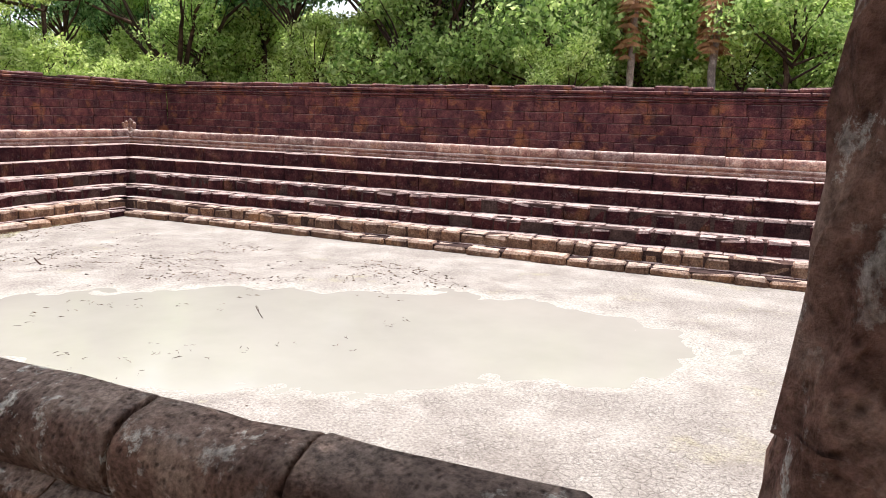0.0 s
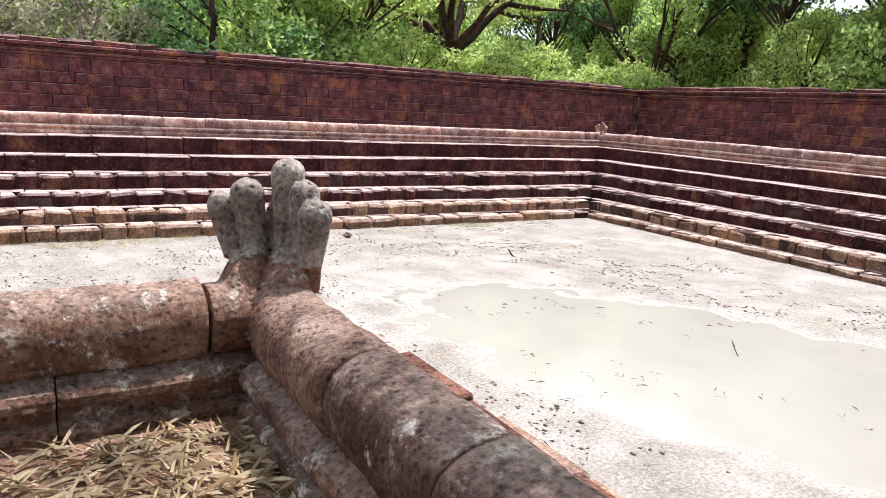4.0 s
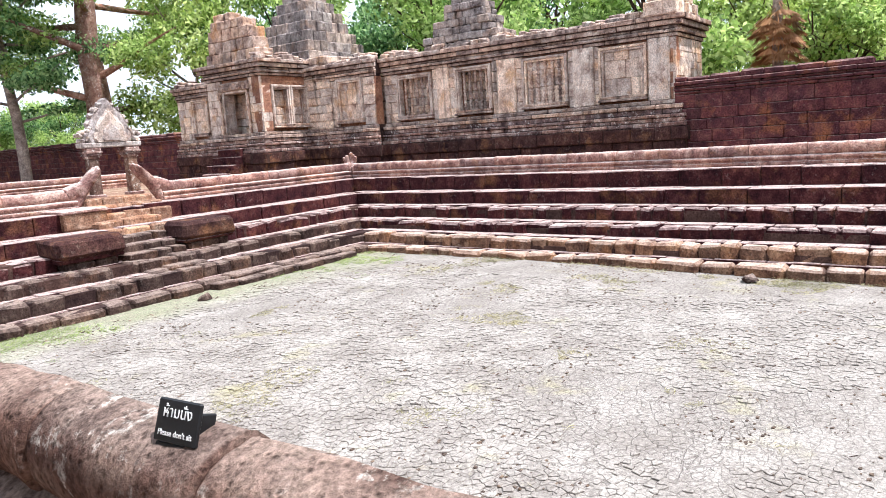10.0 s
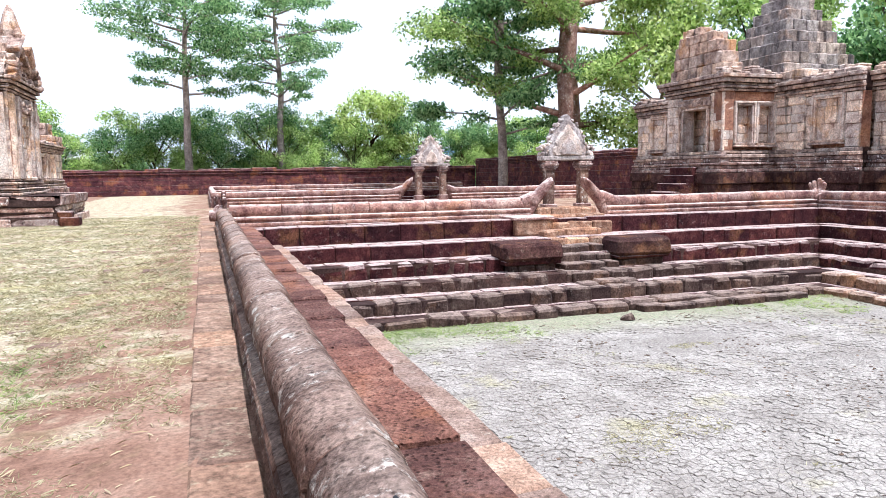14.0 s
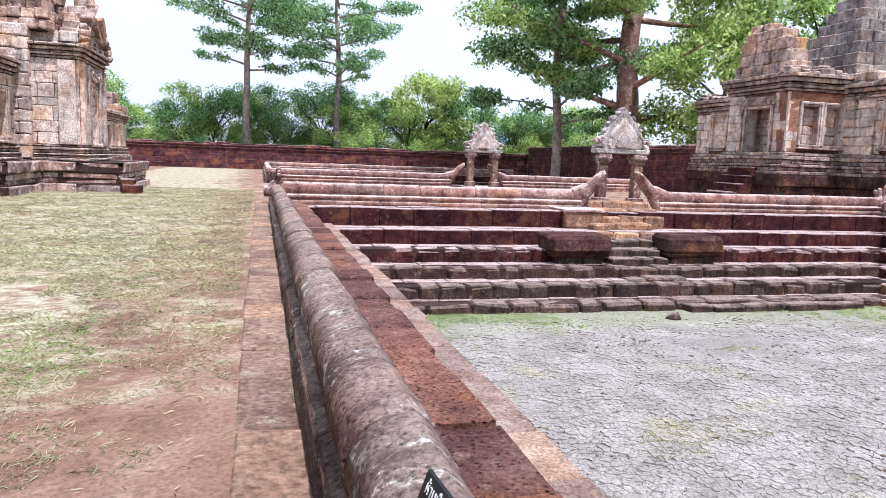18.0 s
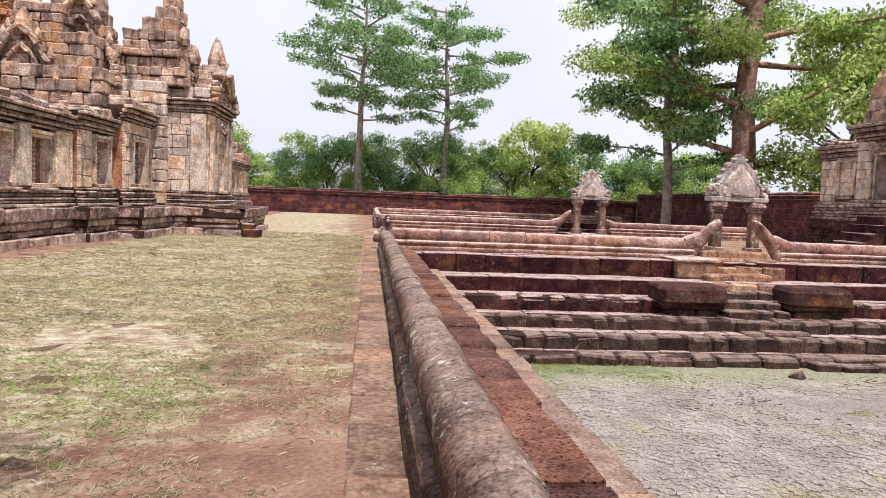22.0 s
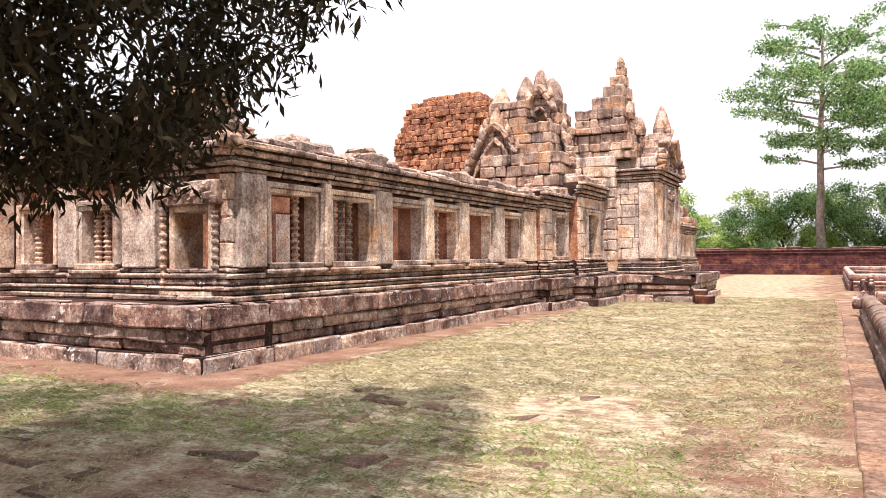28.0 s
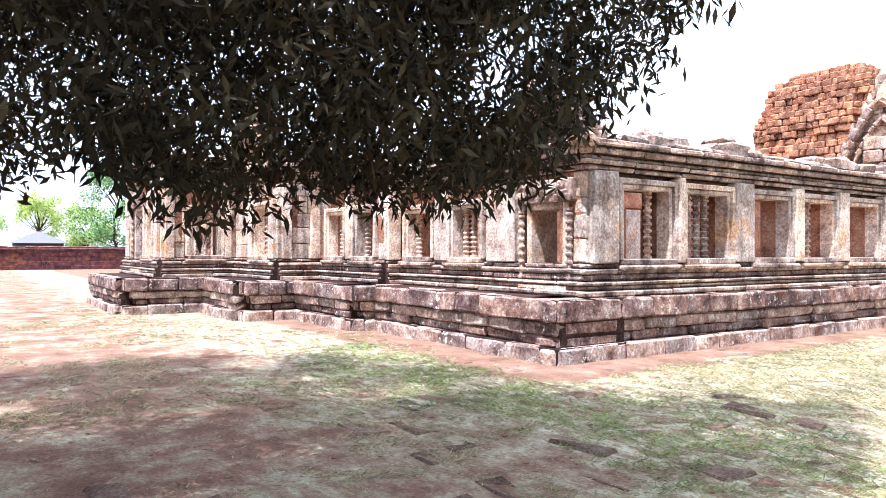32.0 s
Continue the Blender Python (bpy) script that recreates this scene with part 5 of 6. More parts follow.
section(gal, F1, U(24.3), U(27.2), 0.65, INNER, [(U(25.0), U(26.1), 1.6, 2.95, (0.25, 0.5, 0.75))], ends=(1.0, 0.0), z_wall=3.5, plinth_out=0.55)
# back walls of the gallery, and a slab added above its corner room
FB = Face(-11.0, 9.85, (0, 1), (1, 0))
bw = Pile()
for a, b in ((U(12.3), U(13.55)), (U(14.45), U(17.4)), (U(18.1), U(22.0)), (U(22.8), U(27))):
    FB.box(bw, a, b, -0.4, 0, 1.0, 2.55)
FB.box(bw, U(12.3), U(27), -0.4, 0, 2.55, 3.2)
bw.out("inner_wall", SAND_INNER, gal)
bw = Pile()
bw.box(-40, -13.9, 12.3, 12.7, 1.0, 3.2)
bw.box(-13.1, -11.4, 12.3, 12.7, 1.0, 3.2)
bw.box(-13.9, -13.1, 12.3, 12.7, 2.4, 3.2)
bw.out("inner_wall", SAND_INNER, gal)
# unseen slab, added to keep daylight off the corner room and darken its door
bw = Pile()
bw.block((-9.85, 11.3, 3.25), (2.5, 2.6, 0.22), 0.03, 0.01)
bw.out("roof_slab", SAND_CORNICE, gal)
bw = Pile()
bw.box(-13.3, -12.95, 14.4, 20, 0, 3.3)
bw.out("inner_wall", SAND, gal)
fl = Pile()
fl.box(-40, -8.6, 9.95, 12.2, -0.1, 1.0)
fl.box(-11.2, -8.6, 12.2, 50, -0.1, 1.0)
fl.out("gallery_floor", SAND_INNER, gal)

# side facing the lawn under the tree
F2 = Face(-8.5, 9.85, (-1, 0), (0, -1))


def V(x):
    return -8.5 - x


section(gal, F2, 0, V(-14.0), 0.0, INNER, [(V(-11.16), V(-11.98), 1.5, 2.42, (0.2, 0.5, 0.8)), (V(-12.79), V(-13.67), 1.5, 2.42, (0.85,))],
        [(V(-8.97), V(-9.70), 1.08, 2.3)], plinth_out=0.6, ends=(0.0, 0.0), plinth_ends=(0.33, 0.0))
for a, b in ((V(-10.1), V(-10.9)), (V(-12.15), V(-12.6))):
    F2.stone(gal, "pilaster", SAND, a, b, -0.1, 0.08, 1.44, 2.86, 0.015, 0.006)
section(gal, F2, V(-14.0), V(-17.2), 0.4, INNER, [(V(-14.5), V(-15.3), 1.5, 2.5, (0.75,)), (V(-16.0), V(-16.8), 1.5, 2.5, (0.5,))], z_wall=3.0, plinth_out=0.65)
section(gal, F2, V(-17.2), V(-20.4), 1.6, INNER, [(V(-17.7), V(-18.7), 1.5, 2.7, (0.3, 0.6))], z_wall=3.3, plinth_out=0.8, singles=False)
section(gal, F2, V(-20.4), V(-25.5), 3.6, INNER, [(V(-21.2), V(-22.0), 1.5, 2.7, (0.3, 0.6))], [(V(-22.6), V(-23.6), 1.1, 2.8)], z_wall=3.6, plinth_out=0.8, singles=False)
section(gal, F2, V(-25.5), V(-40), 0.2, INNER, [(V(-26.5 - 2 * k), V(-27.6 - 2 * k), 1.5, 2.5, (0.3, 0.6)) for k in range(6)], plinth_out=0.6, singles=False)
# returns of the projecting bays
for x, y0, y1, zt, wins in ((-14.0, 9.45, 9.85, 3.0, []), (-17.2, 8.25, 9.45, 3.3, []), (-20.4, 6.25, 8.25, 3.6, [(0.5, 1.2, 1.5, 2.7, (0.3, 0.7))])):
    R = Face(x, y1, (0, -1), (1, 0))
    section(gal, R, 0.0, y1 - y0, 0.0, INNER, wins, ends=(0.0, 0.0), plinth_ends=(0.0, 2.2), z_wall=zt, plinth_out=0.1, singles=False)
    for a in (y1 - y0 - 0.22, 0.25):
        R.stone(gal, "pilaster", SAND, a - 0.12, a + 0.12, -0.1, 0.09, 1.44, zt - 0.02, 0.015, 0.006)
for x, v in ((-15.65, 0.4), (-17.45, 1.6), (-19.0, 1.6), (-20.7, 3.6), (-22.3, 3.6), (-24.0, 3.6)):
    F2.stone(gal, "pilaster", SAND, V(x) - 0.16, V(x) + 0.16, v - 0.1, v + 0.09, 1.44, 2.9, 0.015, 0.006)
# slabs that close the plinth's corner
for x0, x1, y0, y1 in ((-8.52, -8.2, 8.95, 10.4), (-9.6, -8.5, 8.93, 9.8)):
    gal_slab = mesh_of("plinth_slab", block_verts(x1 - x0, y1 - y0, 0.3, 0.03, 0.012), CH_FACES, SAND_DARK)
    place("plinth_slab", gal_slab, gal, ((x0 + x1) / 2, (y0 + y1) / 2, 0.775))
for z0, z1, o in INNER["plinth"]:
    F1.stone(gal, "corner_stone", PLINTH_PALE if z0 < 0.0 else SAND_DARK, -0.85, -0.3, -0.2, o + 0.012, z0 + 0.006, z1 - 0.006, 0.03, 0.012)
# corner gable over the small door
pediment(gal, F2, 0.85, 0.12, 3.3, 1.9, 0.75, GREYSTONE, 0.2)
pediment(gal, F2, V(-18.8), 1.7, 3.7, 2.6, 1.5, GREYSTONE, 0.3)
pediment(gal, F2, V(-23.0), 3.7, 4.0, 3.0, 1.8, GREYSTONE, 0.3)

# inner gate tower
gop = thing("gate_pavilion", "ruined sandstone gate pavilion with tall broken gables", "temple building", at=(0, 0, 0))
FP = Face(-6.05, 27.2, (0, 1), (1, 0))
FS = Face(-7.85, 27.2, (1, 0), (0, -1))
section(gop, FS, 0, 1.8, 0.0, INNER, [], z_wall=4.15, plinth_out=0.35, ends=(0, 0), block=0.7, roof=False)
section(gop, FP, 0, 3.8, 0.0, INNER, [], [(1.35, 2.45, 1.5, 3.5)], z_wall=4.15, plinth_out=1.1, ends=(1.0, 1.0), plinth_ends=(0.45, 0.45), block=0.7, roof=False)
for u in (0.3, 1.05, 2.75, 3.5):
    FP.stone(gop, "pilaster", SAND, u - 0.16, u + 0.16, -0.1, 0.12, 1.45, 4.1, 0.015, 0.006)
FS.stone(gop, "pilaster", SAND, 1.2, 1.72, -0.1, 0.1, 1.45, 4.1, 0.015, 0.006)
pediment(gop, FP, 1.9, 0.1, 4.6, 3.3, 1.45, GREYSTONE, 0.5, 0.7)
ruin_mass(gop, "vestibule", [(-7.4, AX, 1.3, 1.7, 1.0, 5.04), (-8.6, AX, 1.2, 2.2, 1.0, 5.1), (-9.6, AX, 1.6, 4.6, 1.0, 3.6)], SAND, 0.7, 0.03, "block walls of the vestibule")
ruin_mass(gop, "stepped_roof", [(-8.3, 28.9, 1.5, 1.9, 5.0, 5.6), (-8.2, 28.9, 1.2, 1.5, 5.6, 6.0), (-8.35, 28.9, 1.3, 1.7, 6.0, 6.25), (-8.2, 28.9, 0.9, 1.1, 6.25, 7.0), (-8.0, 28.9, 0.6, 0.75, 7.0, 7.5), (-7.85, 28.9, 0.42, 0.5, 7.5, 7.95), (-7.75, 28.9, 0.28, 0.3, 7.95, 8.35), (-7.68, 28.9, 0.17, 0.17, 8.35, 8.7)], GREYSTONE, 0.5, 0.06, "stepped grey stone spire", True)
ruin_mass(gop, "side_roof", [(-10.4, 26.6, 1.5, 1.3, 3.6, 5.2), (-10.6, 26.6, 1.3, 1.0, 5.2, 6.3), (-11.0, 26.6, 0.7, 0.8, 6.3, 7.2)], GREYSTONE, 0.5, 0.06, "broken block roof", True)
FG = Face(-9.2, 26.0, (1, 0), (0, -1))
pediment(gop, FG, -2.2, 0.5, 4.0, 2.6, 2.3, GREYSTONE, 0.35)
pediment(gop, FG, -0.9, -0.6, 4.8, 2.4, 2.9, GREYSTONE, 0.4)
pediment(gop, FG, -2.6, -1.0, 5.8, 1.6, 1.6, GREYSTONE, 0.35)
for x, y, z, w, h in ((-11.66, 26.6, 6.7, 0.95, 1.15), (-10.87, 27.3, 7.3, 0.75, 1.15), (-9.86, 27.3, 7.2, 0.85, 1.1), (-7.68, 28.9, 8.6, 0.3, 0.55), (-8.45, 28.4, 6.9, 0.4, 0.7), (-7.25, 28.4, 6.6, 0.4, 0.7), (-6.9, 28.6, 6.0, 0.4, 0.7)):
    ogive(gop, "finial", GREYSTONE, Face(0, 0, (1, 0), (0, -1)), x, -y, z, w, h, 0.28)
ruin_mass(gop, "upper_gable", [(-10.4, 27.7, 1.35, 0.5, 5.4, 6.3), (-10.4, 27.7, 1.0, 0.45, 6.3, 6.9), (-10.4, 27.7, 0.85, 0.4, 6.9, 7.4)], GREYSTONE, 0.45, 0.05, "broken upper gable", True)
section(gop, F1, U(31.0), U(50), 0.0, INNER, [(U(33 + 2.2 * k), U(34.2 + 2.2 * k), WZ0, WZ1, (0.3, 0.6)) for k in range(7)], singles=False)
ruin_mass(gop, "corner_gable", [(-9.6, 48.5, 1.2, 1.5, 3.2, 3.9), (-9.6, 48.5, 0.8, 1.0, 3.9, 4.6), (-9.6, 48.5, 0.3, 0.4, 4.6, 5.1)], GREYSTONE, 0.6, 0.05)
sb = Pile()
sb.block((-4.35, 26.15, 0.12), (0.55, 0.5, 0.3), 0.03, 0.01)
sb.block((-4.5, 26.3, 0.35), (0.4, 0.5, 0.2), 0.03, 0.01)
tagged(sb.out("stepping_block", LATERITE), "small dark laterite stepping block beside the plinth", "stone step")

# brick tower inside the court
bt = thing("brick_tower", "broken orange brick sanctuary tower, its top fallen", "tower")
lay, z = [], 0.0
while z < 8.45:
    t = max(0.0, (z - 5.6) / 2.9)
    s = 2.3 * math.sqrt(max(0.12, 1 - 0.72 * t ** 2.6)) * (1.0 + 0.03 * math.sin(z * 4.2)) + (0.12 if 5.0 < z < 5.5 else 0.0)
    lay.append((-15.25 + 0.05 * math.sin(3 * z) + 0.12 * t, 30.6 + 0.06 * math.cos(2 * z), s, s, z, z + 0.26))
    lay.append((-15.25 + 0.05 * math.sin(3 * z) + 0.12 * t, 30.6, s * 0.72, s + 0.22, z, z + 0.26))
    z += 0.26
ruin_mass(bt, "brick_body", lay, BRICK, 0.3, 0.1, "rough courses of orange brick")

# ---- outer gate on the enclosure wall ----
og = thing("outer_gate", "pale sandstone gate building with baluster windows on a dark plinth", "temple building")
FW = Face(23.2, 9.4, (0, 1), (-1, 0))


def W(y):
    return y - 9.4


five = (0.12, 0.31, 0.5, 0.69, 0.88)
section(og, FW, 0, W(22.1), 0.0, OUTER, [(W(10.55), W(11.95), 2.45, 4.0, (), True), (W(13.5), W(15.05), 2.45, 4.0, five, True), (W(16.75), W(18.15), 2.45, 4.0, five), (W(19.65), W(21.2), 2.45, 4.0, five)], ends=(1.0, 0.0), block=0.7)
for a, b in ((0.2, 0.9), (W(12.3), W(13.1)), (W(15.5), W(16.3)), (W(18.6), W(19.2))):
    FW.stone(og, "pilaster", SAND, a, b, -0.1, 0.1, 2.2, 4.25, 0.02, 0.006)
section(og, FW, W(22.1), W(26.1), 0.7, OUTER, [(W(22.9), W(24.1), 2.5, 4.1, (), True)], ends=(1.0, 0.0), block=0.7)
FQ = Face(22.5, 26.1, (-1, 0), (0, -1))
section(og, FQ, 0, 2.75, 0.0, OUTER, [(0.25, 0.95, 2.5, 4.05, ()), (1.3, 2.05, 2.5, 4.05, ())], ends=(0, 1.0), block=0.6, z_wall=4.6)
FD = Face(19.75, 26.1, (0, 1), (-1, 0))
section(og, FD, 0, 3.7, 0.0, OUTER, [], [(1.0, 2.5, 1.9, 4.0)], ends=(1.0, 1.0), block=0.6, z_wall=4.6, roof=False)
ruin_mass(og, "porch_gable", [(20.3, 27.95, 0.62, 1.95, 4.95, 5.35), (20.3, 27.95, 0.5, 1.7, 5.35, 5.8), (20.3, 27.95, 0.46, 1.55, 5.8, 6.3), (20.3, 28.0, 0.44, 1.4, 6.3, 6.8), (20.3, 28.15, 0.4, 1.1, 6.8, 7.2), (20.3, 28.5, 0.35, 0.55, 7.2, 7.5)], GREYSTONE, 0.5, 0.06, "broken carved gable of the porch", True)
FE = Face(23.2, 9.4, (1, 0), (0, -1))
section(og, FE, 0, 3.0, 0.0, OUTER, [], block=0.7)
section(og, FW, W(29.8), W(36.2), 0.7, OUTER, [(W(33.7), W(34.8), 2.5, 4.1, (), True)], block=0.7)
ruin_mass(og, "core", [(24.6, 17.7, 1.0, 8.3, 0.0, 5.0), (24.3, 28.0, 1.9, 3.4, 0.0, 5.4), (22.5, 27.95, 1.8, 1.6, 0.0, 5.1)], SAND, 0.8, 0.02, "block walls of the gate")
ruin_mass(og, "pyramid_roof", [(24.6, 27.9, 2.1 - 0.22 * k, 2.1 - 0.22 * k, 5.3 + 0.5 * k, 5.8 + 0.5 * k) for k in range(9)], ROOFSTONE, 0.6, 0.07, "stepped pyramid of fallen grey stone", True)
ruin_mass(og, "fallen_roof", [(23.9, 18.0, 0.7, 1.8, 4.9, 5.5), (23.9, 18.0, 0.6, 1.35, 5.5, 6.1), (23.9, 17.9, 0.5, 0.95, 6.1, 6.7), (23.9, 17.9, 0.4, 0.55, 6.7, 7.2), (23.9, 17.9, 0.25, 0.28, 7.2, 7.6)], ROOFSTONE, 0.5, 0.07, "broken pile of roof stones", True)
ruin_mass(og, "end_gable", [(24.0, 9.8, 1.2, 0.55, 4.9, 5.4), (23.9, 9.8, 0.95, 0.5, 5.4, 5.9), (23.8, 9.8, 0.65, 0.45, 5.9, 6.4), (23.6, 9.8, 0.35, 0.4, 6.4, 6.8)], SAND, 0.5, 0.05, "broken corner gable", True)
st = Pile()
for k in range(5):
    st.block((19.4 - 0.32 * k, 27.95, 0.75 - 0.17 * k), (0.5, 1.6, 1.6 - 0.34 * k), 0.03, 0.01)
tagged(st.out("gate_steps", LATERITE), "dark laterite steps before the gate door", "steps")

# ---- water stairs and portals ----
def portal(cx, cy, s=1.0, group="stone portals"):
    """Two square pillars with capitals carrying a worn gable."""
    t = thing("portal", "small free-standing sandstone portal with a weathered grey gable", "gateway", group, at=(cx, cy, 0))
    for sx in (-0.62, 0.62):
        p = Pile()
        p.block((sx * s, 0, 0.95 * s), (0.3 * s, 0.3 * s, 1.5 * s), 0.02, 0.006)
        pil = p.out("pillar", RAIL, t)
        q = Pile()
        for k, w in enumerate((0.36, 0.44, 0.5, 0.44)):
            q.block((sx * s, 0, (1.52 + 0.075 * k) * s), (w * s, w * s, 0.07 * s), 0.01, 0.003)
        q.out("capital", SAND_DARK, pil)
        q = Pile()
        q.block((sx * s, 0, 0.24 * s), (0.44 * s, 0.44 * s, 0.3 * s), 0.02, 0.005)
        q.out("pillar_base", COPING, pil)
    f = Face(0, 0, (1, 0), (0, -1))
    p = Pile()
    p.block((0, 0, 0.05), (1.9 * s, 0.7 * s, 0.2), 0.03, 0.01)
    p.out("base_slab", COPING, t)
    p = Pile()
    f.stone(None, "", None, -0.95 * s, 0.95 * s, -0.2, 0.2, 1.8 * s, 1.95 * s, 0.02, 0.006, p)
    side = [(0.66, 0.0), (0.74, 0.16), (0.7, 0.34), (0.6, 0.42), (0.62, 0.58), (0.52, 0.78), (0.36, 0.98), (0.2, 1.12), (0.09, 1.3)]
    outline = side + [(0.0, 1.36)] + [(-u, z) for u, z in side[::-1]]

    def slab(k, v, lift):
        """The leaf outline shrunk by k, with a rounded edge, standing out to v."""
        vs, n = [], len(outline)
        for q, d in ((1.0, -0.17), (1.0, v - 0.05), (0.9, v)):
            vs += [f.point(u * k * q * s, d, (1.93 + lift + z * k * q) * s) for u, z in outline]
        fs = [(i + r * n, (i + 1) % n + r * n, (i + 1) % n + r * n + n, i + r * n + n) for r in (0, 1) for i in range(n)]
        p.raw(vs, fs + [tuple(range(2 * n, 3 * n)), tuple(range(n))[::-1]])
    slab(1.0, 0.14, 0.0)
    slab(0.74, 0.21, 0.03)
    slab(0.42, 0.26, 0.08)
    # flame-like lobes along the edge and curled ends
    for sg in (-1, 1):
        for k, (u, z) in enumerate(side[1:8]):
            p.raw(*tilted(f, sg * u * 0.98 * s, 0.02, (1.97 + z) * s, 0.15 * s, 0.24, 0.13 * s, sg * -0.8, 0.045, 0.02))
        for k in range(5):
            a = 0.4 + 1.15 * k
            f.stone(None, "", None, (sg * (0.86 + 0.1 * math.cos(a)) - 0.07) * s, (sg * (0.86 + 0.1 * math.cos(a)) + 0.07) * s, -0.14, 0.18, (2.06 + 0.12 * math.sin(a)) * s, (2.2 + 0.12 * math.sin(a)) * s, 0.045, 0.015, p)
    p.out("gable", PORTAL_STONE, t, "pale weathered leaf-shaped gable with curled ends")
    return t


portal(10.85, 22.9)
portal(10.15, 35.4)
ST = Face(10.0, PY1, (1, 0), (0, -1))
stairs = thing("water_stairs", "worn laterite stairs between blocky piers leading into the pond", "stairs")
for k in range(10):
    z, v = 0.36 - 0.18 * k, -0.2 + 0.44 * k
    lo, hi = (-1.82, -0.2) if k > 4 else (-1.5, 0.3) if k > 2 else (-1.05, 0.95)
    x = lo
    while x < hi - 0.05:
        w = rng.uniform(0.4, 0.8)
        if hi - x - w < 0.25:
            w = hi - x
        ST.stone(stairs, "step_stone", STAIR_SAND if k < 5 else LATERITE_GREY, x, x + w - 0.01, v - 0.3, v + 0.5 + rng.uniform(-0.04, 0.04), z - 0.45, z + rng.uniform(-0.02, 0.012), 0.035, 0.018)
        x += w
for u0, u1 in ((-3.47, -1.82), (-0.21, 1.43)):
    pier = thing("stair_pier", "dark laterite stair pier with a broad worn cap stone", "stone pier", "stair piers")
    p = Pile()
    ST.stone(None, "", None, u0, u1, 2.35, 3.35, -0.8, -0.33, 0.07, 0.025, p)
    p.out("cap_stone", LATERITE_DARK, pier)
    p = Pile()
    ST.stone(None, "", None, u0 + 0.06, u1 - 0.05, 1.6, 3.27, -0.88, -0.79, 0.02, 0.01, p)
    p.out("cap_moulding", LATERITE, pier)
    ST.courses(pier, "pier_block", LATERITE_GREY, u0 + 0.2, u1 - 0.16, 3.2, 1.6, [-1.6, -1.36, -1.12, -0.88], 0.6, ch=0.04, jit=0.015)
    # pale block with a sunk round-ended panel above the pier
    a, b = (-2.2, -1.05) if u0 < 0 else (0.95, 2.07)
    block = Pile()
    ST.stone(None, "", None, a, b, -0.1, 1.22, -0.36, 0.1, 0.05, 0.012, block)
    block.out("carved_block", STAIR_SAND, pier, "orange-stained block with a rounded sunk panel")
    p = Pile()
    ST.stone(None, "", None, a - 0.05, b + 0.05, -0.1, 1.26, 0.09, 0.17, 0.03, 0.012, p)
    p.out("ledge", COPING, pier)
base = Pile()
x = -0.9
while x < 3.3:
    w = rng.uniform(0.55, 0.9)
    ST.stone(None, "", None, x, x + w - 0.015, 4.5, 5.5 + rng.uniform(-0.04, 0.04), BED - 0.25, -1.68 + rng.uniform(-0.02, 0.02), 0.03, 0.015, base)
    x += w
tagged(base.out("landing_slabs", LATERITE_GREY), "row of laterite landing slabs on the mud", "paving")

# ---- vegetation ----
# woods beyond the east and south walls
r2 = random.Random(21)
protos = []
for k, (leaf, h, s, n) in enumerate(((LEAF_BRIGHT, 8.5, 3.4, 7000), (LEAF_MID, 10.5, 4.0, 7500), (LEAF_DEEP, 12.0, 4.2, 8000), (LEAF_BRIGHT, 6.0, 3.2, 6000), (LEAF_MID, 7.5, 3.6, 6500))):
    protos.append(tree((60 + 6 * k, -60), h, s, "bushy", leaf, BARK_DARK, ["light green leafy woodland tree", "mid green woodland tree", "tall deep green woodland tree", "low bright green bushy tree", "rounded green woodland tree"][k], 30 + k, round(n * 1.15), 0.27, 0.17, 0.22))
spots = [(43 + r2.uniform(0, 6), -50 + 2.2 * k + r2.uniform(-1, 1)) for k in range(29)]
spots += [(27.5 + r2.uniform(0, 2), -40 + 3.0 * k + r2.uniform(-1, 1)) for k in range(15)]
spots += [(-30 + 3.0 * k + r2.uniform(-1, 1), -47 - r2.uniform(0, 5)) for k in range(22)]
spots += [(29 + r2.uniform(0, 3) + (k % 3) * 5, -52 + 2.4 * k + r2.uniform(-1, 1)) for k in range(34)]
spots += [(-16 + 1.9 * k + r2.uniform(-0.5, 0.5), -38 - r2.uniform(0, 6)) for k in range(18)]
spots += [(-22 + 2.7 * k + r2.uniform(-1, 1), -29 - r2.uniform(0, 3) - (k % 3) * 5) for k in range(20)]
for i, (x, y) in enumerate(spots):
    if x < 31.5 and -5 < y < 9.5:
        x += 7
    if x < 26 and y > -33:
        y -= 6
    small = x < 41 and -34 < y < -15
    q = protos[3 if small else r2.choice((0, 0, 0, 1, 1, 3, 4, 4, 2))]
    c = copy_thing(q, pose(x, y, 0, 0, 0, r2.uniform(0, 360)))
    c.scale = ((r2.uniform(0.55, 0.8) if small else r2.uniform(0.85, 1.2)),) * 3
tree((29.5, -19.0), 9.2, 9.4, "umbrella", LEAF_BRIGHT, BARK_DARK, "wide-spreading rain tree with dark forked limbs", 5, 38000, 0.2, 0.4, fork=0.47)
tree((30.0, -34.5), 12.0, 8.5, "umbrella", LEAF_MID, BARK_DARK, "dark shady tree with spreading limbs", 6, 32000, 0.22, 0.34)
tree((14, -37), 13.0, 8.0, "umbrella", LEAF_DEEP, BARK_DARK, "dark shady tree with spreading limbs", 7, 32000, 0.22, 0.34)
tree((26.6, -1.6), 7.6, 2.5, "bushy", LEAF_DRY, BARK_PALE, "half-bare grey dry season tree", 8, 3800, 0.2, 0.12, 0.1)
tree((26.6, 1.4), 7.2, 2.3, "bushy", LEAF_DRY, BARK_PALE, "half-bare grey dry season tree", 9, 3200, 0.2, 0.12, 0.1)
palm((26.0, 6.8), 5.5, "short fan palm with a brown skirt of dead fronds", 3)
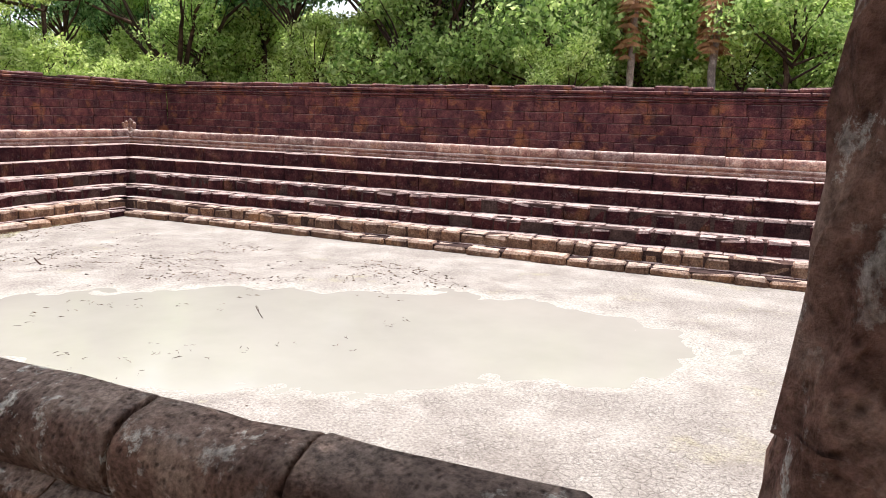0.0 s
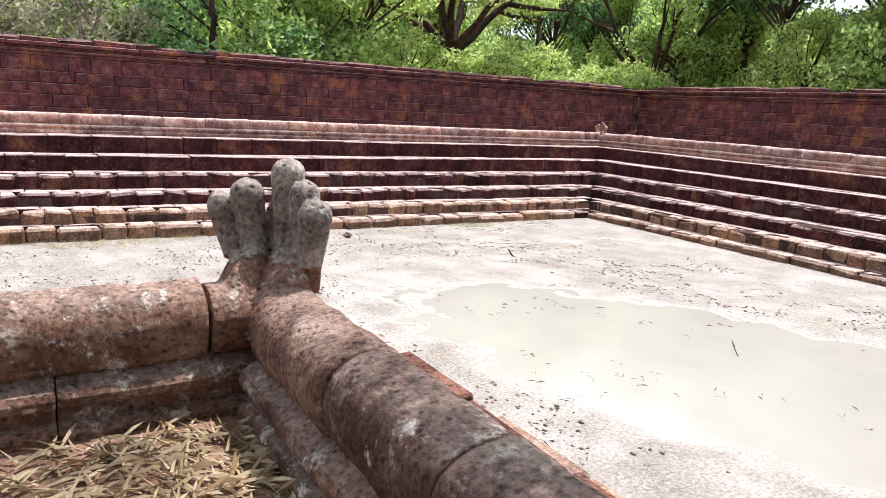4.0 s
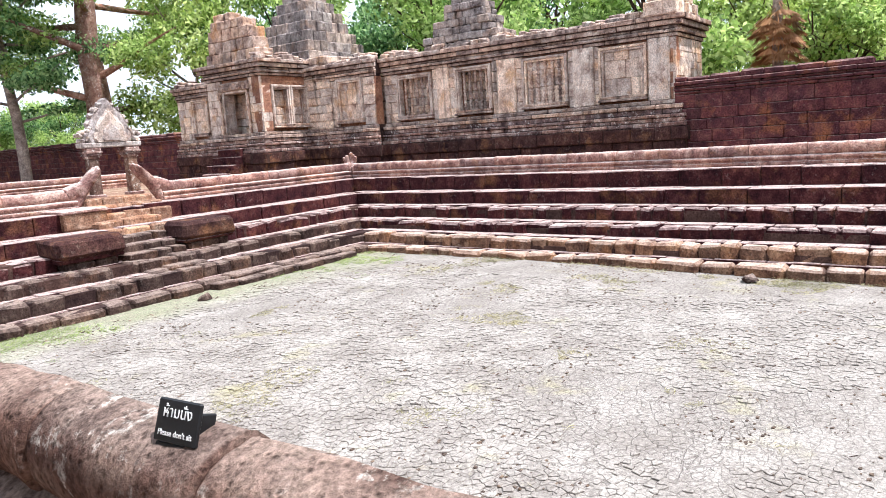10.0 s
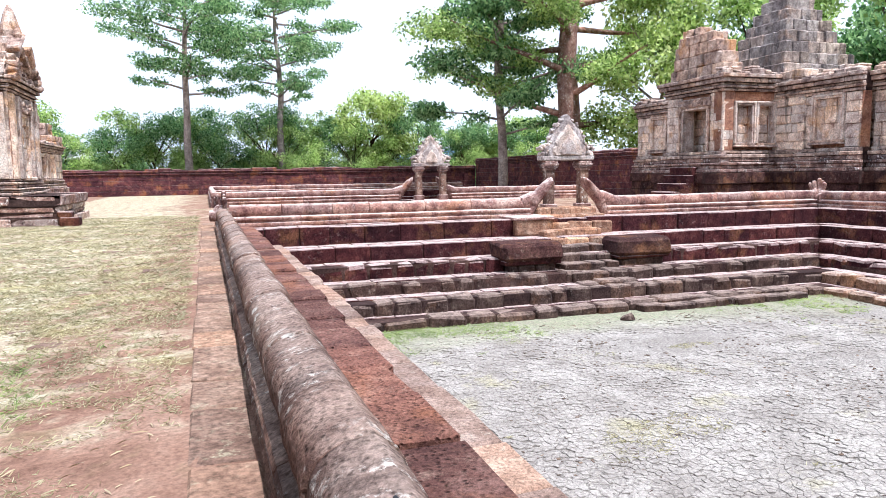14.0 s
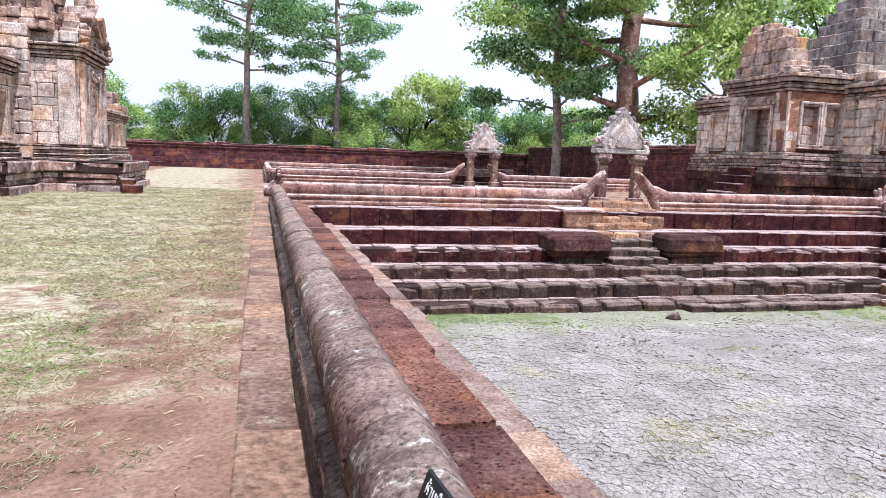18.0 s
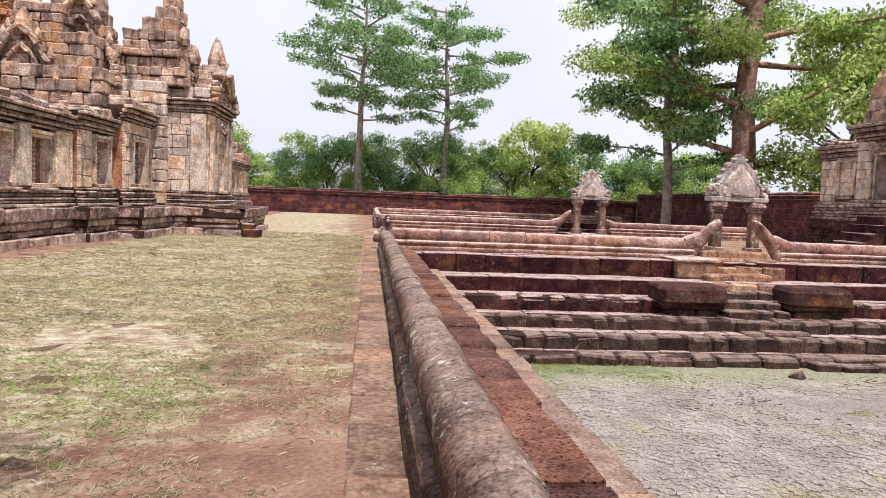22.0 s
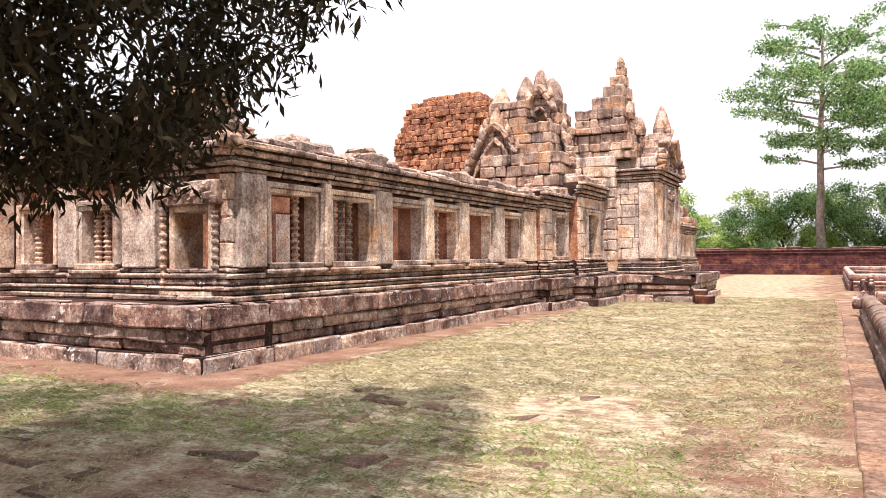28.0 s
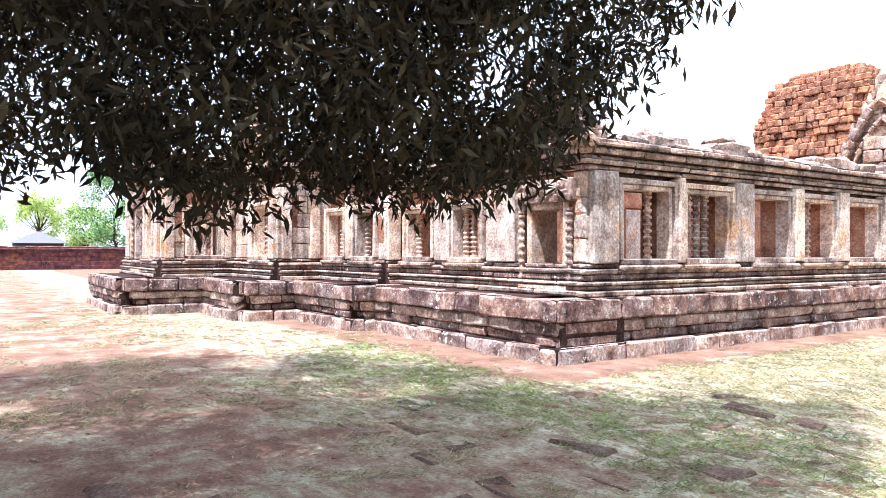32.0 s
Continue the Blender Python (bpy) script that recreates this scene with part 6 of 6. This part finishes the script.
palm((1.3, -34), 8.0, "fan palm with a hanging skirt of dead fronds", 4, 2.7)
palm((-2.4, -34), 8.1, "fan palm with a hanging skirt of dead fronds", 5, 2.7)
tree((3.9, -31.5), 5.0, 2.7, "bushy", LEAF_BRIGHT, BARK_DARK, "dense rounded pale green shrub", 10, 14000, 0.16, 0.12, 0.1)
# slender dark-stemmed trees standing among the woods
stem = tree((40, -39), 13.5, 3.0, "bushy", LEAF_DEEP, BARK_DARK, "slender dark-stemmed tree with a high crown", 91, 7000, 0.28, 0.2, 0.55)
for x, y in ((37, -36), (22, -35.5), (13.1, -36), (14.4, -37), (9.2, -36), (34, -40), (18, -39), (26, -38), (6.5, -37), (38, -22), (35, -30)):
    c = copy_thing(stem, pose(x, y, 0, 0, 0, r2.uniform(0, 360)))
    c.scale = (r2.uniform(0.85, 1.15),) * 3
# trees behind the outer gate
for i, (x, y, h) in enumerate(((31, 13, 11), (34, 19, 13), (31, 24, 12), (35, 30, 14), (31, 36, 12), (33, 42, 13))):
    tree((x, y), h, 4.6, "bushy", LEAF_DEEP if i % 2 else LEAF_MID, BARK_DARK, "dense dark green tree behind the gate", 50 + i, 12000, 0.34, 0.25, 0.2)
# tall trees beyond the north wall
tree((-1.5, 66), 20.5, 6.2, "tiered", LEAF_DEEP, BARK_PALE, "tall slender tree with layered branches", 11, 26000, 0.24, 0.36, 0.42)
tree((6.4, 68), 20.0, 6.0, "tiered", LEAF_DEEP, BARK_PALE, "tall slender tree with layered branches", 12, 24000, 0.24, 0.36, 0.4)
tree((24.2, 47), 27.0, 11.5, "tiered", LEAF_MID, BARK, "huge old tree with a fluted pale trunk", 13, 80000, 0.27, 0.9, 0.17)
tree((20.3, 50), 21.0, 7.5, "tiered", LEAF_DEEP, BARK_PALE, "tall leafy tree beside the old giant", 14, 32000, 0.3, 0.36, 0.2)
tree((29.5, 44), 14.0, 5.5, "bushy", LEAF_BRIGHT, BARK_PALE, "bright green climber-hung tree", 15, 16000, 0.34, 0.3, 0.05)
for i in range(56):
    x = -30 + 1.2 * i + r2.uniform(-1, 1)
    q = protos[(1, 2, 4, 1, 2)[i % 5]]
    c = copy_thing(q, pose(x, 67 + r2.uniform(0, 7), -1.3, 0, 0, r2.uniform(0, 360)))
    c.scale = (r2.uniform(0.55, 0.82),) * 3
tree((15, 69), 9.6, 3.9, "bushy", LEAF_BRIGHT, BARK_DARK, "rounded bright green tree", 16, 15000, 0.3, 0.2, 0.1)
for i, (x, y) in enumerate(((-66, 40), (-80, 46), (-86, 36), (-76, 30), (-104, 2), (-100, 9), (-79, 14.5), (-82, 19), (-77, 23), (-104, -5), (-75, 27), (-98, 14))):
    c = copy_thing(protos[(1, 0, 2, 4)[i % 4]], pose(x, y, 0, 0, 0, 70 * i))
for q in protos:
    q.location = (r2.uniform(46, 52), r2.uniform(-50, 10), 0)

# the shade tree by the balustrade
rs = random.Random(12)
shade = thing("shade_tree", "dark mango tree with a lichened trunk and low hanging leaves", "tree", at=(0, 0, 0))
tp = Pile()
limb(tp, (-4.79, 0.66, -0.2), (-4.80, 0.585, 0.42), 0.36, 0.24, 30, 6, 0.006)
limb(tp, (-4.80, 0.585, 0.40), (-4.82, 0.555, 1.1), 0.243, 0.2, 30, 8, 0.004)
limb(tp, (-4.82, 0.555, 1.08), (-4.86, 0.53, 2.6), 0.201, 0.16, 30, 14, 0.003)
for e in ((-6.5, 3.2, 4.0), (-4.6, 4.2, 4.3), (-2.2, 2.0, 4.6), (-6.8, 0.2, 4.2), (-2.6, -1.0, 4.6)):
    limb(tp, (-4.86, 0.53, 2.5), e, 0.11, 0.045, 9, 4, 0.12)
    for k in range(4):
        f = (e[0] + rs.uniform(-1.4, 1.4), e[1] + rs.uniform(-1.4, 1.4), e[2] + rs.uniform(-0.6, 0.9))
        limb(tp, e, f, 0.045, 0.012, 6, 3, 0.15)
tp.out("trunk", BARK, shade, smooth=True)
cl = []
for i in range(420):
    a, q = rs.uniform(0, 2 * math.pi), math.sqrt(rs.random())
    x, y = -6.1 + 5.1 * q * math.cos(a), 1.2 + 4.5 * q * math.sin(a)
    cl.append((x, y, 5.0 + rs.uniform(-0.9, 1.8) - 0.4 * q, rs.uniform(0.5, 0.85)))
# clumps out of view, added overhead so their shade falls on the southern rail
for i in range(60):
    cl.append((-2.9 + rs.uniform(-1.6, 1.7), -1.7 + rs.uniform(-1.3, 1.2), 5.3 + rs.uniform(-0.4, 0.8), rs.uniform(0.5, 0.8)))
# a few more unseen clumps, added to dapple the corner rail
for i in range(11):
    cl.append((rs.uniform(-1.1, 1.2), rs.uniform(-2.7, -0.5), 5.4 + rs.uniform(-0.3, 0.9), rs.uniform(0.3, 0.5)))
for i in range(640):
    a = rs.uniform(29, 108)
    d = rs.uniform(3.4, 6.4)
    x, y = -0.75 - d * math.sin(radians(a)), 2.1 + d * math.cos(radians(a))
    if math.hypot(x + 4.5, y - 1.5) < 1.0:
        continue
    rise = max(0.0, 50 - a) / 18
    lo = 1.58 + d * (0.065 + 0.33 * rise + 0.02 * math.sin(a * 0.4) + 0.015 * math.sin(a * 1.1 + 2))
    cl.append((x, y, lo + 0.25 + 2.6 * rs.random() ** 1.3, rs.uniform(0.22, 0.42)))
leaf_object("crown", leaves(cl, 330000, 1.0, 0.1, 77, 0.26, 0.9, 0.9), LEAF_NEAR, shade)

# ---- small things ----
# warning sign standing on the rail
def bar_text(body, size, at, parent, name):
    cu = bpy.data.curves.new(name, "FONT")
    cu.body, cu.size, cu.align_x, cu.align_y = body, size, "CENTER", "CENTER"
    cu.extrude = 0.0008
    tmp = new(name, cu)
    dg = bpy.context.evaluated_depsgraph_get()
    me = bpy.data.meshes.new_from_object(tmp.evaluated_get(dg))
    bpy.data.objects.remove(tmp)
    me.materials.clear()
    me.materials.append(WHITE)
    ob = place(name, me, parent, at)
    ob.rotation_euler = (radians(90), 0, 0)
    return ob


WHITE = flat_mat("white lettering", (0.8, 0.8, 0.78), 0.6)
BLACK = flat_mat("black sign board", (0.012, 0.012, 0.013), 0.45)
sign = thing("warning_sign", "small black sign board with white Thai and English lettering", "sign", at=(-0.075, 3.40, 0.60))
sign.rotation_euler = (radians(-20), 0, radians(-85))
p = Pile()
p.block((0, 0, 0.07), (0.17, 0.012, 0.115), 0.003, 0.0)
board = p.out("board", BLACK, sign)
p = Pile()
p.block((0.03, 0.05, 0.045), (0.012, 0.1, 0.1), 0.003, 0.0)
p.block((0.0, 0.05, 0.004), (0.16, 0.1, 0.012), 0.003, 0.0)
p.out("stand", BLACK, sign)
bar_text("\u0e2b\u0e49\u0e32\u0e21\u0e19\u0e31\u0e48\u0e07", 0.043, (0, -0.0075, 0.092), board, "thai_text")
bar_text("Please don't sit", 0.0225, (0, -0.0075, 0.036), board, "english_text")

CLOD = stone_mat("dark dried clod", (0.16, 0.125, 0.1), (0.26, 0.22, 0.18), (0.07, 0.05, 0.04), 0.4, bumpy=0.8)
POND_WEED = leaf_mat("pond weed", (0.14, 0.2, 0.06), (0.24, 0.33, 0.11), (0.4, 0.45, 0.2), 0.3)
# paving strip beside the rail
strip = Pile()
strip.box(-0.57, -0.1, 2.6, PY1 + 2, -0.1, 0.085)
paving = tagged(strip.out("paving", GROUND), "narrow strip of sunken laterite pavers beside the rail", "paving", kind="structure")
y = 2.6
while y < PY1 + 1.5:
    w = rng.uniform(0.5, 0.95)
    place("paver", mesh_of("paver", block_verts(0.35, w - 0.02, 0.14, 0.018, 0.01), CH_FACES, PAVER), paving, (-0.39 + rng.uniform(-0.012, 0.012), y + w / 2, 0.04 + rng.uniform(-0.012, 0.008)))
    y += w
# sunken pavers of the court, half lost under soil and grass
rest, near_stones = Pile(), []
y = 2.4
while y < 25:
    d = rng.uniform(0.3, 0.44)
    x = -0.72
    while x > (-7.9 if y > 8.6 else -15):
        w = rng.uniform(0.38, 0.72)
        here = noise2(x, y, 0.45, 31) + 0.4 * rng.uniform(-1, 1)
        if here > -0.2 and not (x > -1.9 and y < 6):
            cz = ground_z(x - w / 2, y + d / 2) - 0.066 + rng.uniform(-0.014, 0.006)
            c, dims = (x - w / 2, y + d / 2, cz), (w - 0.08, d - 0.08, 0.12)
            if y < 9 and x > -7 and len(near_stones) < 290:
                near_stones.append((c, dims))
            else:
                rest.block((c[0], c[1], c[2] - 0.012), dims, 0.05, 0.03)
        x -= w
    y += d
court = tagged(rest.out("court_paving", COURT_PAVER), "worn laterite paving sunk in the lawn", "paving", kind="structure")
for c, dims in near_stones:
    place("paver", mesh_of("paver", block_verts(*dims, 0.055, 0.035), CH_FACES, COURT_PAVER), court, c, rng.uniform(-0.03, 0.03))


def blades(name, n, area, size, mat, label, cat, seed, lift=0.0, tuft=7, flatness=0.6, where=None):
    """Tufts of thin blades scattered in an area (x0, x1, y0, y1)."""
    g = random.Random(seed)
    vs = []
    while len(vs) < n * 4:
        x, y = g.uniform(*area[:2]), g.uniform(*area[2:])
        if where and not where(x, y, g):
            continue
        h0 = bed_z(y) + 0.012 if lift is None else ground_z(x, y) + lift if lift > -0.5 else bed_z(y)
        for k in range(tuft):
            a, s = g.uniform(0, 6.283), size * g.uniform(0.5, 1.3)
            d = Vector((math.cos(a), math.sin(a), flatness * g.uniform(0.1, 1.8))).normalized()
            sd = Vector((-math.sin(a), math.cos(a), 0)) * size * 0.05
            b = Vector((x + g.uniform(-0.06, 0.06), y + g.uniform(-0.06, 0.06), h0))
            vs += [tuple(b - sd), tuple(b + sd), tuple(b + d * s * 0.6 + sd * 0.7), tuple(b + d * s + Vector((0, 0, -0.15 * s)))]
    ob = leaf_object(name, np.array(vs), mat, None)
    return tagged(ob, label, cat, kind="stuff")


def lawn(x, y, g):
    if x > -0.65 or (x < -7.3 + 0.4 * noise2(x, y, 0.9, 71) and y > 8.0):
        return False
    return noise2(x, y, 0.5, 9) + 0.5 * noise2(x, y, 2.0, 3) > -0.2 - 0.35 * (y > 6) + (0.35 if y < 5 else 0.0)


blades("lawn_grass", 95000, (-9, -0.6, 1.0, 14), 0.05, GRASS_BLADE, "sparse dry lawn grass", "grass", 1, 0.0, 8, 0.5, lawn)
blades("lawn_grass", 85000, (-14, -0.6, 9, 30), 0.075, GRASS_BLADE, "sparse dry lawn grass", "grass", 2, 0.0, 8, 0.5, lawn)
blades("lawn_grass", 26000, (-24, -8, -1, 9), 0.075, GRASS_BLADE, "sparse dry lawn grass", "grass", 3, 0.0, 8, 0.5, lambda x, y, g: y < 8.5 - 0.35 * max(0, -x - 13) and noise2(x, y, 0.5, 9) > -0.15)
blades("green_grass", 17000, (-12, -1.2, 5.6, 9.2), 0.06, POND_WEED, "fresh green grass in the moist half shade", "grass", 11, 0.0, 8, 0.6, lambda x, y, g: lawn(x, y, g) and abs(y - 7.2 + 0.6 * noise2(x, y, 0.4, 61)) < 1.5 * g.random() + 0.2 and noise2(x, y, 1.1, 62) > -0.2)
blades("pond_grass", 9000, (1.5, 15.2, 13.0, 16.6), 0.07, POND_WEED, "fresh green weeds along the pond steps", "grass", 4, bed_z(15), 6, 0.7, lambda x, y, g: noise2(x, y, 0.7, 2) + 0.6 * noise2(x, y, 3.0, 5) + (y - 14.8) * 0.25 > 0.1 + 0.25 * g.random() and not 6.2 < x < 10.6)
blades("pond_grass", 7000, (1.3, 5.2, 12.0, 16.4), 0.06, POND_WEED, "fresh green weeds at the damp corner of the mud", "grass", 14, bed_z(15), 6, 0.7, lambda x, y, g: noise2(x, y, 1.3, 22) + (y - 14.6) * 0.35 - (x - 3.0) * 0.12 > 0.3 * g.random())
blades("pond_grass", 9000, (1.5, 14.5, 3, 13), 0.07, GRASS_BLADE, "scattered brown weed patches on the mud", "grass", 5, bed_z(8), 6, 0.5, lambda x, y, g: noise2(x, y, 0.8, 12) + 0.4 * noise2(x, y, 2.6, 13) > 0.42)
blades("pond_grass", 9000, (13.2, 15.0, -13.8, 16), 0.08, GRASS_BLADE, "dry weeds at the foot of the steps", "grass", 6, None, 6, 0.6, lambda x, y, g: noise2(x, y, 0.6, 6) + (x - 14.4) * 0.6 > 0.0)
blades("leaf_litter", 1600, (-2.6, -0.3, 0.25, 1.6), 0.13, STRAW, "drift of curled dry leaves in the rail's corner", "leaf litter", 7, 0.015, 3, 0.35, lambda x, y, g: math.hypot(x + 0.7, y - 0.5) < g.random() * 1.6)
blades("leaf_litter", 2200, (-8, -0.7, 1, 8), 0.07, STRAW, "scattered fallen leaves on the soil", "leaf litter", 8, 0.012, 1, 0.15)
blades("twigs", 900, (0.8, 12, -13, 9), 0.11, BARK_DARK, "dark twigs and leaf scraps on the mud", "debris", 9, None, 2, 0.12, lambda x, y, g: noise2(x, y, 0.5, 15) > 0.0)

# dark clods and pebbles strewn over the mud
g = random.Random(44)
clods = Pile()
n = 0
while n < 6500:
    x, y = g.uniform(0.9, 15), g.uniform(-13.5, 15.5)
    if noise2(x, y, 0.45, 51) + 0.5 * noise2(x, y, 1.6, 52) < 0.02 or water_low(x, y) < 1.02:
        continue
    s = g.uniform(0.014, 0.04)
    clods.block((x, y, bed_z(y) + s * 0.12), (s * g.uniform(0.8, 1.8), s, s * 0.5), s * 0.2, s * 0.12)
    n += 1
tagged(clods.out("pebbles", CLOD), "dark clods and pebbles strewn over the mud", "pebbles", kind="stuff")

# plates of dried mud, parted by open cracks
def mud_plates(x0, x1, y0, y1, size, seed):
    g = random.Random(seed)
    nx, ny = round((x1 - x0) / size), round((y1 - y0) / size)
    pts = {(i, j): (x0 + (i + 0.5 + g.uniform(-0.42, 0.42)) * size, y0 + (j + 0.5 + g.uniform(-0.42, 0.42)) * size) for i in range(-2, nx + 2) for j in range(-2, ny + 2)}
    p = Pile()
    for i in range(nx):
        for j in range(ny):
            cx, cy = pts[i, j]
            open_ground = noise2(cx, cy, 0.35, 81) + 0.35 * noise2(cx, cy, 1.3, 82) + 0.09 * min(cy - 3.0, 3.0)
            if open_ground < -0.12 + 0.1 * g.random() or water_low(cx, cy) < 1.12 or g.random() < 0.3:
                continue
            poly = [(cx - size, cy - size), (cx + size, cy - size), (cx + size, cy + size), (cx - size, cy + size)]
            gap = g.uniform(0.002, 0.009)
            for di in (-2, -1, 0, 1, 2):
                for dj in (-2, -1, 0, 1, 2):
                    if di or dj:
                        qx, qy = pts[i + di, j + dj]
                        dx, dy = qx - cx, qy - cy
                        ln = math.hypot(dx, dy)
                        dx, dy, lim = dx / ln, dy / ln, ln / 2 - gap / 2
                        side = [(x - cx) * dx + (y - cy) * dy - lim for x, y in poly]
                        cut = []
                        for k in range(len(poly)):
                            a, b, sa, sb = poly[k - 1], poly[k], side[k - 1], side[k]
                            if (sa < 0) != (sb < 0):
                                t = sa / (sa - sb)
                                cut.append((a[0] + (b[0] - a[0]) * t, a[1] + (b[1] - a[1]) * t))
                            if sb < 0:
                                cut.append(b)
                        poly = cut
                        if len(poly) < 3:
                            break
                if len(poly) < 3:
                    break
            if len(poly) < 3:
                continue
            z, tx, ty, n = bed_z(cy) + g.uniform(0.008, 0.017), g.uniform(-0.05, 0.05), g.uniform(-0.05, 0.05), len(poly)
            top = [(x, y, z + (x - cx) * tx + (y - cy) * ty - 0.004) for x, y in poly]
            inner = [(cx + (x - cx) * 0.86, cy + (y - cy) * 0.86, z + (x - cx) * tx + (y - cy) * ty) for x, y in poly]
            low = [(x, y, bed_z(cy) - 0.03) for x, y in poly]
            p.raw(inner + top + low, [tuple(range(n))] + [(n + k, n + (k + 1) % n, (k + 1) % n, k) for k in range(n)] + [(2 * n + k, 2 * n + (k + 1) % n, n + (k + 1) % n, n + k) for k in range(n)])
    tagged(p.out("mud_plates", MUD_PLATE), "plates of dried grey mud parted by cracks", "mud", kind="stuff")


mud_plates(2.0, 13.0, 1.5, 15.0, 0.09, 5)

# loose stones
for x, y, s in ((8.3, 15.3, 0.24), (13.6, -6.2, 0.2), (14.2, 5.1, 0.25)):
    me = mesh_of("loose_stone", block_verts(s * 1.2, s, s * 0.6, 0.05, 0.04), CH_FACES, LATERITE_GREY)
    tagged(place("loose_stone", me, None, (x, y, bed_z(y) + s * 0.24), 0.4), "loose laterite block lying on the mud", "stone", "loose stones")

# a dead branch in the puddle
DEEP = bed_z(-8)
tw = Pile()
limb(tw, (3.3, -8.2, DEEP - 0.1), (3.45, -8.15, DEEP + 0.16), 0.01, 0.005, 5, 3, 0.2)
limb(tw, (3.4, -8.17, DEEP + 0.08), (3.55, -8.3, DEEP + 0.12), 0.008, 0.004, 5, 2, 0.2)
tagged(tw.out("dead_branch", BARK_DARK), "thin dead branch standing in the puddle", "branch")
tw = Pile()
limb(tw, (10.25, -9.1, DEEP - 0.05), (10.4, -9.0, DEEP + 0.16), 0.03, 0.015, 6, 2, 0.1)
tagged(tw.out("driftwood", BARK_DARK), "short dark stick poking out of the mud", "branch")

# utility poles and roofs outside the walls
for x, y, h in ((31.5, -26.0, 9.5), (-74, 2.5, 9)):
    q = Pile()
    limb(q, (x, y, -0.2), (x, y, h), 0.13, 0.1, 8, 2, 0.0)
    if x < 0:
        q.block((x, y, h - 0.8), (0.1, 1.6, 0.1), 0.01, 0)
    tagged(q.out("pole", BARK_DARK), "dark utility pole beyond the wall", "pole", "poles")


def house(cx, cy, wx, wy, hw, hr, wall_c, roof_c, label):
    t = thing("house", label, "house", "village houses", at=(cx, cy, 0))
    q = Pile()
    q.box(-wx / 2, wx / 2, -wy / 2, wy / 2, 0, hw)
    q.out("wall", wall_c, t)
    q = Pile()
    e = 0.5
    q.raw([(-wx / 2 - e, -wy / 2 - e, hw - 0.1), (wx / 2 + e, -wy / 2 - e, hw - 0.1), (wx / 2 + e, wy / 2 + e, hw - 0.1), (-wx / 2 - e, wy / 2 + e, hw - 0.1), (-wx / 4, 0, hw + hr), (wx / 4, 0, hw + hr)],
          [(0, 1, 5, 4), (1, 2, 5), (2, 3, 4, 5), (3, 0, 4), (0, 3, 2, 1)])
    q.out("roof", roof_c, t)
    for k in range(4):
        q = Pile()
        q.box(wx / 2, wx / 2 + 0.04, -wy / 2 + wy * (k + 0.2) / 4, -wy / 2 + wy * (k + 0.8) / 4, hw * 0.45, hw * 0.8)
        q.out("window", WHITE, t)
    for k in range(4):
        q = Pile()
        q.box(-wx / 2 + wx * (k + 0.2) / 4, -wx / 2 + wx * (k + 0.8) / 4, -wy / 2 - 0.04, -wy / 2, hw * 0.45, hw * 0.8)
        q.out("window", WHITE, t)


house(-90, 8.2, 5, 4.6, 2.6, 1.2, flat_mat("dark timber wall", (0.06, 0.05, 0.05)), flat_mat("grey roof sheet", (0.16, 0.16, 0.17), 0.5), "dark timber village house with a low grey roof")
house(-13, 74, 6, 6, 3.2, 1.3, flat_mat("pale wall", (0.5, 0.48, 0.45)), flat_mat("pale roof sheet", (0.5, 0.5, 0.5), 0.5), "pale village house behind the wall")
house(24, 84, 12, 6, 3.0, 1.6, flat_mat("blue wall", (0.25, 0.35, 0.5)), flat_mat("blue roof sheet", (0.16, 0.28, 0.5), 0.5), "long village building with a blue roof")
house(8, 82, 8, 6, 2.6, 1.4, flat_mat("cream wall", (0.5, 0.46, 0.4)), flat_mat("rust roof sheet", (0.3, 0.2, 0.16), 0.5), "low village house with a rusty roof")
